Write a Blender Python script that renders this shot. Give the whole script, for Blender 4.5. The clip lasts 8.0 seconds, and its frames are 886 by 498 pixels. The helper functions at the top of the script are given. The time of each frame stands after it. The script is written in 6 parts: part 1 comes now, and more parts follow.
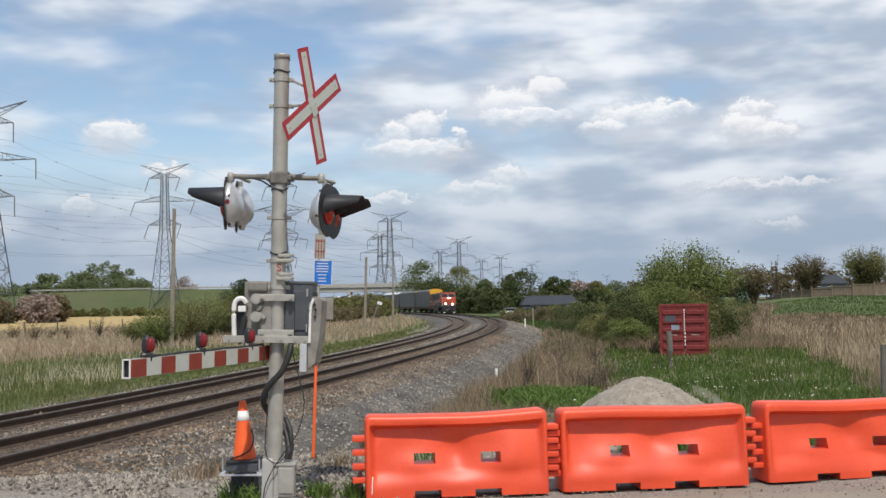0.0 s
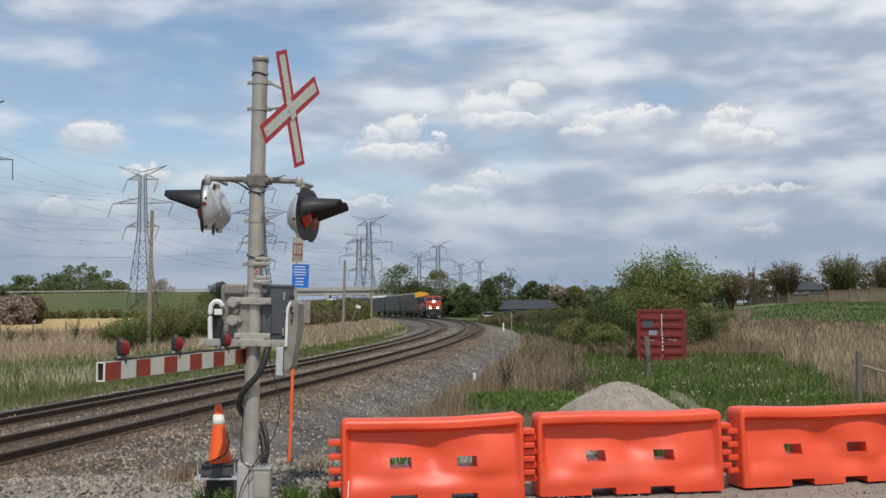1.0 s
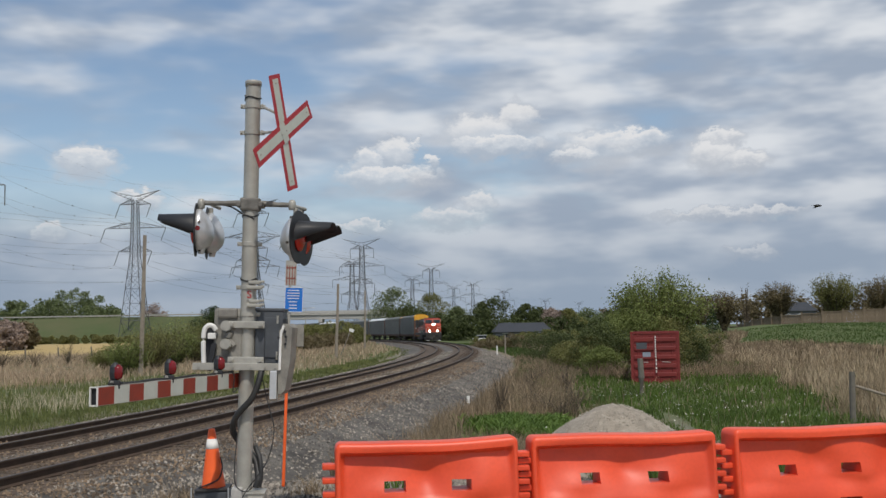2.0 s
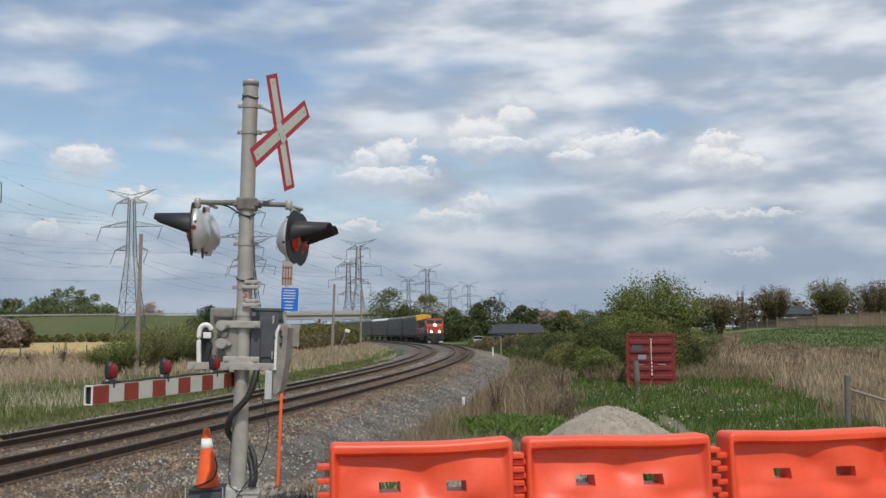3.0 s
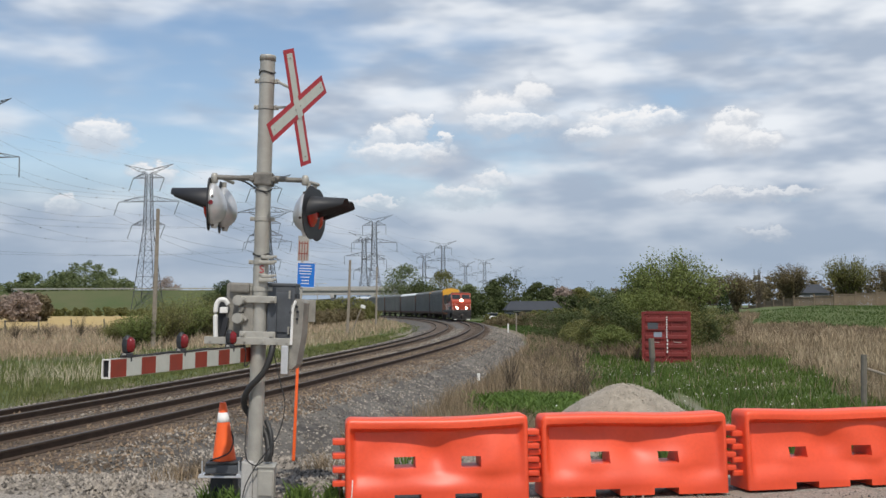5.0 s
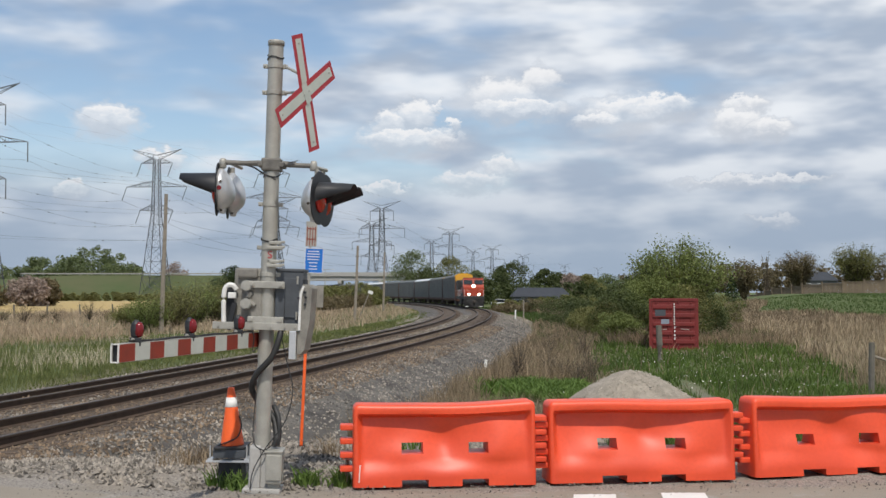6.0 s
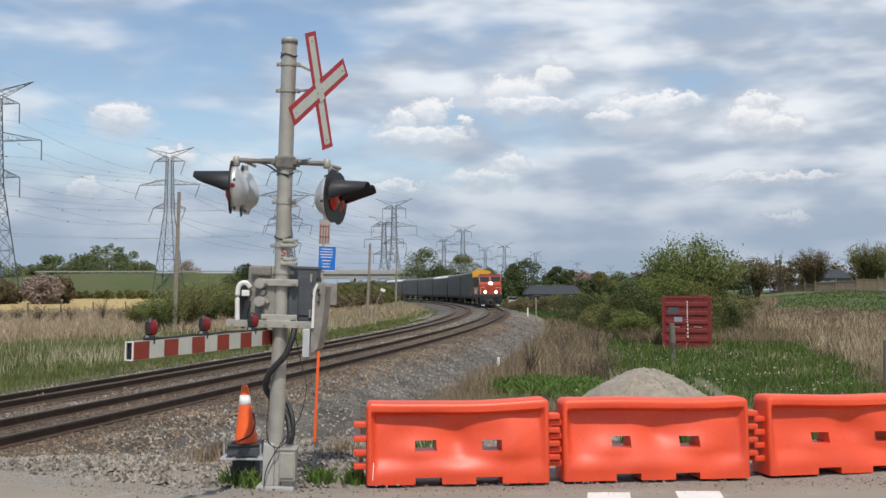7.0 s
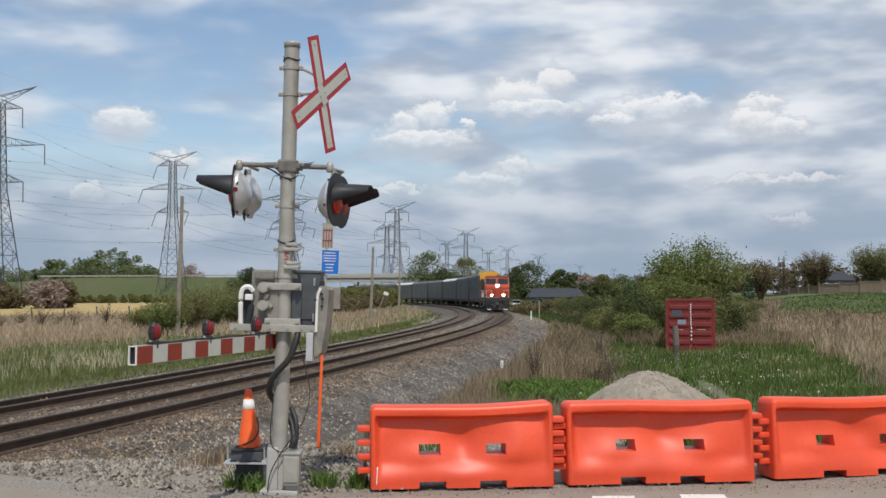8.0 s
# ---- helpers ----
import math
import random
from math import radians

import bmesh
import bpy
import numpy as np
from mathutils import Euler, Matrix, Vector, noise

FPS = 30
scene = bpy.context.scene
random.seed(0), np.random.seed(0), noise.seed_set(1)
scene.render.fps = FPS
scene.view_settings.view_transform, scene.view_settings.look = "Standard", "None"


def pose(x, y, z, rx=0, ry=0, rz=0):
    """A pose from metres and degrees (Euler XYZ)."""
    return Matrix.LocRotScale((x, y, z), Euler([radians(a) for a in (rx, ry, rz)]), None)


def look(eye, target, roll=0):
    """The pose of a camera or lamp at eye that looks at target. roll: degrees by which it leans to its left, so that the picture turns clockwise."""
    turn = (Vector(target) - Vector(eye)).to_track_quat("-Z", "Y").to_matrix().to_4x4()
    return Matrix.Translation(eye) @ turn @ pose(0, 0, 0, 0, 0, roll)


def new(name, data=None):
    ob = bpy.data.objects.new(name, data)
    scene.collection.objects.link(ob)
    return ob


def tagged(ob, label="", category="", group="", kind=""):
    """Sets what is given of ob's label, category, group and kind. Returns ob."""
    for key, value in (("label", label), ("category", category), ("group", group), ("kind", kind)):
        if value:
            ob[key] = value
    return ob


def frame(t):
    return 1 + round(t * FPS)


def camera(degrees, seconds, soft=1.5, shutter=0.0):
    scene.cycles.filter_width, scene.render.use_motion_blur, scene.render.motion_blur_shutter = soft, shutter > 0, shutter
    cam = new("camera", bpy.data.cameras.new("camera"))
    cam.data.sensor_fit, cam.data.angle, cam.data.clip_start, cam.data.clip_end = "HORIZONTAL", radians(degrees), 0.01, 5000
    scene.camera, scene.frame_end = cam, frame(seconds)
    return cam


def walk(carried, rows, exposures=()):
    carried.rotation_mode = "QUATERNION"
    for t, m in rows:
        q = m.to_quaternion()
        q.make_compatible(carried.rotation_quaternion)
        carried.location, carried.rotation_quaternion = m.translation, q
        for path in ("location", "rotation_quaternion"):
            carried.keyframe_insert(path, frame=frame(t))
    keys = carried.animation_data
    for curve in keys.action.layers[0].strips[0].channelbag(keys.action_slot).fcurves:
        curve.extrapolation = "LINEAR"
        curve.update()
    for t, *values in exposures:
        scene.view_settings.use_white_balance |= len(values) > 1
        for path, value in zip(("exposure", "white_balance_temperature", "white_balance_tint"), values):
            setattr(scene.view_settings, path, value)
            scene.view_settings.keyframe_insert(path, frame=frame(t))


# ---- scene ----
cam = camera(43.17, 8.0)
CAMERA_ROWS = [
    (0.0, pose(0.0067, -0.0128, 1.9533, 92.810, 0.975, -0.286)),
    (0.5, pose(0.0131, -0.0058, 1.9539, 92.694, 0.852, -0.680)),
    (1.0, pose(0.0216, -0.0062, 1.9568, 92.994, 0.649, -1.373)),
    (1.5, pose(0.0201, -0.0110, 1.9509, 93.319, 0.739, -1.588)),
    (2.0, pose(0.0191, -0.0183, 1.9509, 94.174, 0.980, -1.706)),
    (2.2, pose(0.0192, -0.0180, 1.9510, 94.463, 0.910, -1.894)),
    (3.3, pose(0.0203, -0.0115, 1.9520, 94.084, 0.500, -1.848)),
    (3.5, pose(0.0204, -0.0109, 1.9522, 94.006, 0.477, -1.790)),
    (4.0, pose(0.0186, -0.0064, 1.9512, 93.815, 0.378, -1.591)),
    (4.5, pose(0.0186, -0.0070, 1.9512, 93.475, 0.305, -1.339)),
    (4.7, pose(0.0180, -0.0065, 1.9510, 93.275, 0.270, -1.229)),
    (5.8, pose(0.0120, -0.0040, 1.9500, 92.473, 0.010, -0.899)),
    (6.0, pose(0.0114, -0.0035, 1.9499, 92.313, -0.018, -0.754)),
    (6.5, pose(0.0056, -0.0019, 1.9494, 92.111, 0.071, -0.389)),
    (7.0, pose(-0.0014, 0.0105, 1.9498, 92.197, 0.001, -0.131)),
    (7.5, pose(-0.0000, 0.0000, 1.9500, 92.328, -0.000, 0.000)),
    (8.0, pose(-0.0039, 0.0229, 1.9516, 92.366, 0.171, 0.032)),
]
walk(cam, CAMERA_ROWS, [(0.0, 0.00, 6580, 10), (0.5, -0.10, 6580, 10), (1.0, -0.16, 6580, 10), (1.5, -0.17, 6580, 10), (2.0, -0.33, 6580, 10), (2.2, -0.22, 6580, 10), (2.7, -0.20, 6580, 10), (3.3, -0.13, 6580, 10), (4.0, -0.13, 6580, 10), (4.7, -0.05, 6580, 10), (5.8, -0.09, 6580, 10), (6.5, -0.03, 6580, 10), (7.0, -0.05, 6580, 10), (7.5, -0.12, 6580, 10), (8.0, -0.12, 6580, 10)])

# ---- sky and sun ----
SUN_AZ, SUN_EL = radians(172), radians(57)   # measured from straight ahead, to the right
world = bpy.data.worlds.new("sky")
scene.world = world
world.use_nodes = True
wt = world.node_tree
wt.nodes.clear()


def wnode(kind, **inputs):
    n = wt.nodes.new(kind)
    for k, v in inputs.items():
        n.inputs[int(k[1:])].default_value = v
    return n


def wmath(op, a, b=None, c=None):
    n = wt.nodes.new("ShaderNodeMath")
    n.operation = op
    for i, v in enumerate((a, b, c)):
        if v is None:
            continue
        if isinstance(v, (int, float)):
            n.inputs[i].default_value = v
        else:
            wt.links.new(v, n.inputs[i])
    return n.outputs[0]


def wnoise(vec, scale, detail=5, rough=.55):
    n = wt.nodes.new("ShaderNodeTexNoise")
    n.inputs["Scale"].default_value, n.inputs["Detail"].default_value, n.inputs["Roughness"].default_value = scale, detail, rough
    wt.links.new(vec, n.inputs["Vector"])
    return n.outputs["Fac"]


def wstep(v, lo, hi):
    n = wt.nodes.new("ShaderNodeMapRange")
    n.interpolation_type = "SMOOTHSTEP"
    n.inputs[1].default_value, n.inputs[2].default_value = lo, hi
    wt.links.new(v, n.inputs[0])
    return n.outputs[0]


def wcombine(x, y, z):
    n = wt.nodes.new("ShaderNodeCombineXYZ")
    for i, v in enumerate((x, y, z)):
        if isinstance(v, (int, float)):
            n.inputs[i].default_value = v
        else:
            wt.links.new(v, n.inputs[i])
    return n.outputs[0]


def wmix(f, a, b):
    n = wt.nodes.new("ShaderNodeMix")
    n.data_type = "RGBA"
    wt.links.new(f, n.inputs[0])
    for i, v in ((6, a), (7, b)):
        if isinstance(v, tuple):
            n.inputs[i].default_value = (*v, 1)
        else:
            wt.links.new(v, n.inputs[i])
    return n.outputs[2]


def build_sky():
    co = wt.nodes.new("ShaderNodeTexCoord").outputs["Generated"]
    sep = wt.nodes.new("ShaderNodeSeparateXYZ")
    wt.links.new(co, sep.inputs[0])
    x, y, z = sep.outputs
    sky = wt.nodes.new("ShaderNodeTexSky")
    sky.sky_type, sky.sun_disc = "NISHITA", False
    sky.sun_elevation, sky.sun_rotation = SUN_EL, SUN_AZ
    sky.dust_density, sky.ozone_density = .8, 1.6
    bg_sky = wnode("ShaderNodeBackground", _1=0.13)
    wt.links.new(sky.outputs[0], bg_sky.inputs[0])
    az = wmath("ARCTAN2", x, y)
    el = wmath("ARCSINE", z)
    # layered cloud sheet, seen in perspective
    up = wmath("ADD", wmath("MAXIMUM", z, 0.0), 0.10)
    flat = wcombine(wmath("DIVIDE", x, up), wmath("DIVIDE", y, up), 0.0)
    big = wnoise(flat, 1.05, 4, .5)
    band = wnoise(wcombine(wmath("MULTIPLY", az, 8.0), wmath("MULTIPLY", el, 24.0), 3.7), 1.0, 3, .5)
    sheet = wmath("ADD", wmath("MULTIPLY", big, .5), wmath("MULTIPLY", band, .5))
    # more blue to the west, closed deck to the east
    side = wmath("MULTIPLY_ADD", wstep(az, -.35, .40), .19, sheet)
    cover = wstep(side, .43, .66)
    shade = wnoise(wcombine(wmath("MULTIPLY", az, 10.0), wmath("MULTIPLY", el, 30.0), 9.1), 1.0, 3, .5)
    cloud = wmix(wstep(shade, .36, .68), (.42, .505, .635), (.86, .905, .965))
    # heaped clouds
    fine = wnoise(wcombine(wmath("MULTIPLY", az, 1.0), wmath("MULTIPLY", el, 1.6), 0.3), 62.0, 6, .62)
    fine2 = wnoise(wcombine(wmath("MULTIPLY", az, 1.0), wmath("MULTIPLY", el, 1.6), 5.3), 66.0, 6, .62)
    jaz = wmath("ADD", az, wmath("MULTIPLY", wmath("SUBTRACT", fine, .5), .034))
    jel = wmath("ADD", el, wmath("MULTIPLY", wmath("SUBTRACT", fine2, .5), .026))
    heap, bright = None, None
    for a, e, w, h in PUFFS:
        da = wmath("MULTIPLY", wmath("SUBTRACT", jaz, a), 1 / w)
        dz = wmath("MULTIPLY", wmath("SUBTRACT", jel, e), 1 / h)
        de = wmath("MAXIMUM", dz, wmath("MULTIPLY", dz, -.55))
        r = wmath("SUBTRACT", 1.0, wmath("ADD", wmath("MULTIPLY", da, da), wmath("MULTIPLY", de, de)))
        b = wmath("MULTIPLY", wstep(r, -.05, .6), wstep(dz, -1.0, .55))
        heap = r if heap is None else wmath("MAXIMUM", heap, r)
        bright = b if bright is None else wmath("MAXIMUM", bright, b)
    body = wmath("MULTIPLY", wstep(heap, -.7, .7), .8)
    cloud = wmix(body, cloud, (.56, .61, .69))
    cloud = wmix(wmath("MULTIPLY", bright, .85), cloud, (.97, .98, 1.0))
    cover = wmath("MAXIMUM", cover, wmath("MAXIMUM", body, bright))
    # haze towards the horizon
    haze = wmath("SUBTRACT", 1.0, wstep(el, 0.0, .16))
    cloud = wmix(wmath("MULTIPLY", haze, .80), cloud, (.335, .425, .55))
    cover = wmath("MAXIMUM", cover, wstep(haze, 0.0, .55))
    bg_cloud = wnode("ShaderNodeBackground", _1=1.0)
    wt.links.new(cloud, bg_cloud.inputs[0])
    mix = wt.nodes.new("ShaderNodeMixShader")
    wt.links.new(cover, mix.inputs[0])
    wt.links.new(bg_sky.outputs[0], mix.inputs[1])
    wt.links.new(bg_cloud.outputs[0], mix.inputs[2])
    out = wt.nodes.new("ShaderNodeOutputWorld")
    wt.links.new(mix.outputs[0], out.inputs[0])


# azimuth, elevation, half width, half height of the heaped clouds, radians
# wide, soft lower cloud bodies come from the same list
PUFFS = [(-0.280, 0.152, 0.029, 0.012), (-0.035, 0.153, 0.017, 0.012), (-0.010, 0.160, 0.021, 0.014), (0.008, 0.167, 0.008, 0.006), (-0.017, 0.139, 0.053, 0.010),
         (0.022, 0.152, 0.007, 0.007), (0.066, 0.177, 0.034, 0.016), (0.101, 0.189, 0.023, 0.013), (0.081, 0.166, 0.050, 0.009), (0.173, 0.163, 0.039, 0.013),
         (0.209, 0.166, 0.031, 0.010), (0.151, 0.155, 0.022, 0.007), (0.271, 0.151, 0.023, 0.012), (0.278, 0.164, 0.022, 0.008), (0.299, 0.144, 0.022, 0.008),
         (0.066, 0.114, 0.016, 0.009), (0.038, 0.103, 0.039, 0.008), (0.283, 0.098, 0.069, 0.005), (0.301, 0.065, 0.022, 0.005), (-0.310, 0.090, 0.014, 0.008),
         (-0.042, 0.094, 0.031, 0.005), (-0.234, 0.118, 0.021, 0.009)]
build_sky()
sun = new("sun", bpy.data.lights.new("sun", "SUN"))
sun.data.energy, sun.data.angle, sun.data.color = 3.5, radians(0.6), (1.0, .95, .87)
sun.matrix_world = look((math.sin(SUN_AZ) * 50 * math.cos(SUN_EL), math.cos(SUN_AZ) * 50 * math.cos(SUN_EL), 50 * math.sin(SUN_EL)), (0, 0, 0))


# ---- materials ----
def surf(name, c, c2=None, rough=.6, metal=0.0, scale=4.0, fine=60.0, bump=.15, var=.5, emit=0.0, spots=None, coords="Object", rand=0.0):
    """Two colours mixed by a coarse and a fine noise, with fine relief."""
    m = bpy.data.materials.new(name)
    m.use_nodes = True
    nt = m.node_tree
    b = nt.nodes["Principled BSDF"]
    L = nt.links.new
    c2 = c2 or tuple(v * .65 for v in c)
    tc = nt.nodes.new("ShaderNodeTexCoord")

    def noise_at(s, d=4):
        n = nt.nodes.new("ShaderNodeTexNoise")
        n.inputs["Scale"].default_value, n.inputs["Detail"].default_value = s, d
        L(tc.outputs[coords], n.inputs["Vector"])
        return n.outputs["Fac"]

    def mixc(f, a, bb):
        n = nt.nodes.new("ShaderNodeMix")
        n.data_type = "RGBA"
        L(f, n.inputs[0])
        for i, v in ((6, a), (7, bb)):
            if isinstance(v, tuple):
                n.inputs[i].default_value = (*v, 1)
            else:
                L(v, n.inputs[i])
        return n.outputs[2]

    def ramp(f, lo, hi):
        n = nt.nodes.new("ShaderNodeMapRange")
        n.inputs[1].default_value, n.inputs[2].default_value = lo, hi
        L(f, n.inputs[0])
        return n.outputs[0]

    def times(f, k):
        n = nt.nodes.new("ShaderNodeMath")
        n.operation = "MULTIPLY"
        n.inputs[1].default_value = k
        L(f, n.inputs[0])
        return n.outputs[0]
    n1, n2 = noise_at(scale), noise_at(fine, 3)
    col = mixc(times(ramp(n1, .35, .7), var * 1.4), c, c2)
    col = mixc(times(ramp(n2, .4, .7), var * .7), col, c2)
    if spots:
        col = mixc(ramp(noise_at(scale * 2.7, 6), .60, .68), col, spots)
    if rand:
        oi = nt.nodes.new("ShaderNodeObjectInfo")
        col = mixc(times(oi.outputs["Random"], rand), col, c2)
    L(col, b.inputs["Base Color"])
    b.inputs["Roughness"].default_value, b.inputs["Metallic"].default_value = rough, metal
    if bump:
        bp = nt.nodes.new("ShaderNodeBump")
        bp.inputs["Strength"].default_value, bp.inputs["Distance"].default_value = bump, .02
        L(n2, bp.inputs["Height"])
        L(bp.outputs[0], b.inputs["Normal"])
    if emit:
        b.inputs["Emission Color"].default_value, b.inputs["Emission Strength"].default_value = (*c, 1), emit
    return m


def island(name, c, c2, rough=.8, sheen=0.0, trans=0.0):
    """Leaves, blades and stones: colour varies from piece to piece."""
    m = bpy.data.materials.new(name)
    m.use_nodes = True
    nt = m.node_tree
    b = nt.nodes["Principled BSDF"]
    g = nt.nodes.new("ShaderNodeNewGeometry")
    tc = nt.nodes.new("ShaderNodeTexCoord")
    n = nt.nodes.new("ShaderNodeTexNoise")
    n.inputs["Scale"].default_value = .35
    nt.links.new(tc.outputs["Object"], n.inputs["Vector"])
    ad = nt.nodes.new("ShaderNodeMath")
    ad.operation = "MULTIPLY_ADD"
    ad.inputs[1].default_value = 1.6
    nt.links.new(n.outputs["Fac"], ad.inputs[0])
    nt.links.new(g.outputs["Random Per Island"], ad.inputs[2])
    mr = nt.nodes.new("ShaderNodeMapRange")
    mr.inputs[1].default_value, mr.inputs[2].default_value = .6, 1.7
    nt.links.new(ad.outputs[0], mr.inputs[0])
    mx = nt.nodes.new("ShaderNodeMix")
    mx.data_type = "RGBA"
    mx.inputs[6].default_value, mx.inputs[7].default_value = (*c, 1), (*c2, 1)
    nt.links.new(mr.outputs[0], mx.inputs[0])
    nt.links.new(mx.outputs[2], b.inputs["Base Color"])
    b.inputs["Roughness"].default_value = rough
    if trans:
        t = nt.nodes.new("ShaderNodeBsdfTranslucent")
        nt.links.new(mx.outputs[2], t.inputs[0])
        ms = nt.nodes.new("ShaderNodeMixShader")
        ms.inputs[0].default_value = trans
        nt.links.new(b.outputs[0], ms.inputs[1])
        nt.links.new(t.outputs[0], ms.inputs[2])
        nt.links.new(ms.outputs[0], nt.nodes["Material Output"].inputs[0])
    return m


ORANGE = surf("orange_plastic", (.80, .088, .030), (.62, .060, .022), rough=.43, scale=1.6, fine=25, bump=.03, var=.5)
GALV = surf("galvanised_steel", (.43, .415, .37), (.29, .28, .25), rough=.5, metal=.3, scale=6, fine=80, bump=.06, var=.5)
ALU = surf("satin_aluminium", (.66, .67, .68), (.46, .47, .48), rough=.36, metal=.55, scale=5, fine=50, bump=.05, var=.4)
GREYBOX = surf("grey_enamel", (.285, .27, .235), (.15, .14, .125), rough=.55, metal=.1, scale=7, fine=70, bump=.06, var=.6)
GALV_OLD = surf("dull_old_galvanising", (.20, .19, .17), (.10, .095, .085), rough=.6, metal=.3, scale=9, fine=60, bump=.12, var=.7)
DARKBOX = surf("dark_grey_enamel", (.08, .088, .10), (.05, .055, .062), rough=.5, scale=7, fine=70, bump=.05)
BLACK = surf("black_paint", (.013, .014, .017), (.022, .023, .026), rough=.55, scale=8, fine=80, bump=.05)
RUBBER = surf("black_rubber", (.018, .018, .018), (.03, .03, .03), rough=.55, scale=20, fine=120, bump=.15)
WHITE = surf("white_sheeting", (.52, .545, .49), (.42, .44, .39), rough=.5, scale=9, fine=60, bump=.03, var=.45)
WHITEPAINT = surf("white_paint", (.78, .77, .74), (.6, .59, .56), rough=.6, scale=6, fine=50, bump=.05, var=.4)
REDSHEET = surf("red_sheeting", (.42, .020, .030), (.30, .02, .028), rough=.5, scale=9, fine=60, bump=.03, var=.4)
ARMRED = surf("faded_red_sheeting", (.27, .032, .014), (.18, .026, .012), rough=.5, scale=9, fine=60, bump=.03, var=.5)
SIGNALRED = surf("bright_red_lens", (.50, .022, .012), (.34, .012, .01), rough=.15, scale=30, fine=90, bump=.1)
REDLENS = surf("red_lens", (.20, .008, .010), (.10, .004, .006), rough=.12, scale=30, fine=90, bump=.1)
CONE = surf("cone_orange", (.90, .13, .02), (.7, .09, .02), rough=.5, scale=6, fine=60, bump=.04, var=.3, spots=None)
BLUE = surf("blue_sign_sheet", (.010, .16, .58), (.010, .13, .46), rough=.4, scale=10, fine=60, bump=.02, var=.3)
WOODPOLE = surf("weathered_pole_wood", (.30, .26, .21), (.19, .16, .13), rough=.9, scale=5, fine=50, bump=.3)
FENCEWOOD = surf("fence_cedar", (.25, .19, .13), (.15, .115, .08), rough=.85, scale=1.5, fine=20, bump=.2, rand=.6)
OLDWOOD = surf("grey_old_timber", (.17, .155, .13), (.10, .09, .075), rough=.9, scale=6, fine=40, bump=.3)
RAILSIDE = surf("rail_rust", (.070, .043, .028), (.036, .023, .016), rough=.95, scale=3, fine=40, bump=.2)
RAILTOP = surf("rail_head", (.085, .072, .062), (.055, .046, .04), rough=.6, metal=.3, scale=2, fine=40, bump=.03)
TIE = surf("creosoted_timber", (.11, .075, .05), (.06, .045, .034), rough=.9, scale=4, fine=40, bump=.4, rand=.5)
STEELDARK = surf("dark_steel", (.10, .085, .075), (.06, .05, .045), rough=.7, metal=.3, scale=3, fine=40, bump=.2)
PYLON = surf("pylon_steel", (.075, .082, .09), (.055, .06, .065), rough=.6, metal=.3, scale=1, fine=10, bump=0)
WIRE = surf("aluminium_wire", (.15, .165, .18), (.12, .13, .145), rough=.6, metal=.2, scale=1, fine=5, bump=0)
CONTAINER = surf("container_red", (.20, .021, .018), (.125, .016, .014), rough=.6, scale=1.3, fine=20, bump=.1, spots=(.16, .03, .022))
LOCORED = surf("locomotive_orange_red", (.42, .058, .026), (.28, .04, .02), rough=.5, scale=1.2, fine=15, bump=.05)
LOCOBLACK = surf("locomotive_black", (.02, .02, .021), (.05, .045, .04), rough=.6, scale=1.2, fine=15, bump=.08)
AUTOGREY = surf("railcar_galvanised", (.17, .175, .165), (.10, .103, .098), rough=.65, metal=.1, scale=.7, fine=12, bump=.06, rand=.6)
AUTOBROWN = surf("railcar_brown", (.10, .045, .03), (.07, .035, .025), rough=.7, scale=.9, fine=12, bump=.1)
AUTOYELLOW = surf("railcar_yellow", (.70, .36, .03), (.52, .26, .03), rough=.6, scale=.8, fine=10, bump=.05)
ROOFWHITE = surf("railcar_roof_white", (.75, .76, .76), (.6, .6, .6), rough=.5, scale=.8, fine=10, bump=.03)
GLASS = surf("dark_glass", (.02, .025, .03), (.03, .035, .04), rough=.08, scale=2, fine=10, bump=0)
CONCRETE = surf("concrete", (.42, .41, .39), (.32, .31, .29), rough=.9, scale=2.5, fine=40, bump=.3)
ASPHALT = surf("sunbleached_asphalt", (.29, .25, .20), (.205, .175, .14), rough=.92, scale=.9, fine=90, bump=.35, spots=(.30, .275, .24))
GRAVELMOUND = surf("crushed_stone", (.37, .325, .265), (.24, .21, .17), rough=.95, scale=6, fine=45, bump=.9, var=.8)
LAMPGLOW = surf("lit_headlamp", (1.0, .84, .58), (1.0, .88, .66), rough=.3, scale=2, fine=5, bump=0, emit=30)
BIRDMAT = surf("dark_feathers", (.02, .02, .022), (.035, .033, .03), rough=.7, scale=20, fine=80, bump=.1)
SIDING = surf("house_siding", (.13, .135, .14), (.10, .10, .105), rough=.8, scale=1, fine=10, bump=.05)
SHINGLE = surf("roof_shingle", (.04, .045, .055), (.03, .034, .042), rough=.9, scale=1, fine=10, bump=.2)
CARWHITE = surf("car_white", (.7, .7, .7), (.6, .6, .6), rough=.3, scale=1, fine=8, bump=0)
CARBLUE = surf("car_grey_blue", (.16, .19, .24), (.12, .14, .18), rough=.3, scale=1, fine=8, bump=0)
BARK = surf("bark", (.11, .085, .06), (.065, .05, .037), rough=.95, scale=4, fine=30, bump=.5)
STONEM = island("ballast_stone", (.38, .335, .28), (.045, .039, .033), rough=.9)
STONE_RUST = island("rust_stained_stone", (.26, .185, .12), (.055, .04, .028), rough=.95)
LEAF = island("spring_leaf", (.28, .32, .10), (.13, .165, .05), trans=.45)
LEAF_DARK = island("dark_leaf", (.055, .085, .024), (.03, .048, .015), trans=.2)
LEAF_FAR = island("far_leaf", (.115, .14, .046), (.055, .072, .024), trans=.35)
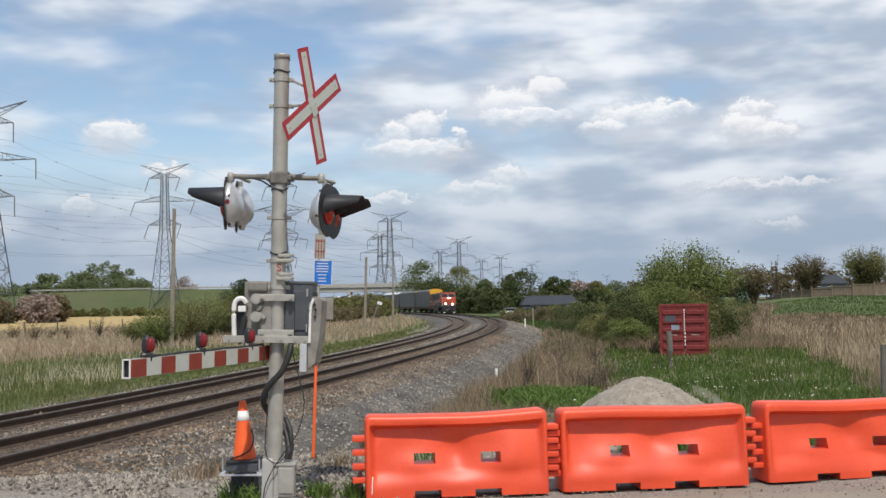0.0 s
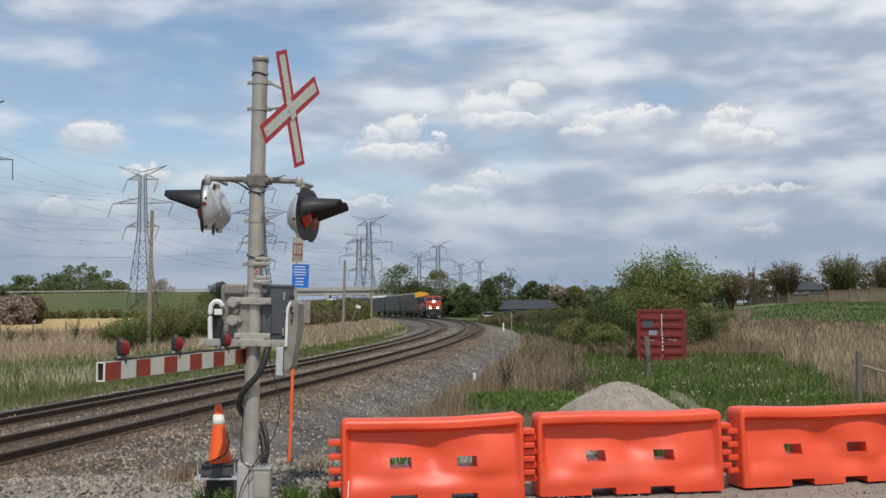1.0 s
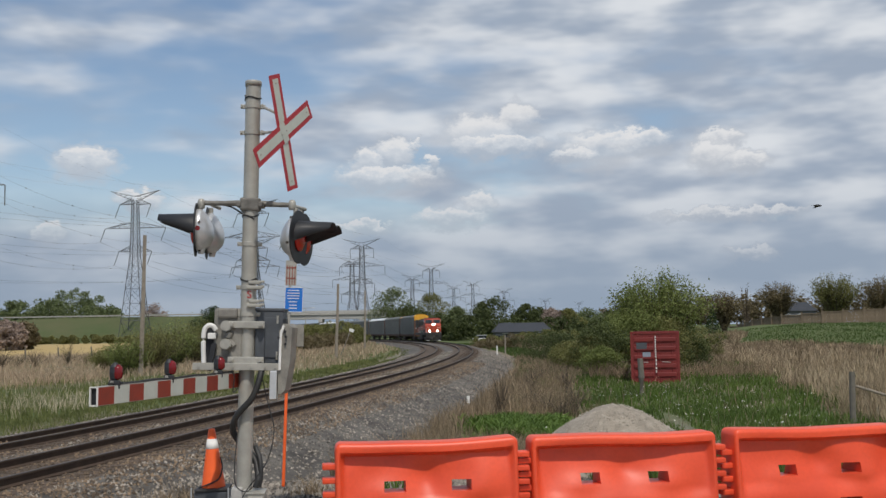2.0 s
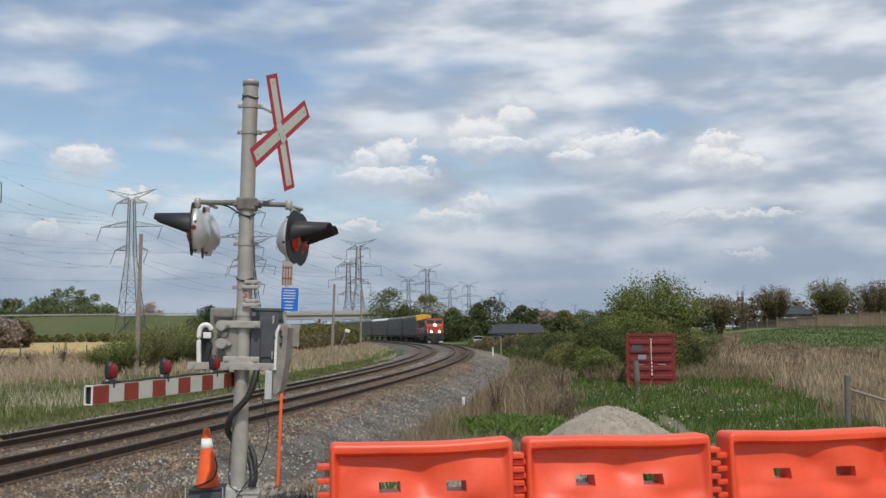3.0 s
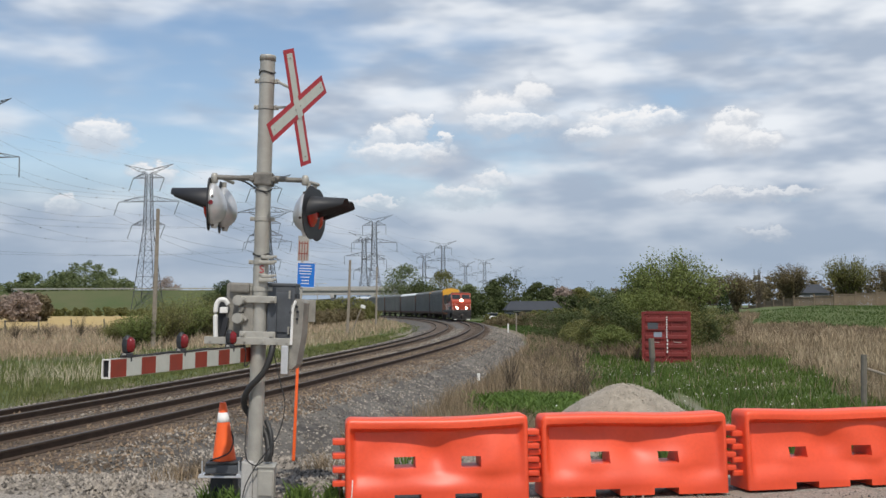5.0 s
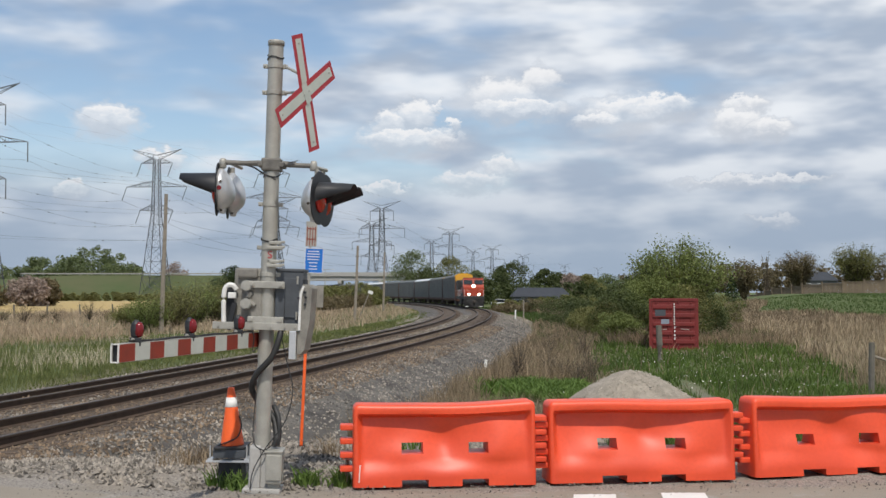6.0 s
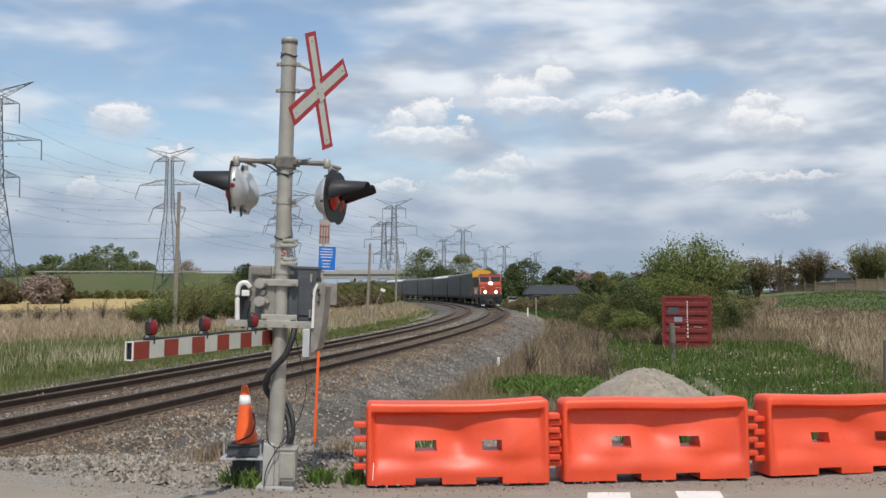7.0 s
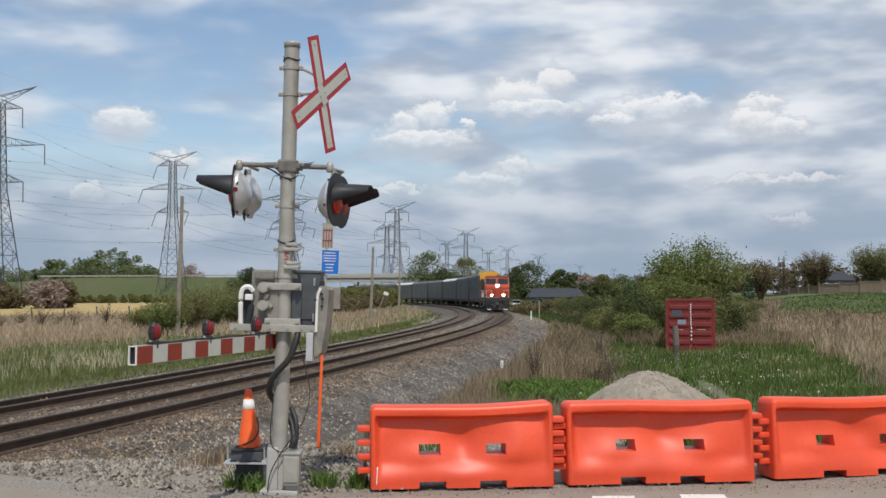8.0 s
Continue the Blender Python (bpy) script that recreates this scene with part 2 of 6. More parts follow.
# leaf colour lightened to put the haze of distance into far trees
LEAF_HAZE = island("hazed_leaf", (.20, .24, .10), (.125, .155, .068), trans=.4)
LEAF_BROWN = island("budding_leaf", (.25, .20, .105), (.125, .10, .055), trans=.4)
LEAF_OLIVE = island("olive_leaf", (.26, .255, .085), (.135, .138, .048), trans=.4)
LEAF_PINK = island("blossom_leaf", (.47, .375, .325), (.28, .22, .18), trans=.35)
GRASS_DRY = island("dry_grass", (.62, .48, .335), (.31, .23, .15), trans=.3)
GRASS_WISP = island("bleached_wisps", (.74, .65, .49), (.46, .38, .26), trans=.3)
GRASS_GREEN = island("green_grass", (.215, .235, .075), (.11, .13, .042), trans=.4)
GRASS_BROWN = island("brown_weeds", (.43, .325, .21), (.15, .112, .069), trans=.3)
GRASS_STRAW = island("weathered_straw", (.66, .53, .355), (.24, .18, .11), trans=.25)
GRASS_LANE = island("lane_grass", (.125, .195, .034), (.06, .10, .019), trans=.4)
GRASS_BANK = island("bank_grass", (.075, .12, .022), (.045, .08, .015), trans=.3)
WEED = island("weed_leaf", (.17, .26, .05), (.09, .15, .03), trans=.35)
FLOWER = island("white_blossom", (.75, .74, .68), (.6, .58, .5))


# ---- mesh helpers ----
def part(name, bm, material, parent=None, label="", smooth=False):
    me = bpy.data.meshes.new(name)
    bm.normal_update()
    bm.to_mesh(me)
    bm.free()
    me.materials.append(material)
    if smooth:
        me.polygons.foreach_set("use_smooth", [True] * len(me.polygons))
    ob = new(name, me)
    if parent:
        ob.parent = parent
    return tagged(ob, label=label) if label else ob


def thing(name, m, label, category, group="", kind=""):
    ob = new(name)
    ob.matrix_world = m
    ob.empty_display_size = .2
    return tagged(ob, label=label, category=category, group=group, kind=kind)


def box(bm, sx, sy, sz, x=0, y=0, z=0, bevel=0.0, rot=None):
    m = Matrix.Translation((x, y, z))
    if rot:
        m = m @ pose(0, 0, 0, *rot)
    r = bmesh.ops.create_cube(bm, size=1, matrix=m @ Matrix.Diagonal((sx, sy, sz, 1)))
    if bevel:
        es = list({e for v in r["verts"] for e in v.link_edges})
        bmesh.ops.bevel(bm, geom=es, offset=bevel, segments=2, affect="EDGES", profile=.6)
    return bm


def cyl(bm, r, h, m=None, r2=None, seg=20, cap=True):
    bmesh.ops.create_cone(bm, cap_ends=cap, segments=seg, radius1=r, radius2=r if r2 is None else r2, depth=h, matrix=m or Matrix())
    return bm


def rod(bm, a, b, r, r2=None, seg=8, cap=True):
    a, b = Vector(a), Vector(b)
    m = Matrix.Translation((a + b) / 2) @ (b - a).to_track_quat("Z", "Y").to_matrix().to_4x4()
    return cyl(bm, r, (b - a).length, m, r2, seg, cap)


def tube(bm, pts, r, seg=8):
    """A bent tube along points, radius r or a list of radii."""
    pts = [Vector(p) for p in pts]
    rs = r if isinstance(r, (list, tuple)) else [r] * len(pts)
    rings = []
    for i, p in enumerate(pts):
        d = (pts[min(i + 1, len(pts) - 1)] - pts[max(i - 1, 0)]).normalized()
        q = d.to_track_quat("Z", "Y")
        rings.append([bm.verts.new(p + q @ Vector((rs[i] * math.cos(a), rs[i] * math.sin(a), 0))) for a in [2 * math.pi * k / seg for k in range(seg)]])
    for a, b in zip(rings, rings[1:]):
        for k in range(seg):
            bm.faces.new((a[k], a[(k + 1) % seg], b[(k + 1) % seg], b[k]))
    bm.faces.new(rings[0][::-1])
    bm.faces.new(rings[-1])
    return bm


def lathe(bm, prof, m=None, seg=20):
    """Turns (radius, height) pairs about z."""
    m = m or Matrix()
    rings = [[bm.verts.new(m @ Vector((r * math.cos(a), r * math.sin(a), z))) for a in [2 * math.pi * k / seg for k in range(seg)]] for r, z in prof]
    for a, b in zip(rings, rings[1:]):
        for k in range(seg):
            bm.faces.new((a[k], a[(k + 1) % seg], b[(k + 1) % seg], b[k]))
    bm.faces.new(rings[0][::-1])
    bm.faces.new(rings[-1])
    return bm


def smooth_curve(pts, n=24):
    """Catmull-Rom through points."""
    P = [Vector(p) for p in pts]
    P = [P[0] * 2 - P[1]] + P + [P[-1] * 2 - P[-2]]
    out = []
    segs = len(P) - 3
    for i in range(n + 1):
        t = i / n * segs
        k = min(int(t), segs - 1)
        u = t - k
        a, b, c, d = P[k:k + 4]
        out.append(.5 * ((2 * b) + (c - a) * u + (2 * a - 5 * b + 4 * c - d) * u * u + (3 * b - a - 3 * c + d) * u ** 3))
    return out


def fast_mesh(name, verts, faces_per, material, parent=None, smooth=False):
    """verts: array (n, k, 3), one polygon of k corners each; faces_per: k."""
    v = np.asarray(verts, dtype=np.float32).reshape(-1, 3)
    n = len(v) // faces_per
    me = bpy.data.meshes.new(name)
    me.vertices.add(len(v))
    me.vertices.foreach_set("co", v.ravel())
    me.loops.add(len(v))
    me.loops.foreach_set("vertex_index", np.arange(len(v), dtype=np.int32))
    me.polygons.add(n)
    me.polygons.foreach_set("loop_start", np.arange(n, dtype=np.int32) * faces_per)
    me.update(calc_edges=True)
    me.materials.append(material)
    ob = new(name, me)
    if parent:
        ob.parent = parent
    return ob


def indexed_mesh(name, verts, faces, material, parent=None, smooth=False):
    """verts (n, 3), faces (m, k) as arrays."""
    v, f = np.asarray(verts, np.float32), np.asarray(faces, np.int32)
    me = bpy.data.meshes.new(name)
    me.vertices.add(len(v))
    me.vertices.foreach_set("co", v.ravel())
    me.loops.add(f.size)
    me.loops.foreach_set("vertex_index", f.ravel())
    me.polygons.add(len(f))
    me.polygons.foreach_set("loop_start", np.arange(len(f), dtype=np.int32) * f.shape[1])
    me.update(calc_edges=True)
    me.validate()
    me.materials.append(material)
    if smooth:
        me.polygons.foreach_set("use_smooth", np.ones(len(me.polygons), bool))
    ob = new(name, me)
    if parent:
        ob.parent = parent
    return ob


# ---- the lie of the land ----
S0, S1, DS = -70.0, 560.0, 1.0
_s = np.arange(S0, S1 + DS, DS)
_k = np.interp(_s, (0, 40, 110, 190), (.00155, .00155, .00144, .00117))
_k[_s < 0] = .0006
_th = np.cumsum(_k) * DS
_th = _th - np.interp(0, _s, _th) - .2118
_x = np.cumsum(-np.sin(_th)) * DS
_y = np.cumsum(np.cos(_th)) * DS
_x += -7.82 - np.interp(0, _s, _x)
_y += 12.02 - np.interp(0, _s, _y)


def track(s, u=0.0):
    """Place and heading on the near track's centre line, u metres to the right."""
    x, y, th = (float(np.interp(s, _s, a)) for a in (_x, _y, _th))
    return x + u * math.cos(th), y + u * math.sin(th), th


def track_u(x, y):
    """How far right of the near track's centre line a place lies (arrays)."""
    yy = np.clip(y, _y[0], _y[-1])
    xc, th = np.interp(yy, _y, _x), np.interp(yy, _y, _th)
    return (x - xc) * np.cos(th)


def sstep(v, a, b):
    t = np.clip((v - a) / (b - a), 0, 1)
    return t * t * (3 - 2 * t)


def rail_base(s):
    return -.137 + .0002 * np.clip(s, 0, 400)


def land(x, y):
    x, y = np.asarray(x, float), np.asarray(y, float)
    u = track_u(x, y)
    z = -.85 * sstep(y, 12.5, 24)
    z = np.where(u < -7, -.7, z)
    # the bank behind the field, up to the fence
    hill = sstep(x - .12 * y, 8, 34) * sstep(y, 62, 142)
    z = z + 2.9 * hill
    z = np.where((u > -8) & (u < 4.5), np.minimum(z, np.where(y > 15, -1.0, z)), z)
    under = sstep(4.6 - u, 0, 1.5) * sstep(u + 8.5, 0, 1.0)
    z = z - .25 * under * sstep(y, 13, 16)
    # rising far ground
    r = np.hypot(x, y)
    z = z + .9 * sstep(r, 180, 400) * (u < -8) + .6 * sstep(r, 200, 500) * (u > 5)
    z = z + .05 * np.sin(x * .9 + 1.3 * np.sin(y * .37)) * sstep(y, 14, 22) * (u > 5)
    z = np.where((y < 12.3) & (u > -14), np.minimum(z, -.03), z)
    return z


def road_edge(x):
    return 10.98 + .085 * np.clip(x, -2.2, 40) + .40 * np.clip(-2.6 - x, 0, 5)


# ---- ground ----
def ground_material():
    m = bpy.data.materials.new("open_ground")
    m.use_nodes = True
    nt = m.node_tree
    b = nt.nodes["Principled BSDF"]
    b.inputs["Roughness"].default_value = .95
    L = nt.links.new
    tc = nt.nodes.new("ShaderNodeTexCoord")

    def nz(s, d=5):
        n = nt.nodes.new("ShaderNodeTexNoise")
        n.inputs["Scale"].default_value, n.inputs["Detail"].default_value = s, d
        L(tc.outputs["Object"], n.inputs["Vector"])
        return n.outputs["Fac"]

    def mixc(f, a, c):
        n = nt.nodes.new("ShaderNodeMix")
        n.data_type = "RGBA"
        L(f, n.inputs[0])
        for i, v in ((6, a), (7, c)):
            if isinstance(v, tuple):
                n.inputs[i].default_value = (*v, 1)
            else:
                L(v, n.inputs[i])
        return n.outputs[2]

    def rng(f, lo, hi):
        n = nt.nodes.new("ShaderNodeMapRange")
        n.inputs[1].default_value, n.inputs[2].default_value = lo, hi
        L(f, n.inputs[0])
        return n.outputs[0]
    at = nt.nodes.new("ShaderNodeAttribute")
    at.attribute_name = "cover"
    sp = nt.nodes.new("ShaderNodeSeparateColor")
    L(at.outputs["Color"], sp.inputs[0])
    broad, mid, fine = nz(.12), nz(1.1), nz(22, 3)
    dry = mixc(rng(fine, .35, .65), (.21, .16, .10), (.12, .095, .06))
    green = mixc(rng(mid, .35, .65), (.060, .100, .020), (.10, .11, .035))
    soil = mixc(rng(broad, .42, .58), dry, green)
    col = mixc(sp.outputs[1], soil, green)
    col = mixc(sp.outputs[2], col, mixc(rng(mid, .3, .7), (.44, .31, .095), (.37, .28, .15)))
    gravel = mixc(rng(nz(38, 2), .38, .62), (.32, .29, .25), (.15, .13, .115))
    gravel = mixc(rng(mid, .45, .7), gravel, (.24, .205, .16))
    col = mixc(sp.outputs[0], col, gravel)
    L(col, b.inputs["Base Color"])
    bp = nt.nodes.new("ShaderNodeBump")
    bp.inputs["Strength"].default_value, bp.inputs["Distance"].default_value = .6, .04
    L(fine, bp.inputs["Height"])
    L(bp.outputs[0], b.inputs["Normal"])
    return m


def build_ground():
    rad = np.concatenate([[0.0], np.geomspace(2.0, 4000, 170)])
    front = np.linspace(-42, 42, 300)
    back = np.linspace(42, 318, 90)[1:-1]
    ang = np.radians(np.concatenate([front, back]))
    R_, A_ = np.meshgrid(rad, ang, indexing="ij")
    X, Y = R_ * np.sin(A_), R_ * np.cos(A_)
    Z = land(X, Y)
    v = np.stack([X, Y, Z], -1).reshape(-1, 3)
    nr, na = len(rad), len(ang)
    i, j = np.meshgrid(np.arange(nr - 1), np.arange(na), indexing="ij")
    j2 = (j + 1) % na
    f = np.stack([i * na + j, i * na + j2, (i + 1) * na + j2, (i + 1) * na + j], -1).reshape(-1, 4)[:, ::-1]
    ob = indexed_mesh("ground", v, f[na:], ground_material(), smooth=True)
    # the fan round the origin is closed by the road above it
    u = track_u(v[:, 0], v[:, 1])
    x, y = v[:, 0], v[:, 1]
    r = np.hypot(x, y)
    gravel = np.clip(sstep(4.6 - u, 0, .8) * sstep(u + 8.3, 0, .6) + sstep(20 - y - .9 * np.clip(x + 1, 0, 9), 0, 3) * (u > 0), 0, 1)
    path = np.exp(-((x - (7.3 + .1 * (y - 28))) / .30) ** 2) * sstep(y, 16, 20) * sstep(38 - y, 0, 10)
    gravel = np.clip(gravel + .8 * path, 0, 1)
    green = np.clip(sstep(-u, 8, 9) * sstep(19 + u, 0, 5) + sstep(u, 5, 8) * sstep(x, 1, 4) * sstep(45 - y, 0, 12) * .9
                    + sstep(x - .12 * y, 17, 25) * sstep(y, 82, 105) + (u > 5) * sstep(r, 130, 180) + (u < -8) * sstep(r, 330, 345), 0, 1)
    yellow = (u < -9) * sstep(r, 150, 180) * sstep(345 - r, 0, 12) * sstep(-.19 - np.arctan2(x, np.maximum(y, 1)), 0, .02)
    c = np.stack([gravel, green * (1 - yellow), yellow, np.ones_like(x)], -1).astype(np.float32)
    ca = ob.data.color_attributes.new("cover", "FLOAT_COLOR", "POINT")
    ca.data.foreach_set("color", c.ravel())
    tagged(ob, "open ground of gravel, dry grass and green verge", "ground", kind="structure")


def build_road():
    xs = np.linspace(-16, 30, 185)
    bm = bmesh.new()
    rows = []
    for k, (off, z) in enumerate(((-60, 0), (-4, .012), (-.6, .012), (-.25, .012), (0, .010), (.03, -.06))):
        row = []
        for x in xs:
            e = float(road_edge(x)) + (.05 * noise.noise((x * 1.7, 0, 3)) + .02 * noise.noise((x * 9, 0, 5)) if off > -.5 else 0)
            row.append(bm.verts.new((x, e + off, z)))
        rows.append(row)
    for a, b in zip(rows, rows[1:]):
        for i in range(len(xs) - 1):
            bm.faces.new((a[i], a[i + 1], b[i + 1], b[i]))
    ob = part("road", bm, ASPHALT)
    tagged(ob, "sun-bleached asphalt road with a ragged gravelly edge", "road", kind="structure")
    for k, (x0, x1) in enumerate(((1.42, 1.83), (2.28, 2.71))):
        bm = bmesh.new()
        n = 14
        top = [bm.verts.new((x0 + (x1 - x0) * i / n, 10.78 + .085 * x0 + .03 * noise.noise((i * .9, k * 7, 1)), .0165)) for i in range(n + 1)]
        low = [bm.verts.new((x0 - .1 + (x1 - x0) * i / n, 10.2 + .02 * noise.noise((i * .9, k * 7, 4)), .0165)) for i in range(n + 1)]
        for i in range(n):
            bm.faces.new((low[i], low[i + 1], top[i + 1], top[i]))
        tagged(part("road_marking", bm, WHITEPAINT), "worn white painted bar on the road", "road marking", group="painted bars", kind="structure")


# ---- railway ----
BALLAST_PROFILE = ((-8.3, -1.25), (-7.0, -.78), (-5.9, -.56), (-4.0, -.50), (-2.6, -.445), (-2.0, -.40), (-1.5, -.315), (0, -.315), (1.25, -.285), (1.7, -.28), (2.2, -.34), (3.0, -.62), (4.6, -1.12))


def ballast_z(u, s=0.0):
    us, zs = zip(*BALLAST_PROFILE)
    return np.interp(u, us, zs)


def build_ballast():
    ss = np.concatenate([np.arange(-60, 60, .7), np.arange(60, 540, 2.5)])
    us = np.linspace(-8.3, 4.6, 50)
    P = np.array([[(*track(s, u)[:2], ballast_z(u) + (.0002 * max(0, min(s, 400)))) for u in us] for s in ss])
    P[:, :, 2] += .008 * np.random.default_rng(2).normal(size=P.shape[:2])
    n, k = P.shape[:2]
    i, j = np.meshgrid(np.arange(n - 1), np.arange(k - 1), indexing="ij")
    f = np.stack([i * k + j, i * k + j + 1, (i + 1) * k + j + 1, (i + 1) * k + j], -1).reshape(-1, 4)
    m = surf("ballast_bed", (.15, .137, .12), (.045, .04, .036), rough=.95, scale=1.2, fine=34, bump=1.0, var=.75)
    ob = indexed_mesh("ballast", P.reshape(-1, 3), f, m)
    tagged(ob, "grey crushed-stone ballast bed under two tracks", "ballast", kind="structure")
    # fouled, rust-brown stone between and beside the rails
    fm = surf("fouled_ballast", (.12, .082, .054), (.055, .04, .029), rough=.95, scale=1.6, fine=38, bump=1.0, var=.8)
    for u0 in (0.0, -4.0):
        us = np.linspace(u0 - 1.5, u0 + 1.75, 13)
        Q = np.array([[(*track(s, u)[:2], ballast_z(u) + .014 + .014 * noise.noise((s * 1.1, u * 2.0, 3)) - .03 * (abs(u - u0 - .12) > 1.5) + (.0002 * max(0, min(s, 400)))) for u in us] for s in ss])
        n, k = Q.shape[:2]
        i, j = np.meshgrid(np.arange(n - 1), np.arange(k - 1), indexing="ij")
        f = np.stack([i * k + j, i * k + j + 1, (i + 1) * k + j + 1, (i + 1) * k + j], -1).reshape(-1, 4)
        tagged(indexed_mesh("track_bed", Q.reshape(-1, 3), f, fm), "rust-brown fouled ballast between the rails", "ballast", kind="structure")


def stones(name, centres, sizes, material, seed):
    """Angular stones: jittered pyramids bedded in the ground, four faces each."""
    rng = np.random.default_rng(seed)
    n = len(centres)
    base = np.array([(1.1, 0, 0), (0, .9, 0), (-1.1, 0, 0), (0, -.9, 0), (0, 0, .75)], float)
    base[:4, 2] = -.35
    v = base[None] * (1 + .45 * rng.uniform(-1, 1, (n, 5, 1))) + .25 * rng.normal(size=(n, 5, 3))
    a = rng.uniform(0, 6.28, n)
    ca, sa = np.cos(a)[:, None], np.sin(a)[:, None]
    v = np.stack([v[..., 0] * ca - v[..., 1] * sa, v[..., 0] * sa + v[..., 1] * ca, v[..., 2]], -1)
    v = v * sizes[:, None, None] + centres[:, None, :]
    tri = np.array([(0, 1, 4), (1, 2, 4), (2, 3, 4), (3, 0, 4)])
    f = (tri[None] + 5 * np.arange(n)[:, None, None]).reshape(-1, 3)
    return indexed_mesh(name, v.reshape(-1, 3), f, material)


def build_stones():
    rng = np.random.default_rng(5)
    n = 100000
    s = rng.uniform(0, 1, n) ** 2.6 * 115 - 3
    u = rng.uniform(-8, 5.0, n)
    xy = np.array([track(a, b)[:2] for a, b in zip(s, u)])
    tie = (np.abs(u) < 1.35) | (np.abs(u + 4.0) < 1.35)
    keep = ~(tie & (rng.uniform(size=n) < .97)) & (xy[:, 1] > road_edge(xy[:, 0]) + .3 + .3 * sstep(-xy[:, 0], 2.2, 3.2) * (xy[:, 0] > -5.5))
    z = ballast_z(u) + .0002 * np.clip(s, 0, 400) + rng.uniform(-.01, .025, n) - np.where(tie, .02, 0)
    z = np.maximum(z, land(xy[:, 0], xy[:, 1]) - .02)
    c = np.column_stack([xy, z])[keep]
    # the apron of stone between the track, the mast and the barriers
    m = 42000
    x = rng.uniform(-7.5, 5, m)
    y = 11.4 + rng.uniform(0, 1, m) ** 1.3 * 9
    uu = track_u(x, y)
    ok = (uu > 2.5) & (y > road_edge(x) + .25 + .4 * sstep(-x, 2.0, 3.0) * (x > -5.5)) & (y < 20 - .9 * np.clip(x + 1, 0, 9) + rng.normal(size=m)) & (x < 2.5) & ((x < -.95) | (y > 12.5))
    thin = rng.uniform(size=m) < np.clip((y - road_edge(x)) / 1.2, .12, 1)
    ok &= thin
    zz = np.maximum(land(x, y), np.where(uu < 4.6, ballast_z(np.clip(uu, -8, 4.6)), -9)) + rng.uniform(-.01, .02, m)
    c = np.concatenate([c, np.column_stack([x, y, zz])[ok]])
    size = rng.uniform(.015, .038, len(c)) * (1 + .006 * np.clip(c[:, 1] - 14, 0, 60))
    # rust-stained stones beside and between the rails
    k = 30000
    s2 = rng.uniform(0, 1, k) ** 1.8 * 70 - 3
    u2 = np.where(rng.uniform(size=k) < .62, rng.uniform(.80, 2.5, k), rng.uniform(-.62, .62, k)) - 4.0 * (rng.uniform(size=k) < .3)
    xy2 = np.array([track(a, b)[:2] for a, b in zip(s2, u2)])
    ok2 = xy2[:, 1] > road_edge(xy2[:, 0]) + .5
    c2 = np.column_stack([xy2, ballast_z(u2) + .0002 * np.clip(s2, 0, 400) + rng.uniform(.0, .03, k)])[ok2]
    tagged(stones("rusty_stone", c2, rng.uniform(.016, .038, len(c2)) * (1 + .006 * np.clip(c2[:, 1] - 14, 0, 60)), STONE_RUST, 8), "rust-stained ballast stones beside the rails", "gravel", kind="stuff")
    tagged(stones("ballast_stone", c, size, STONEM, 7), "loose angular grey and tan ballast stones", "gravel", kind="stuff")


def rail_section(bm_side, bm_top, s_list, u, z_of):
    """Sweeps a flat-bottomed rail; the running head goes into its own mesh."""
    side = [(-.07, -.17), (.07, -.17), (.07, -.155), (.012, -.13), (.012, -.045), (.036, -.035), (.036, -.008), (-.036, -.008), (-.036, -.035), (-.012, -.045), (-.012, -.13), (-.07, -.155)]
    head = [(-.0365, -.010), (.0365, -.010), (.030, 0.0), (-.030, 0.0)]
    for bm, prof in ((bm_side, side), (bm_top, head)):
        prev = None
        for s in s_list:
            x, y, th = track(s, u)
            c, d = math.cos(th), math.sin(th)
            z = z_of(s)
            ring = [bm.verts.new((x + a * c, y + a * d, z + b)) for a, b in prof]
            if prev:
                for k in range(len(prof)):
                    k2 = (k + 1) % len(prof)
                    bm.faces.new((prev[k], prev[k2], ring[k2], ring[k]))
            prev = ring


def build_track(name, u0, low, cant, label):
    root = thing(name, Matrix(), label, "railway track", group="railway tracks")
    root["kind"] = "structure"
    s_list = list(np.arange(-55, 120, 2.0)) + list(np.arange(120, 540, 5.0))
    for side, dz in ((.72, cant), (-.72, 0.0)):
        a, b = bmesh.new(), bmesh.new()
        rail_section(a, b, s_list, u0 + side, lambda s: rail_base(s) + low + dz)
        r = part("rail", a, RAILSIDE, root, "rusty steel rail")
        part("rail_head", b, RAILTOP, r, "worn shiny running head")
    tie_bm = bmesh.new()
    box(tie_bm, 2.6, .23, .18)
    me = bpy.data.meshes.new("tie")
    tie_bm.to_mesh(me)
    tie_bm.free()
    me.materials.append(TIE)
    rng = random.Random(3)
    rest = bmesh.new()
    for i in range(720):
        s = -25 + i * .55
        x, y, th = track(s, u0 + rng.uniform(-.04, .04))
        z = rail_base(s) + low + cant / 2 - .17 - .09
        m = pose(x, y, z, 0, -math.degrees(math.atan2(cant, 1.44)), math.degrees(th) + rng.uniform(-1, 1))
        if i < 260:
            t = new("tie", me)
            t.parent = root
            t.matrix_local = m
        else:
            bmesh.ops.create_cube(rest, size=1, matrix=m @ Matrix.Diagonal((2.6, .23, .18, 1)))
    tagged(part("far_ties", rest, TIE, root), kind="stuff")


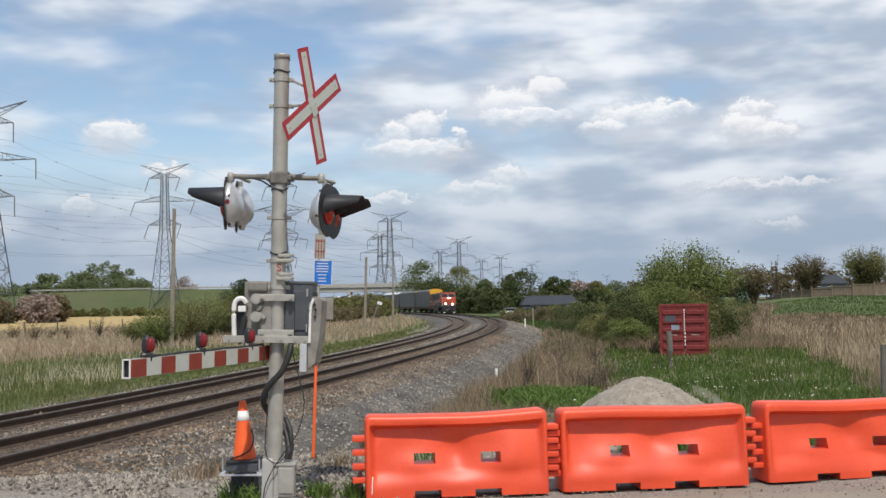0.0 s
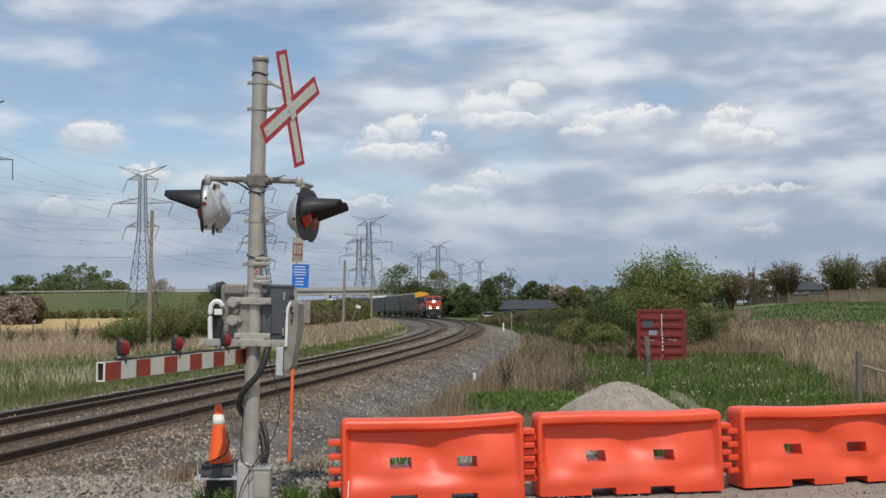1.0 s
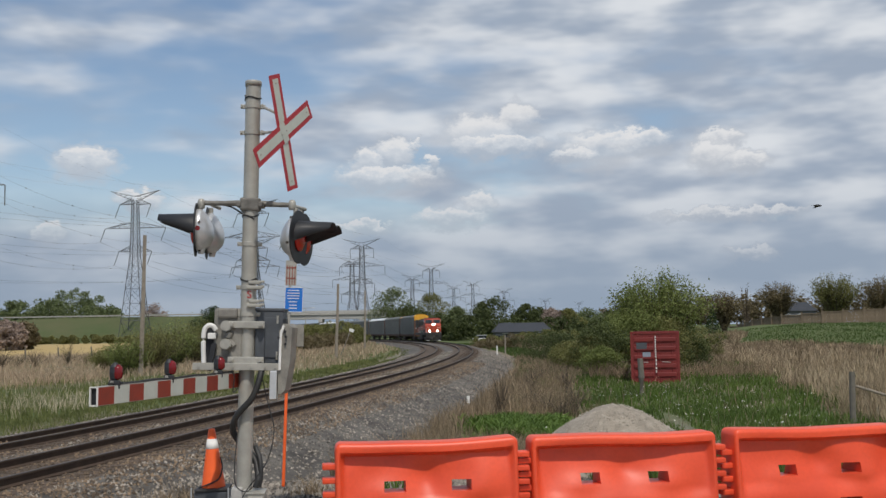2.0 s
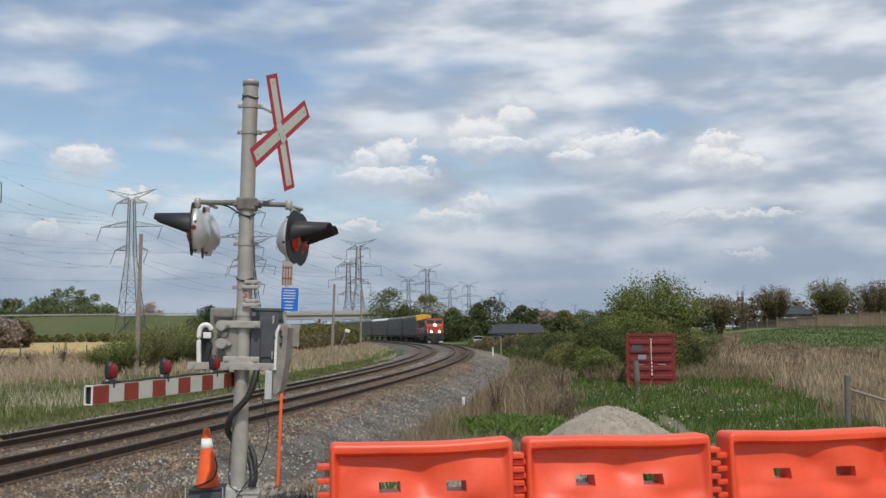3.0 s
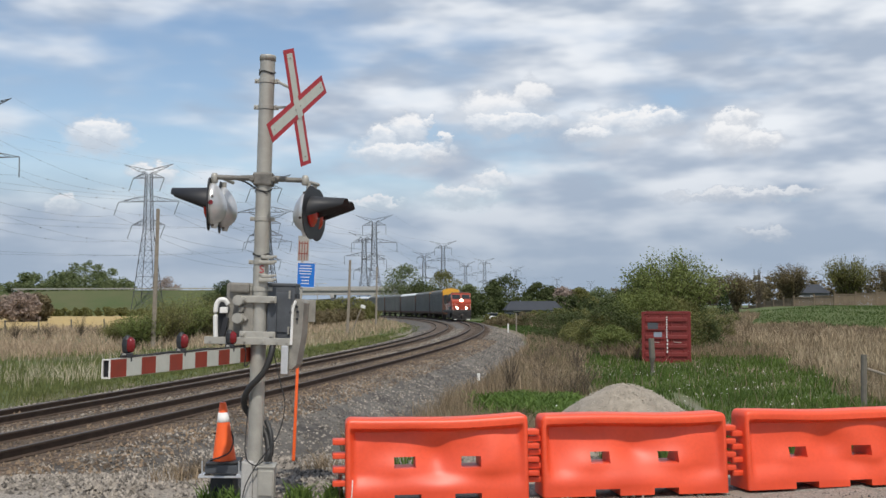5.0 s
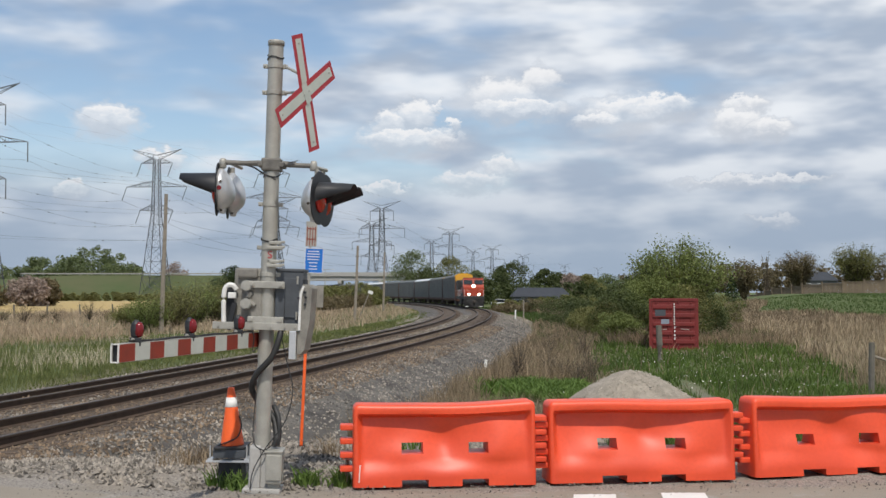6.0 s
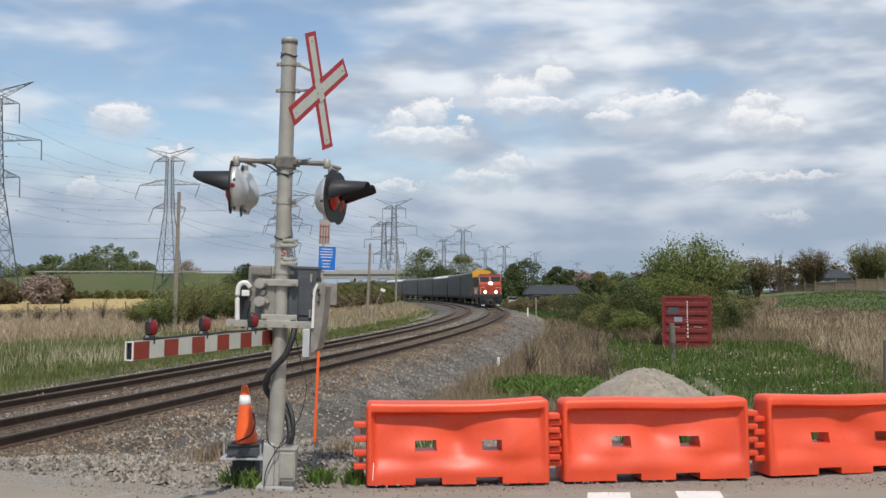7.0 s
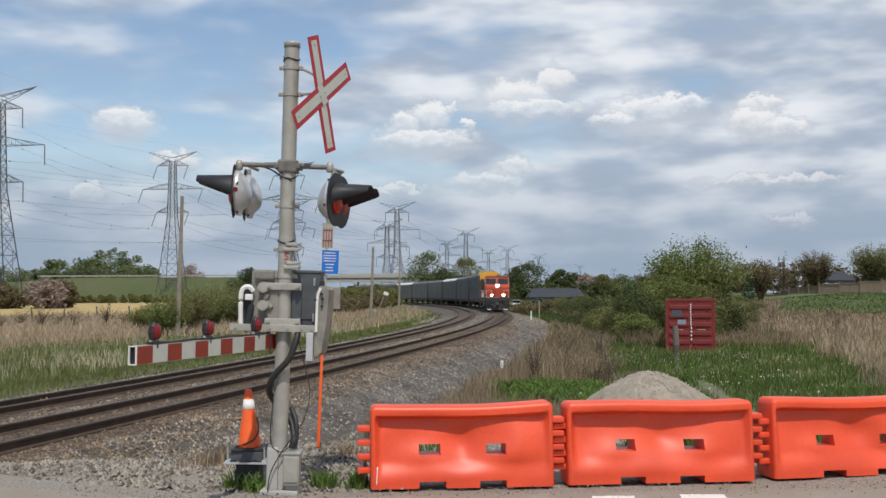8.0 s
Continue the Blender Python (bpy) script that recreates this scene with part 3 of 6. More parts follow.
# ---- water-filled barriers ----
def barrier_face(x, z, length, height, seed):
    """Half depth of the moulded block at (x, z), metres."""
    ex = min(x, length - x)
    f = z / height
    base = .225 - .055 * f
    side = min(1, max(0, (ex - .035) / .07))
    side = side * side * (3 - 2 * side)
    # deepest just under the top rim, running out towards the foot
    rim = min(1, max(0, (.895 - f) / .055))
    foot = min(1, max(0, (f - .09) / .24))
    hollow = (.030 + .080 * max(0, (f - .15) / .72)) * rim * rim * (3 - 2 * rim) * foot * foot * (3 - 2 * foot)
    c = x / length - .5
    pinch = .058 * math.exp(-(c / .09) ** 2 - ((f - .56) / .20) ** 2) - .032 * (math.exp(-((c - .26) / .10) ** 2) + math.exp(-((c + .26) / .10) ** 2)) * math.exp(-((f - .38) / .16) ** 2)
    dent = .085 * noise.noise((x * 1.4 + seed, z * 1.6, seed * 3.1)) + .034 * noise.noise((x * 2.9, z * 2.6 + seed, seed))
    d = base - side * (hollow + (pinch + dent) * rim * foot)
    # rounded outer edges
    for e in (ex, height - z):
        r = .042
        if e < r:
            d -= r - math.sqrt(max(0, r * r - (r - e) ** 2))
    return max(d, .03)


def barrier_mesh(length, height, seed):
    nx, nz = 76, 36
    xs = [length * i / nx for i in range(nx + 1)]
    fr = [0, .004, .012, .024, .04]
    xs = sorted(set(fr + [length - a for a in fr] + xs[2:-2]))
    zs = sorted(set([height - a for a in fr] + [height * i / nz for i in range(nz - 1)]))

    def hole(x, z):
        h = False
        for cx in (.32 * length, .685 * length):
            if abs(x - cx) < .108 and abs(z - .455 * height) < .062:
                h = True
        for cx in (.34 * length, .66 * length):
            if abs(x - cx) < .135 and z < .072:
                h = True
        return h
    bm = bmesh.new()
    F, B = {}, {}

    def top_sag(x):
        return .034 * noise.noise((x * 1.0 + seed * 2, 7.7, seed)) - .014 * math.sin(math.pi * x / length)

    def vert(d, i, j, sgn):
        if (i, j) not in d:
            x, z = xs[i], zs[j]
            y = sgn * barrier_face(x, z, length, height, seed if sgn < 0 else seed + 5)
            e = max(0.0, .065 - min(x, length - x))
            corner = (.065 - math.sqrt(max(0.0, .065 ** 2 - e ** 2))) * max(0.0, (z / height - .85) / .15)
            d[i, j] = bm.verts.new((x, y, z + top_sag(x) * z / height - corner))
        return d[i, j]
    keep = {(i, j): not hole((xs[i] + xs[i + 1]) / 2, (zs[j] + zs[j + 1]) / 2) for i in range(len(xs) - 1) for j in range(len(zs) - 1)}
    for (i, j), k in keep.items():
        if not k:
            continue
        bm.faces.new([vert(F, *c, -1) for c in ((i, j), (i + 1, j), (i + 1, j + 1), (i, j + 1))])
        bm.faces.new([vert(B, *c, 1) for c in ((i, j), (i, j + 1), (i + 1, j + 1), (i + 1, j))])
        for di, dj, c1, c2 in ((-1, 0, (i, j + 1), (i, j)), (1, 0, (i + 1, j), (i + 1, j + 1)), (0, -1, (i, j), (i + 1, j)), (0, 1, (i + 1, j + 1), (i, j + 1))):
            if not keep.get((i + di, j + dj), False):
                a, b = vert(F, *c1, -1), vert(F, *c2, -1)
                c, d = vert(B, *c2, 1), vert(B, *c1, 1)
                mid = [bm.verts.new((p.co + q.co) / 2) for p, q in ((a, d), (b, c))]
                bm.faces.new((b, a, mid[0], mid[1]))
                bm.faces.new((mid[1], mid[0], d, c))
    bmesh.ops.remove_doubles(bm, verts=bm.verts, dist=.0008)
    return bm


def build_barrier(a, b, height, seed, label):
    a, b = Vector(a), Vector(b)
    L = (b - a).length
    yaw = math.degrees(math.atan2(b.y - a.y, b.x - a.x))
    root = thing("water_barrier", pose(a.x, a.y + .235, a.z, 0, 0, yaw), label, "barrier", group="orange water-filled barriers")
    bm = barrier_mesh(L, height, seed)
    bm.normal_update()
    for e in bm.edges:
        e.smooth = e.calc_face_angle(0) < radians(50)
    part("body", bm, ORANGE, root, smooth=True)
    if seed < 2:
        pts = [(.06 + .012 * f, -barrier_face(.06 + .012 * f, .05 + .17 * f, L, height, seed) - .001, .05 + .17 * f) for f in np.linspace(0, 1, 9)]
        part("scuff", tube(bmesh.new(), pts, .006, 5), WHITEPAINT, root, "pale scuff mark")
    for end, zs in ((-1, (.14, .28, .42, .56)), (1, (.21, .35, .49, .63))):
        for z in zs:
            bm = bmesh.new()
            box(bm, .15, .17, .058, (-.055 if end < 0 else L + .055), -.02, z + .03, bevel=.014)
            part("lug", bm, ORANGE, root, smooth=False)
    return root


# ---- plants ----
def blades(name, x, y, z, h, w, lean, material, label, category, seed):
    """Curved grass blades, two quads each (arrays)."""
    rng = np.random.default_rng(seed)
    n = len(x)
    a = rng.uniform(0, 6.283, n)
    la = rng.uniform(0, 6.283, n)
    dx, dy = np.cos(a) * w / 2, np.sin(a) * w / 2
    l = lean * h * rng.uniform(.2, 1, n)
    bx, by = np.cos(la) * l, np.sin(la) * l
    p0 = np.stack([x, y, z - .02], -1)
    p1 = np.stack([x + bx * .35, y + by * .35, z + h * .55], -1)
    p2 = np.stack([x + bx, y + by, z + h * (1 - .12 * lean)], -1)
    d = np.stack([dx, dy, 0 * dx], -1)
    v = np.stack([p0 - d, p0 + d, p1 + d * .8, p1 - d * .8, p2 + d * .12, p2 - d * .12], 1)
    q = np.array([(0, 1, 2, 3), (3, 2, 4, 5)])
    f = (q[None] + 6 * np.arange(n)[:, None, None]).reshape(-1, 4)
    ob = indexed_mesh(name, v.reshape(-1, 3), f, material)
    return tagged(ob, label, category, kind="stuff")


def patchy(x, y, scale, seed):
    """Cheap smooth value noise from sines, 0..1."""
    v = np.sin(x * scale + seed) * np.cos(y * scale * .8 - seed * 2) + .6 * np.sin(x * scale * 2.3 - y * scale * 1.7 + seed * 5) + .4 * np.sin(y * scale * 4.1 + x * scale * 3.3)
    return .5 + v / 4


def scatter(n, amin, amax, rmin, rmax, seed, power=1.0):
    rng = np.random.default_rng(seed)
    a = np.radians(rng.uniform(amin, amax, n))
    r = rmin * (rmax / rmin) ** (rng.uniform(0, 1, n) ** power)
    return r * np.sin(a), r * np.cos(a), r, rng


def build_grass():
    # verge beyond the far track: green at its foot, pale wisps in it, dry reeds behind
    x, y, r, rng = scatter(120000, -27, 4, 22, 190, 11)
    u = track_u(x, y)
    k = (u < -6.5 - .8 * patchy(x, y, .3, 2)) & (u > -26)
    g = k & (rng.uniform(size=len(x)) < np.where(u > -17, .95, .35) * np.where((r > 70) & (u < -9), .3, 1))
    blades("verge_grass", x[g], y[g], np.maximum(land(x[g], y[g]), np.where(u[g] > -8.3, ballast_z(u[g]) - .02, -9)), rng.uniform(.10, .38, g.sum()) * np.where(u[g] > -9.5, .55, 1) * (.6 + .8 * patchy(x[g], y[g], .6, 4)), .005 + r[g] * .0006, .7, GRASS_GREEN, "fresh green grass along the railway verge", "grass", 1)
    rng = np.random.default_rng(19)
    s, u = rng.uniform(0, 1, 21000) ** 1.7 * 100 - 6, rng.uniform(-9.5, -5.9, 21000)
    xy = np.array([track(a, b)[:2] for a, b in zip(s, u)])
    ok = u < -6.0 - .7 * patchy(xy[:, 0], xy[:, 1], .6, 3)
    s, u, xy = s[ok], u[ok], xy[ok]
    blades("trackside_grass", xy[:, 0], xy[:, 1], np.maximum(ballast_z(u) + .0002 * np.clip(s, 0, 400), land(xy[:, 0], xy[:, 1])) - .02, rng.uniform(.08, .28, len(u)), .008 + .0007 * np.clip(s, 0, 200), .8, GRASS_GREEN, "short green grass at the foot of the ballast", "grass", 25)
    x, y, r, rng = scatter(110000, -27, 3.5, 26, 260, 12)
    u = track_u(x, y)
    far_side = u < np.where(r < 75, -20.0, -9.6) + 4 * (patchy(x, y, .22, 1) - .5)
    k = far_side & (u > -60) & ((r < 170) | (u > -30))
    k &= rng.uniform(size=len(x)) < np.clip(patchy(x, y, .16, 3) * 1.5, .2, 1)
    blades("reed_grass", x[k], y[k], land(x[k], y[k]), rng.uniform(.2, .95, k.sum()) * (.35 + .9 * patchy(x[k], y[k], .5, 9)), .005 + r[k] * .00045, .8, GRASS_DRY, "pale dry reeds and last year's grass beside the railway", "grass", 2)
    x, y, r, rng = scatter(60000, -27, 0, 22, 85, 20)
    u = track_u(x, y)
    k = (u < -8.4) & (u > -17.5) & (rng.uniform(size=len(x)) < np.clip(patchy(x, y, .7, 7) * 1.7 - .62, .02, .7) * sstep(-u, 8.6, 10.2) * np.where(u < -13.5, .25, 1))
    blades("wisp_grass", x[k], y[k], land(x[k], y[k]), rng.uniform(.25, .75, k.sum()), .003 + r[k] * .00032, .55, GRASS_WISP, "bleached upright wisps of dead grass in the verge", "grass", 21)
    # right of the line: dry scrub, then the green track and the meadow
    x, y, r, rng = scatter(132000, -4, 24, 19, 108, 13)
    u = track_u(x, y)
    k = (u > 3.9 + 1.2 * patchy(x, y, .5, 2)) & ((x < 3.3 + .13 * (y - 20) + 2.4 * (patchy(x, y, .8, 6) - .5)) | (x > 7.6 + 5 * patchy(x, y, .35, 4) + .24 * (y - 20)) | (y > 60) | (rng.uniform(size=len(x)) < .015))
    k &= (rng.uniform(size=len(x)) < np.clip(patchy(x, y, .35, 4) * 1.5, .2, 1)) & (y > 17) & ~((x - .12 * y > 21) & (y > 89)) & ~((x > 1.5) & (x < 5) & (y > 26) & (y < 35))
    blades("dry_scrub_grass", x[k], y[k], land(x[k], y[k]), rng.uniform(.15, .95, k.sum()) * (.4 + .75 * patchy(x[k], y[k], .6, 3)), .004 + r[k] * .00045, .6, GRASS_BROWN, "tangled dry brown grass and weeds", "grass", 3)
    x, y, r, rng = scatter(90000, -2, 25, 14.5, 90, 14)
    u = track_u(x, y)
    k = (u > 6.2) & (x > 2.2 + .02 * y) & ((np.abs(x - (7.3 + .1 * (y - 28))) > .22) | (y > 36)) & (rng.uniform(size=len(x)) < np.where((x < 3.5 + .13 * (y - 20)) & (y > 26), .2, 1))
    k &= ~((x > 8.9 + 5 * patchy(x, y, .35, 4) + .24 * (y - 20)) & (y > 28) & (rng.uniform(size=len(x)) < .85))
    k &= rng.uniform(size=len(x)) < np.clip(patchy(x, y, .5, 11) * 2.8, .6, 1)
    blades("meadow_grass", x[k], y[k], land(x[k], y[k]), rng.uniform(.08, .32, k.sum()) * (.45 + 1.1 * patchy(x[k], y[k], .7, 5)), .006 + r[k] * .0007, .8, GRASS_LANE, "lush green grass over a disused lane", "grass", 4)
    # green strip and weeds outside the curve
    x, y, r, rng = scatter(50000, 1, 11, 62, 230, 22)
    u = track_u(x, y)
    k = (u > 4.8) & (u < 9.5 + 2 * patchy(x, y, .2, 3))
    blades("curve_grass", x[k], y[k], land(x[k], y[k]), rng.uniform(.1, .35, k.sum()), .01 + r[k] * .0007, .7, GRASS_BANK, "green grass outside the curve", "grass", 23)
    k = (u >= 9) & (u < 24) & (rng.uniform(size=len(x)) < np.clip(patchy(x, y, .18, 5) * 1.6, .25, 1))
    blades("curve_weeds", x[k], y[k], land(x[k], y[k]), rng.uniform(.3, 1.1, k.sum()), .008 + r[k] * .0006, .7, GRASS_BROWN, "dry brown weeds outside the curve", "grass", 24)
    # pale straw among the brown weeds
    x, y, r, rng = scatter(70000, 6, 25, 24, 100, 17)
    k = (x > 10.4 + .22 * (y - 20)) & (rng.uniform(size=len(x)) < np.clip(patchy(x, y, .45, 6) * 1.5 - .45, 0, 1)) & ~((x - .12 * y > 21) & (y > 89))
    blades("straw_grass", x[k], y[k], land(x[k], y[k]), rng.uniform(.3, 1.0, k.sum()), .004 + r[k] * .0005, .5, GRASS_STRAW, "pale straw standing among brown weeds", "grass", 6)
    # broad-leaved weeds by the heap and round the mast foot
    rng = np.random.default_rng(18)
    n = 9000
    x = rng.uniform(1.2, 4.6, n)
    y = 30.5 + rng.uniform(-3.0, 3.6, n) + .5 * np.sin(x * 3)
    keep = (x > 1.7 + .4 * np.sin(y * 2)) & (patchy(x, y, 1.3, 2) > .3)
    x, y = x[keep], y[keep]
    blades("broad_weeds", x, y, land(x, y) - .02, rng.uniform(.12, .42, len(x)), .075, 1.0, WEED, "lush broad-leaved green weeds behind the barriers", "weeds", 7)
    cx = np.array([-2.02, -1.88, -1.28, -1.22, -.92, -.86, -2.2, -.3, .1])
    cy = np.array([11.55, 11.45, 11.75, 11.7, 11.75, 11.65, 11.75, 14.6, 15.2])
    i = rng.integers(0, len(cx), 520)
    x, y = cx[i] + rng.normal(size=520) * .06 * (1 + 2 * (cy[i] > 13)), cy[i] + rng.normal(size=520) * .07
    blades("foot_weeds", x, y, land(x, y), rng.uniform(.05, .24, 520), .022, 1.0, WEED, "green weeds sprouting round the mast foot", "weeds", 8)
    i = rng.integers(0, 4, 700)
    x = np.array([-2.75, -2.6, -1.2, .3])[i] + rng.normal(size=700) * .16
    y = np.array([13.0, 13.3, 14.0, 16.0])[i] + rng.normal(size=700) * .16
    blades("dead_weeds", x, y, land(x, y), rng.uniform(.08, .32, 700), .008, 1.0, GRASS_BROWN, "dead brown weeds on the stones", "weeds", 9)
    # the lawn on the bank below the fence
    x, y, r, rng = scatter(38000, 11, 26, 78, 148, 15)
    edge = at(300, 1.0) + (at(435, 1.0) - at(300, 1.0)) * np.clip((113 - y) / 26, 0, 1) + .02 * (patchy(x, y, .2, 8) - .5)
    k = (x / y > edge) & (y > 88)
    w = (x / y <= edge) & (y > 84) & (x / y > at(225, 1.0))
    blades("bank_weeds", x[w], y[w], land(x[w], y[w]), rng.uniform(.2, .6, w.sum()), .10, .8, GRASS_BROWN, "dry brown weeds at the foot of the bank", "grass", 10)
    blades("bank_grass", x[k], y[k], land(x[k], y[k]), rng.uniform(.08, .2, k.sum()), .06, .7, GRASS_BANK, "green grass on the bank below the fence", "grass", 5)
    # dandelion clocks and white blossom in the meadow
    rng = np.random.default_rng(16)
    n = 420
    y = rng.uniform(20, 46, n)
    x = 8.2 + .13 * (y - 28) + rng.normal(size=n) * 2.0
    drift = patchy(x, y, .9, 4) > .52
    x, y = x[drift], y[drift]
    n = len(x)
    c = np.column_stack([x, y, land(x, y) + rng.uniform(.2, .38, n)])
    tagged(stones("blossom", c, rng.uniform(.010, .024, n), FLOWER, 3), "small white blossoms in the meadow grass", "flowers", kind="stuff")


def leaf_cloud(centres, n_per, spread, size, rng, flat=.8):
    """Leaf quads scattered about clump centres: array (n, 4, 3)."""
    c = np.repeat(centres, n_per, 0)
    d = rng.normal(size=c.shape)
    d *= (spread * rng.uniform(.25, 1, (len(c), 1)) ** .6) / np.maximum(np.linalg.norm(d, axis=1, keepdims=True), 1e-6)
    d[:, 2] *= flat
    c = c + d
    n = len(c)
    up = rng.normal(size=(n, 3)) + np.array([0, 0, 1.1])
    a = np.cross(up, rng.normal(size=(n, 3)))
    a /= np.maximum(np.linalg.norm(a, axis=1, keepdims=True), 1e-6)
    b = np.cross(up, a)
    b /= np.maximum(np.linalg.norm(b, axis=1, keepdims=True), 1e-6)
    s = size * rng.uniform(.6, 1.4, (n, 1))
    a, b = a * s, b * s * .6
    return np.stack([c - a, c - b * .9 + a * .1, c + a, c + b * .9 + a * .1], 1)


def tree(x, y, height, width, material, label, seed, name="tree", clumps=70, leaves=45, leaf=.16, low=.18, thin=0.0, group="", bushy=1, category="tree"):
    z = float(land(x, y)) - .05
    rng = np.random.default_rng(seed)
    root = thing(name, pose(x, y, z), label, category, group=group)
    bm = bmesh.new()
    tips = []
    stems = bushy
    for st in range(stems):
        lean = Vector((rng.normal() * .12 * width * (stems > 1), rng.normal() * .12 * width * (stems > 1), 0))
        top = Vector((rng.normal() * .04 * width, rng.normal() * .04 * width, height * .86)) + lean * 2
        r0 = height * .022 / (stems ** .5)
        base = Vector((rng.normal() * .1 * (stems > 1), rng.normal() * .1 * (stems > 1), 0))
        pts = smooth_curve((base, base.lerp(top, .35) + lean * .4, base.lerp(top, .7) + lean * .3, top), 8)
        tube(bm, pts, [r0 * (1 - .88 * i / 8) for i in range(9)], 7)
        for k in range(max(5, 11 // stems)):
            f = rng.uniform(low, .92)
            p = pts[min(8, int(f * 8))]
            a = rng.uniform(0, 6.283)
            reach = width * .5 * (.55 + .45 * math.sin(math.pi * min(1, (f - low) / (1 - low) * .8 + .2))) * rng.uniform(.7, 1.05)
            e = p + Vector((math.cos(a) * reach, math.sin(a) * reach, height * rng.uniform(.08, .22)))
            tube(bm, smooth_curve((p, p.lerp(e, .5) + Vector((0, 0, -.02 * height)), e), 4), [r0 * .45 * (1 - .8 * i / 4) for i in range(5)], 5)
            tips.append(p.lerp(e, .55))
            tips.append(e)
    part("trunk", bm, BARK, root, "bare branching trunk")
    tips = np.array([tuple(t) for t in tips])
    # clump centres round the limbs, inside an uneven crown
    a = rng.uniform(0, 6.283, clumps)
    hh = rng.uniform(low, 1, clumps)
    prof = np.sin(np.pi * np.clip((hh - low) / (1 - low) * .86 + .14, 0, 1)) ** .6
    wob = 1 + .22 * np.sin(a * 3 + seed) + .15 * np.sin(a * 5 + hh * 9 + seed * 2)
    rr = width * .5 * prof * wob * rng.uniform(.35, 1, clumps) ** .5
    c = np.column_stack([np.cos(a) * rr, np.sin(a) * rr, hh * height])
    c = np.concatenate([c, tips])
    if thin:
        c = c[rng.uniform(size=len(c)) > thin]
    q = leaf_cloud(c, leaves, width * .145, leaf, rng)
    q[:, :, 2] = np.maximum(q[:, :, 2], .05)
    fast_mesh("crown", q, 4, material, root)
    return root


def vase_tree(x, y, height, width, material, label, seed, name="tree", stems=60, leaves=110, leaf=.06, bare=.35, spread=.05, round_top=.35, group="", category="tree"):
    """Many stems fanning out of one foot, in small leaf along their upper lengths."""
    z = float(land(x, y)) - .05
    rng = np.random.default_rng(seed)
    root = thing(name, pose(x, y, z), label, category, group=group)
    bm = bmesh.new()
    qs = []
    for k in range(stems):
        a = rng.uniform(0, 6.283)
        f = rng.uniform(.02, 1) ** .5
        r = width / 2 * f * (1 + .14 * math.sin(3 * a + seed) + .08 * rng.normal())
        tip = np.array((math.cos(a) * r, math.sin(a) * r, height * (1 - round_top * f ** 2.2) * rng.uniform(.74, 1.03)))
        foot = np.array((rng.normal() * .035 * width, rng.normal() * .035 * width, 0.0))
        mid = foot + (tip - foot) * np.array((.30, .30, .55)) + rng.normal(size=3) * .02 * width
        t = np.linspace(0, 1, 6)[:, None]
        pts = foot * (1 - t) ** 2 + 2 * mid * t * (1 - t) + tip * t ** 2
        r0 = height * (.010 if k else .02)
        tube(bm, pts, [r0 * (1 - .9 * i / 5) for i in range(6)], 4)
        n = int(leaves * rng.uniform(.6, 1.3))
        tt = (bare + (1 - bare) * rng.uniform(0, 1, n) ** .8)[:, None]
        c = foot * (1 - tt) ** 2 + 2 * mid * tt * (1 - tt) + tip * tt ** 2
        c = c + rng.normal(size=c.shape) * spread * width * (.35 + .65 * tt)
        qs.append(leaf_cloud(c, 1, leaf, leaf, rng))
    part("trunk", bm, BARK, root, "many thin upright stems")
    q = np.concatenate(qs)
    q[:, :, 2] = np.maximum(q[:, :, 2], .05)
    fast_mesh("crown", q, 4, material, root)
    return root


def hedge(name, pts, height, depth, material, label, seed, leaf=.5, per=30, density=1.0, base=None):
    """A far belt of trees along a line of (x, y, height) points, as stuff."""
    rng = np.random.default_rng(seed)
    cs = []
    for (x0, y0, h0), (x1, y1, h1) in zip(pts, pts[1:]):
        n = max(2, int(math.hypot(x1 - x0, y1 - y0) / height * 3.2 * density))
        for i in range(n):
            f = rng.uniform()
            h = (h0 + (h1 - h0) * f) * rng.uniform(.55, 1.1)
            x, y = x0 + (x1 - x0) * f, y0 + (y1 - y0) * f + rng.normal() * depth
            z = float(land(x, y)) if base is None else base
            for k in range(7):
                g = rng.uniform(.05, 1) ** .8
                w = h * .32 * math.sin(math.pi * min(1, .25 + .7 * g)) 
                an = rng.uniform(0, 6.28)
                cs.append((x + math.cos(an) * w, y + math.sin(an) * w, z + h * g * .93))
    q = leaf_cloud(np.array(cs), per, height * .16, leaf, rng)
    ob = fast_mesh(name, q, 4, material)
    return tagged(ob, label, "trees", kind="stuff")


def at(px, depth):
    """Lateral place of a bearing (thousandths right of straight ahead) at a depth."""
    return px / 1000 * depth


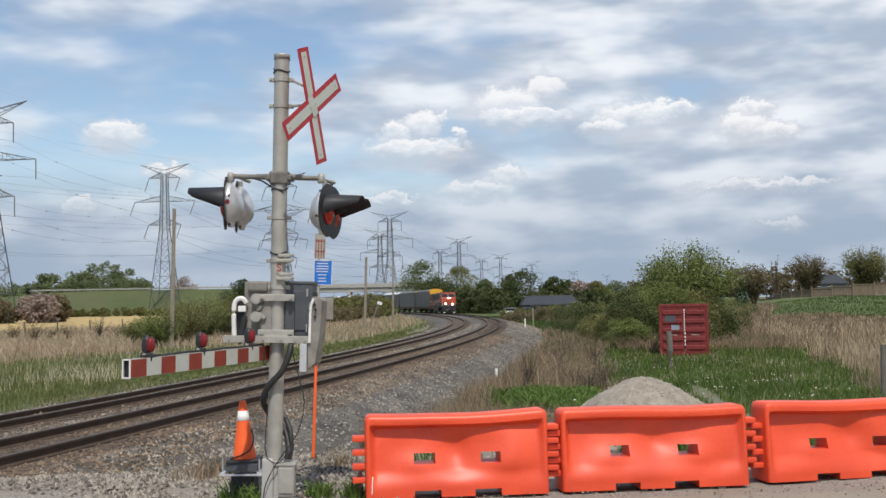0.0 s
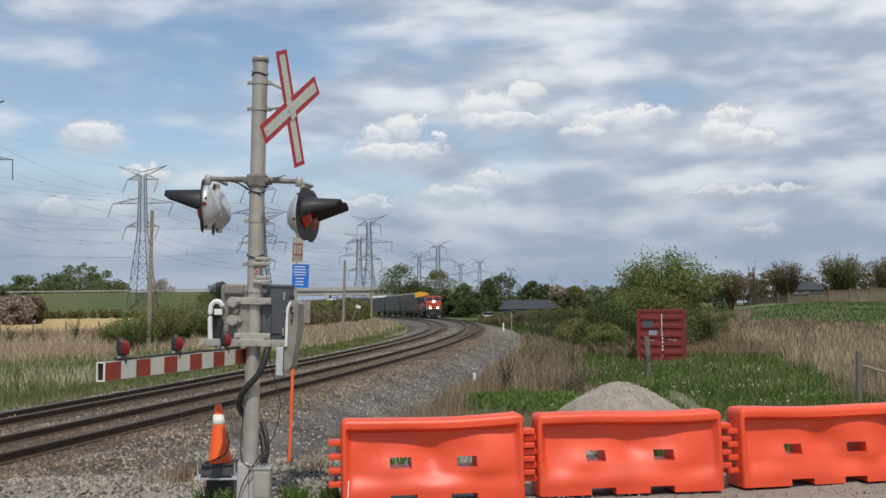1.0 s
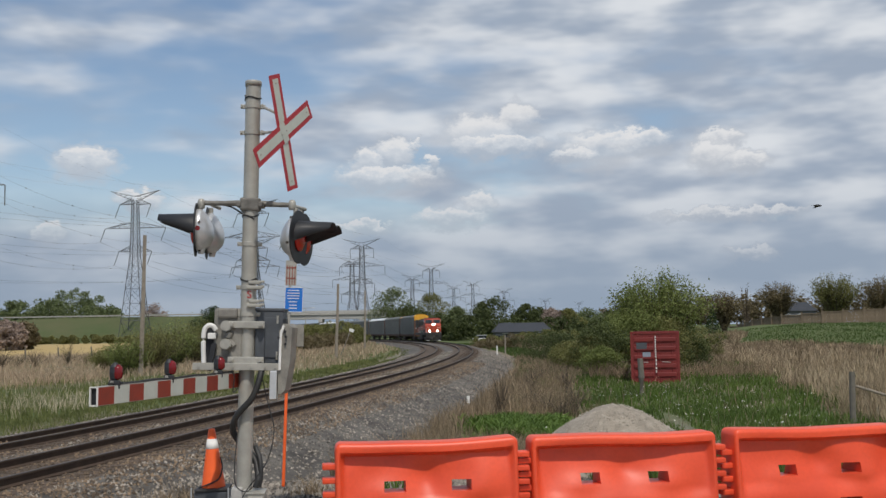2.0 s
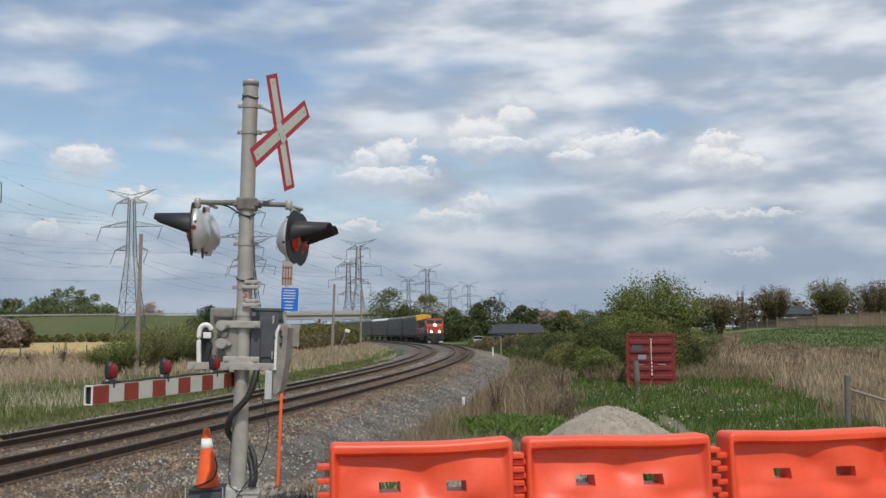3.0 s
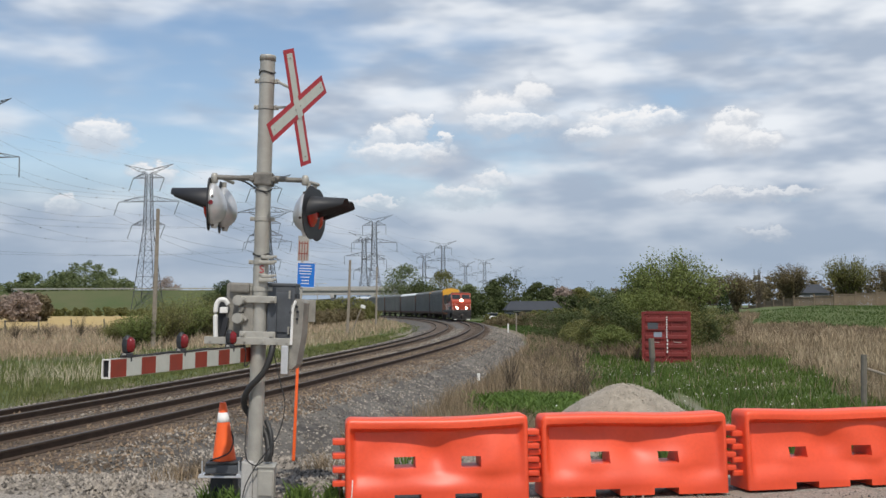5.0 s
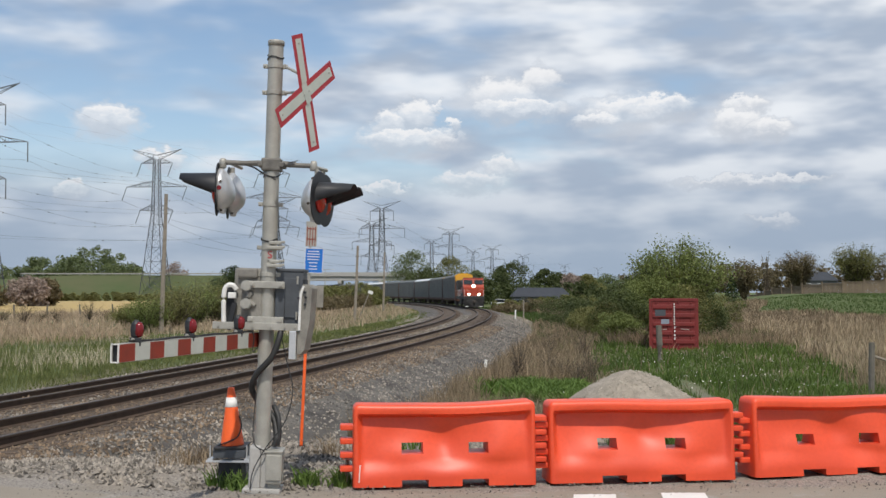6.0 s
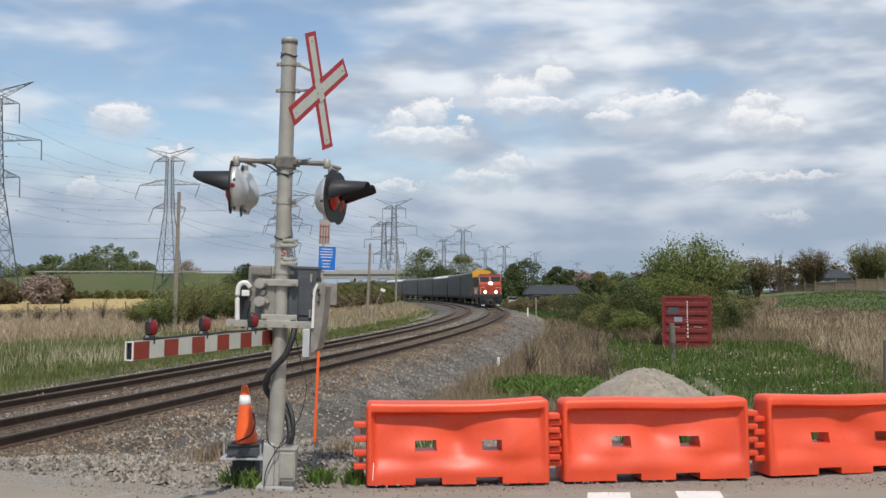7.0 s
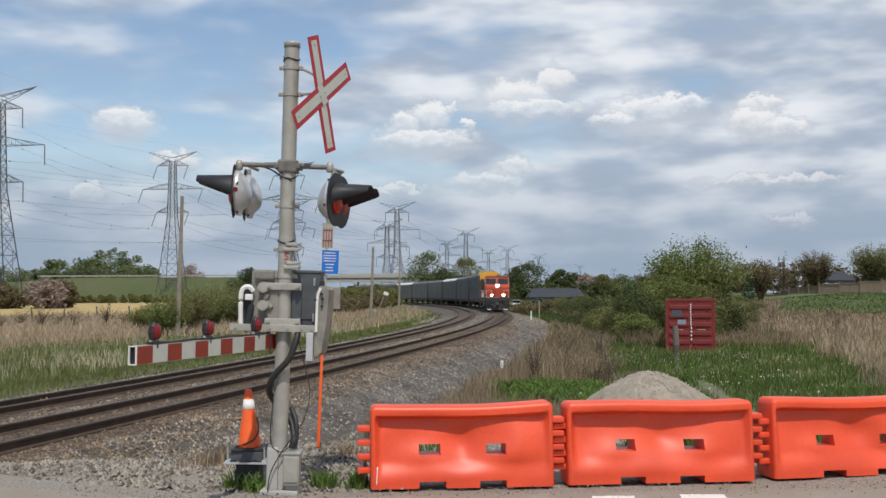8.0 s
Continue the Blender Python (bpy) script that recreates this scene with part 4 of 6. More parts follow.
def build_trees():
    vase_tree(at(221, 74), 74, 6.5, 7.4, LEAF, "broad multi-stemmed willow in fresh leaf behind the container", 21, name="willow_tree", stems=190, leaves=170, leaf=.085, bare=.20, spread=.036, round_top=.30)
    vase_tree(at(283, 150), 150, 5.6, 5.0, LEAF_BROWN, "small budding tree near the fence", 22, stems=60, leaves=100, leaf=.13, bare=.12, round_top=.2)
    for b, d, h, w, k in ((333, 178, 7.0, 7.0, 23), (385, 176, 8.2, 9.0, 24), (428, 172, 7.4, 8.0, 26)):
        vase_tree(at(b, d), d, h, w, LEAF_BROWN if k != 24 else LEAF_OLIVE, "budding fan-shaped tree behind the fence", k, stems=130, leaves=105, leaf=.12, bare=.15, spread=.032, round_top=.28, group="trees behind the fence")
    vase_tree(at(303, 175), 175, 7.0, 2.6, LEAF_BROWN, "slender bare tree in the distance", 25, stems=22, leaves=40, leaf=.09, bare=.3, round_top=.5)
    conifer(at(272, 146), 146, 3.9, 3.0)
    # scrub beside the willow
    for k, (b, d, h, w) in enumerate(((158, 70, 2.3, 3.0), (174, 70, 3.1, 3.6), (190, 72, 3.6, 4.2), (144, 78, 1.8, 2.8), (246, 72, 2.9, 3.4), (172, 64, 1.6, 2.4), (262, 92, 2.6, 3.2), (120, 100, 2.6, 4.4), (205, 71, 3.6, 4.6), (228, 71, 3.2, 4.6), (133, 92, 2.4, 4.2))):
        tree(at(b, d), d, h, w, (LEAF_OLIVE, LEAF_FAR, LEAF)[k % 3], "dense green shrub in the scrub", 40 + k, name="shrub", clumps=80, leaves=95, leaf=.055, low=.04, bushy=3, group="shrubs", category="shrub")
    # thin brown brush between the ballast and the lane
    rng = random.Random(8)
    for k in range(34):
        d = rng.uniform(33, 66)
        b = rng.uniform(45, 190) if d > 34 else rng.uniform(20, 120)
        if track_u(at(b, d), d) < 5.2 or at(b, d) > 3.2 + .13 * (d - 20) or (26 < d < 35 and at(b, d) > 1):
            continue
        vase_tree(at(b, d), d, rng.uniform(.8, 1.7), rng.uniform(.8, 1.7), GRASS_BROWN if k % 4 else LEAF_OLIVE, "thin brown brush in the dry weeds", 200 + k, name="brush", stems=34, leaves=16, leaf=.022, bare=.25, spread=.05, group="brush in the weeds", category="shrub")
    # brown brush along the field's edge
    for k, (b, d) in enumerate(((-396, 100), (-378, 104), (-358, 98), (-344, 106), (-330, 102), (-300, 108), (-286, 112))):
        vase_tree(at(b, d), d, 1.3 + .5 * (k % 3), 2.6, LEAF_BROWN if k % 2 else GRASS_BROWN, "tangled leafless brush at the field's edge", 260 + k, name="brush", stems=40, leaves=26, leaf=.035, bare=.2, spread=.06, group="brush at the field's edge", category="shrub")
    # left of the line
    tree(at(-174, 130), 130, 5.6, 4.6, LEAF_DARK, "dense dark green tree beside the railway", 61, clumps=130, leaves=110, leaf=.09, low=.06)
    for k, (b, d, h, w) in enumerate(((-250, 75, 2.7, 3.2), (-238, 84, 3.1, 3.8), (-222, 88, 3.6, 4.8), (-206, 94, 4.1, 5.2), (-190, 100, 4.3, 5.4), (-268, 88, 2.0, 3.0), (-178, 112, 3.8, 5.0))):
        vase_tree(at(b, d), d, h, w, LEAF_OLIVE if k % 3 else LEAF, "upright olive bush in the reeds" if k % 2 == 0 else "upright green bush in the reeds", 70 + k, name="bush", stems=80, leaves=100, leaf=.06, bare=.05, spread=.06, round_top=.40, group="bushes in the reeds", category="shrub")
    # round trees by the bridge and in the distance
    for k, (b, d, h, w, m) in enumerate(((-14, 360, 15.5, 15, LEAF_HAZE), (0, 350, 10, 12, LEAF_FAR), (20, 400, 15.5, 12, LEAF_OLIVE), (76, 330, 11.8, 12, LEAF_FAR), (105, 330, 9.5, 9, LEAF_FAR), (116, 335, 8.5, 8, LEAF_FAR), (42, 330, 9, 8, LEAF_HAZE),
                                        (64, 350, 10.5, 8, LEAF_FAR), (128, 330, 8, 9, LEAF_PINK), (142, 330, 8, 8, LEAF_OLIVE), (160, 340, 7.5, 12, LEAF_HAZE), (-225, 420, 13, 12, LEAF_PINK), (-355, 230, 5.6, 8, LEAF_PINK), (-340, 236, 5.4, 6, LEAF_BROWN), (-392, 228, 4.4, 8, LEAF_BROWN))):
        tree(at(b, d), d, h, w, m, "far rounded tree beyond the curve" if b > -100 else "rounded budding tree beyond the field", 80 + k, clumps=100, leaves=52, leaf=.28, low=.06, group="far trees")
    hedge("far_woods", [(at(6, 330), 330, 8), (at(45, 290), 290, 7), (at(100, 290), 290, 5.5), (at(180, 290), 290, 6), (at(240, 260), 260, 6)], 7, 8, LEAF_FAR, "belt of trees and scrub beyond the curve", 90, leaf=.34, per=50, density=2.4)
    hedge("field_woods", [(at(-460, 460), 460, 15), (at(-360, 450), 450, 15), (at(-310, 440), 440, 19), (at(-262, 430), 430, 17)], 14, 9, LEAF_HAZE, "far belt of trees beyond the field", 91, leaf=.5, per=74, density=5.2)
    hedge("east_woods", [(at(120, 420), 420, 7), (at(240, 380), 380, 9), (at(330, 330), 330, 9), (at(430, 300), 300, 8)], 8, 8, LEAF_BROWN, "far leafless woods and gardens", 92, leaf=.4, per=36, density=2.4)
    hedge("railway_scrub", [(at(-150, 150), 150, 2.4), (at(-105, 175), 175, 3.6), (at(-72, 212), 212, 4.6), (at(-42, 244), 244, 4.6)], 4, 2.2, LEAF_OLIVE, "scrub along the inside of the curve", 93, leaf=.17, per=40, density=1.9)
    hedge("railway_brush", [(at(-135, 140), 140, 2.0), (at(-85, 180), 180, 2.4), (at(-52, 222), 222, 2.6)], 4, 1.6, LEAF_BROWN, "brown brush along the inside of the curve", 97, leaf=.15, per=28, density=1.8)
    hedge("lane_scrub", [(at(52, 175), 175, 1.3), (at(95, 170), 170, 1.8), (at(135, 150), 150, 2.0)], 4, 6, LEAF_BROWN, "brown scrub beyond the outer curve", 98, leaf=.12, per=60, density=2.6)
    hedge("lane_brush", [(at(58, 225), 225, 1.1), (at(110, 215), 215, 2.5), (at(150, 200), 200, 2.6)], 4, 4, LEAF_OLIVE, "olive scrub in front of the far house", 99, leaf=.15, per=60, density=2.2)
    hedge("bank_scrub", [(at(-330, 322), 322, 2.4), (at(-260, 320), 320, 2.2), (at(-170, 318), 318, 2.6)], 4, 3, LEAF_OLIVE, "low bushes at the foot of the road embankment", 94, leaf=.24, per=44, density=2.8)


def conifer(x, y, height, width):
    """A small spruce in drooping tiers."""
    root = thing("spruce_tree", pose(x, y, float(land(x, y)) - .05), "small dark blue-green spruce by the fence", "tree")
    part("trunk", rod(bmesh.new(), (0, 0, 0), (0, 0, height * .96), .09, .02, 7), BARK, root)
    rng = np.random.default_rng(77)
    n = 5200
    f = rng.uniform(.04, 1, n)
    a = rng.uniform(0, 6.283, n)
    tier = .72 + .28 * np.abs(np.sin(f * 26))
    r = width / 2 * (1 - f) ** .85 * tier * rng.uniform(.2, 1, n) ** .5
    c = np.column_stack([np.cos(a) * r, np.sin(a) * r, f * height - .12 * r])
    fast_mesh("crown", leaf_cloud(c, 1, .05, .07, rng), 4, LEAF_DARK, root)


# ---- the crossing signal ----
def turned(x, y, z, n):
    """A pose whose z axis points along n."""
    return Matrix.Translation((x, y, z)) @ Vector(n).to_track_quat("Z", "Y").to_matrix().to_4x4()


def flasher(root, x, y, z, n, stem_z):
    """One round-backed flashing light facing n, hung from the crossarm."""
    m = turned(x, y, z, n)
    up = (m.to_3x3().inverted() @ Vector((0, 0, 1))).normalized()
    q = Vector((0, 0, 1)).cross(up)
    bm = lathe(bmesh.new(), [(.268, -.006), (.274, 0), (.268, .006), (.15, .008)], m, 44)
    part("background_disc", bm, BLACK, root, "round black background plate")
    # bowl: a bright band round the rim, then an egg-shaped back whose point hangs low
    bm = bmesh.new()
    rings = []
    for r, d, low in ((.205, -.004, 0), (.212, -.012, 0), (.212, -.055, 0), (.206, -.060, 0), (.190, -.085, .006), (.160, -.118, .016), (.120, -.148, .028), (.075, -.170, .036), (.03, -.180, .040)):
        rings.append([bm.verts.new(m @ (up * (r * math.cos(a) - low) + q * (r * math.sin(a)) + Vector((0, 0, d)))) for a in [2 * math.pi * k / 36 for k in range(36)]])
    for a, b in zip(rings, rings[1:]):
        for k in range(36):
            bm.faces.new((a[k], a[(k + 1) % 36], b[(k + 1) % 36], b[k]))
    bm.faces.new(rings[0][::-1])
    bm.faces.new(rings[-1])
    bmesh.ops.recalc_face_normals(bm, faces=bm.faces)
    house = part("lamp_housing", bm, ALU, root, "silver domed lamp housing", smooth=True)
    part("housing_foot", rod(bmesh.new(), m @ (Vector((0, 0, -.06)) - up * .18), m @ (Vector((0, 0, -.055)) - up * .245), .045, .028, 12), ALU, house)
    for a in (.5, 1.9, 3.3, 5.0):
        p = up * math.cos(a) * .212 + q * math.sin(a) * .212
        part("clasp", rod(bmesh.new(), m @ (p + Vector((0, 0, -.045))), m @ (p * 1.06 + Vector((0, 0, -.045))), .014, seg=8), STEELDARK, house, "small dark clasp")
    bm = lathe(bmesh.new(), [(.150, .010), (.145, .028), (.10, .048), (.01, .058)], m, 28)
    part("lens", bm, SIGNALRED, root, "red glass lens", smooth=True)
    # visor: an open hood, its lower edge rising towards the tip
    bm = bmesh.new()
    inner, outer = [], []
    N = 26
    for r, store in ((.158, inner), (.166, outer)):
        for i in range(N + 1):
            a = radians(-104 + 208 * i / N)
            d = up * math.cos(a) + q * math.sin(a)
            ln = .025 + .345 * min(1, max(0, (.166 * math.cos(a) + .04) / .128))
            store.append((bm.verts.new(m @ (d * r + Vector((0, 0, .006)))), bm.verts.new(m @ (d * r * (1 - .06 * ln / .37) - up * .006 + Vector((0, 0, ln))))))
    for i in range(N):
        bm.faces.new((outer[i][0], outer[i + 1][0], outer[i + 1][1], outer[i][1]))
        bm.faces.new((inner[i][0], inner[i][1], inner[i + 1][1], inner[i + 1][0]))
        bm.faces.new((outer[i][1], outer[i + 1][1], inner[i + 1][1], inner[i][1]))
    for i in (0, N):
        bm.faces.new((outer[i][0], outer[i][1], inner[i][1], inner[i][0]))
    part("visor", bm, BLACK, root, "long black sun visor", smooth=True)
    bm = rod(bmesh.new(), m @ Vector((0, 0, -.035)) + Vector((0, 0, .19)), m @ Vector((0, 0, -.035)) + Vector((0, 0, stem_z - z)), .024, seg=10)
    part("hanger", bm, GALV, root)
    bm = rod(bmesh.new(), m @ (Vector((.0, 0, -.033)) - q * .205), m @ (Vector((0, 0, -.033)) - q * .218), .024, seg=12)
    part("reflector", bm, REDLENS, house, "small red side reflector")


def gate_arm(root):
    """The lowered stub of the gate arm, with three lamps on it."""
    a, b = Vector((-.115, .02, 1.49)), Vector((-.855, -2.38, 1.455))
    d = (b - a).normalized()
    L = (b - a).length
    side = d.cross(Vector((0, 0, 1))).normalized()
    up = side.cross(d)
    m = Matrix((side, d, up)).transposed().to_4x4()
    m.translation = a
    h, w, t = .145, .068, .004
    bm = bmesh.new()
    for sx, sz, px, pz in ((t, h, -w / 2, 0), (t, h, w / 2, 0), (w, t, 0, h / 2), (w, t, 0, -h / 2)):
        bmesh.ops.create_cube(bm, size=1, matrix=m @ Matrix.Translation((px, L / 2, pz)) @ Matrix.Diagonal((sx, L, sz, 1)))
    arm = part("gate_arm", bm, GALV, root, "hollow gate arm stub with red and white bands")
    n = 11
    for i in range(n):
        y0, y1 = L * i / n, L * (i + 1) / n
        bm = bmesh.new()
        for sgn in (-1, 1):
            bmesh.ops.create_cube(bm, size=1, matrix=m @ Matrix.Translation((sgn * (w / 2 + .0035), (y0 + y1) / 2, 0)) @ Matrix.Diagonal((.003, y1 - y0, h * .97, 1)))
        part("band", bm, WHITE if i % 2 else ARMRED, arm)
    # black sheet set into the open end for the shade inside the arm
    bm = bmesh.new()
    bmesh.ops.create_cube(bm, size=1, matrix=m @ Matrix.Translation((0, L - .02, 0)) @ Matrix.Diagonal((w - .008, .01, h - .008, 1)))
    part("end_plug", bm, BLACK, arm, "black sheet standing for the dark inside of the hollow arm")
    bm = bmesh.new()
    for sx, sz, px, pz in ((.010, h + .006, -w / 2 + .002, 0), (.010, h + .006, w / 2 - .002, 0), (w, .010, 0, h / 2), (w, .010, 0, -h / 2)):
        bmesh.ops.create_cube(bm, size=1, matrix=m @ Matrix.Translation((px, L + .006, pz)) @ Matrix.Diagonal((sx, .014, sz, 1)))
    part("end_frame", bm, WHITEPAINT, arm, "white rim round the open end")
    bm = tube(bmesh.new(), [m @ Vector((0, y, h / 2 + .012 + .004 * math.sin(y * 9))) for y in np.linspace(.05, L - .2, 24)], .011, 6)
    part("lamp_cable", bm, RUBBER, arm, "black cable along the arm's top")
    for y in (.35, L * .52, L - .32):
        p = m @ Vector((0, y, h / 2))
        bm = lathe(bmesh.new(), [(.02, .03), (.038, .05), (.045, .10), (.040, .15), (.018, .18), (.01, .185)], Matrix.Translation(p + Vector((-.016, 0, 0))), 16)
        box(bm, .09, .05, .07, p.x - .01, p.y - .02, p.z + .005, bevel=.008)
        lamp = part("arm_lamp", bm, BLACK, arm, "small arm lamp in a black housing")
        part("lamp_lens", lathe(bmesh.new(), [(.018, .045), (.034, .06), (.040, .10), (.035, .145), (.012, .168)], Matrix.Translation(p + Vector((.014, -.012, 0))), 16), REDLENS, lamp, "ribbed dark red lens", smooth=True)
        part("lamp_guard", rod(bmesh.new(), p + Vector((-.03, -.05, .02)), p + Vector((.01, .05, .02)), .018, seg=8), GALV, lamp)


def build_signal():
    root = thing("crossing_signal", pose(-1.667, 11.355, 0, 0, 1.6, 0), "railway crossing signal mast with crossbuck, flashers and gate mechanism", "railway signal")
    part("mast", lathe(bmesh.new(), [(.078, .40), (.078, .42), (.0765, .6), (.0765, 4.47), (.0765, 4.50)], None, 32), GALV, root, "galvanised steel mast", smooth=True)
    part("mast_cap", lathe(bmesh.new(), [(.083, 4.48), (.084, 4.525), (.080, 4.535), (.01, 4.537)], None, 32), GALV, root, smooth=True)
    for z in (4.27, 4.0, 2.86, 2.42, 2.15):
        bm = lathe(bmesh.new(), [(.079, z - .022), (.084, z - .02), (.084, z + .02), (.079, z + .022)], None, 28)
        for sx in (-1, 1):
            box(bm, .05, .03, .042, sx * .10, 0, z, bevel=.004)
            rod(bm, (sx * .108, -.04, z), (sx * .108, .04, z), .009, seg=6)
        part("band_clamp", bm, GALV, root, "steel band clamp")
    for k, z in enumerate((4.36, 3.15, 2.5)):
        pts = [(.0805 * math.cos(a), .0805 * math.sin(a), z + .012 * math.sin(a * 2.3 + k) + .004 * a) for a in np.linspace(-3.3, 3.3, 26)]
        part("tape", tube(bmesh.new(), pts, .008, 5), RUBBER, root, "black tie wrap")
    # crossbuck
    n = Vector((math.sin(radians(63.5)), -math.cos(radians(63.5)), 0))
    c = Vector((.332, -.135, 3.983))
    xax = Vector((0, 0, 1)).cross(n).normalized()
    for k, deg in enumerate((19.4, 19.4 + 105.5)):
        d = xax * math.sin(radians(deg)) - Vector((0, 0, 1)) * math.cos(radians(deg))
        e = n.cross(d)
        m = Matrix((e, d, n)).transposed().to_4x4()
        m.translation = c + n * (.006 * k)
        bm = bmesh.new()
        bmesh.ops.create_cube(bm, size=1, matrix=m @ Matrix.Diagonal((.20, 1.175, .004, 1)))
        blade = part("crossbuck_blade", bm, REDSHEET, root, "red-edged white crossbuck board")
        bm = bmesh.new()
        if k == 0:
            for y0, y1 in ((-.545, -.075), (.075, .545)):
                bmesh.ops.create_cube(bm, size=1, matrix=m @ Matrix.Translation((0, (y0 + y1) / 2, .0035)) @ Matrix.Diagonal((.10, y1 - y0, .002, 1)))
        else:
            bmesh.ops.create_cube(bm, size=1, matrix=m @ Matrix.Translation((0, 0, .0035)) @ Matrix.Diagonal((.10, 1.09, .002, 1)))
            bmesh.ops.create_cube(bm, size=1, matrix=m @ Matrix.Translation((0, 0, .0050)) @ Matrix.Diagonal((.205, .10, .0016, 1)))
        part("white_field", bm, WHITE, blade)
        bm = bmesh.new()
        for y in (-.5, -.05, .05, .5):
            rod(bm, m @ Vector((0, y, .004)), m @ Vector((0, y, .010)), .010, seg=8)
        tagged(part("bolts", bm, GALV, blade), kind="stuff")
    for z in (4.27, 4.0):
        bm = bmesh.new()
        box(bm, .012, .04, .045, .10, -.02, z)
        rod(bm, (.10, -.02, z), (.29, -.10, z - (.10 if z > 4.1 else .0)), .014, seg=6)
        part("sign_bracket", bm, GALV, root)
    # crossarm and lights
    bm = bmesh.new()
    rod(bm, (-.49, 0, 3.275), (.40, 0, 3.265), .025, seg=12)
    part("crossarm", bm, GALV_OLD, root, "pipe crossarm")
    bm = bmesh.new()
    box(bm, .20, .19, .13, 0, 0, 3.262, bevel=.02)
    for sx in (-1, 1):
        rod(bm, (sx * .06, 0, 3.275), (sx * .24, 0, 3.275), .034, .026, seg=12)
        box(bm, .05, .22, .05, sx * .11, 0, 3.26, bevel=.01)
    part("arm_clamp", bm, GALV_OLD, root, "cast clamp holding the crossarm")
    for x in (-.50, .42):
        bm = bmesh.new()
        lathe(bm, [(.03, 3.215), (.038, 3.23), (.038, 3.29), (.025, 3.315)], Matrix.Translation((x, 0, 0)), 14)
        part("elbow", bm, GALV, root, smooth=True)
    for xa, xb in ((-.40, -.37), (.40, .52)):
        part("outrigger", rod(bmesh.new(), (xa, 0, 3.26), (xb, .34, 3.26), .02, seg=8), GALV, root)
    flasher(root, -.545, 0, 3.00, (-.995, -.10, 0), 3.24)
    flasher(root, -.495, .34, 2.995, (-.995, -.10, 0), 3.26)
    flasher(root, .49, 0, 2.94, (.972, -.233, -.01), 3.24)
    flasher(root, .52, .34, 2.94, (.972, -.233, -.01), 3.26)
    part("light_wire", tube(bmesh.new(), smooth_curve([(-.34, .02, 3.27), (-.20, .03, 3.24), (-.08, -.06, 3.17), (.05, -.07, 3.11)], 14), .009, 6), RUBBER, root)
    # gate mechanism
    bm = bmesh.new()
    box(bm, .30, .30, .62, -.19, .14, 1.90, bevel=.03)
    box(bm, .20, .06, .10, -.20, -.03, 2.16, bevel=.02)
    box(bm, .13, .10, .44, -.11, -.02, 1.86, bevel=.03)
    part("mechanism_case", bm, GREYBOX, root, "cast grey gate mechanism case")
    bm = bmesh.new()
    box(bm, .28, .34, .56, .22, .16, 1.92, bevel=.02)
    box(bm, .30, .36, .03, .22, .16, 2.20, bevel=.008)
    box(bm, .10, .05, .42, .13, -.02, 1.84, bevel=.02)
    part("mechanism_cover", bm, DARKBOX, root, "dark grey mechanism cover")
    for z in (2.03, 1.85):
        bm = rod(bmesh.new(), (-.20, -.02, z), (-.20, -.13, z), .055, seg=20)
        rod(bm, (-.20, -.11, z), (-.20, -.14, z), .046, seg=20)
        part("bearing_cap", bm, GALV, root, "round bearing cap")
    bm = tube(bmesh.new(), smooth_curve([(-.19, -.07, 2.05), (-.16, -.08, 1.98), (-.18, -.08, 1.90), (-.12, -.08, 1.83)], 10), .03, 8)
    part("lever", bm, GREYBOX, root)
    for z in (2.045, 1.69):
        bm = bmesh.new()
        box(bm, .36, .03, .07, 0, -.092, z, bevel=.006)
        for sx in (-1, 1):
            rod(bm, (sx * .145, -.15, z), (sx * .145, .12, z), .013, seg=8)
            rod(bm, (sx * .145, -.135, z), (sx * .145, -.107, z), .026, seg=6)
        part("mounting_clamp", bm, GALV, root, "bolted mast clamp")
    bm = bmesh.new()
    box(bm, .86, .05, .07, -.09, -.115, 1.628, bevel=.004)
    for x in (-.46, -.3, -.12, .06, .2, .30):
        rod(bm, (x, -.14, 1.628), (x, -.155, 1.628), .012, seg=6)
    part("support_bar", bm, GALV, root, "galvanised support bar")
    # two added black plates stand for the shade in the mechanism's gaps
    part("back_plate", box(bmesh.new(), .10, .02, .40, -.375, .06, 1.83, bevel=.004), BLACK, root, "black plate standing for the dark gap beside the bow")
    part("shadow_gap_plate", box(bmesh.new(), .03, .22, .50, .365, .10, 1.86, bevel=.004), BLACK, root, "black plate standing for the dark gap beside the cover")
    for z in (2.10, 1.74):
        part("cover_hinge", rod(bmesh.new(), (.30, -.02, z - .04), (.30, -.02, z + .04), .012, seg=8), GALV, root)
    part("cover_latch", box(bmesh.new(), .03, .03, .09, .335, -.02, 1.95, bevel=.006), GALV, root, "steel latch")
    bm = box(bmesh.new(), .16, .012, .40, .24, -.018, 1.92, bevel=.004)
    part("cover_panel", bm, DARKBOX, root)
    # white arm bow on the one side, plate and white edge on the other
    bm = tube(bmesh.new(), smooth_curve([(-.42, -.06, 1.62), (-.43, -.06, 1.85), (-.425, -.06, 1.98), (-.39, -.06, 2.03), (-.34, -.06, 2.03), (-.31, -.05, 1.99)], 18), .024, 8)
    part("arm_bow", bm, WHITEPAINT, root, "white-painted bowed arm")
    bm = box(bmesh.new(), .08, .06, .06, -.345, -.07, 1.93, bevel=.01)
    part("bow_pivot", bm, WHITEPAINT, root)
    bm = box(bmesh.new(), .05, .04, .28, -.35, -.05, 1.72, rot=(0, 12, 0))
    part("bow_stay", bm, BLACK, root)
    bm = bmesh.new()
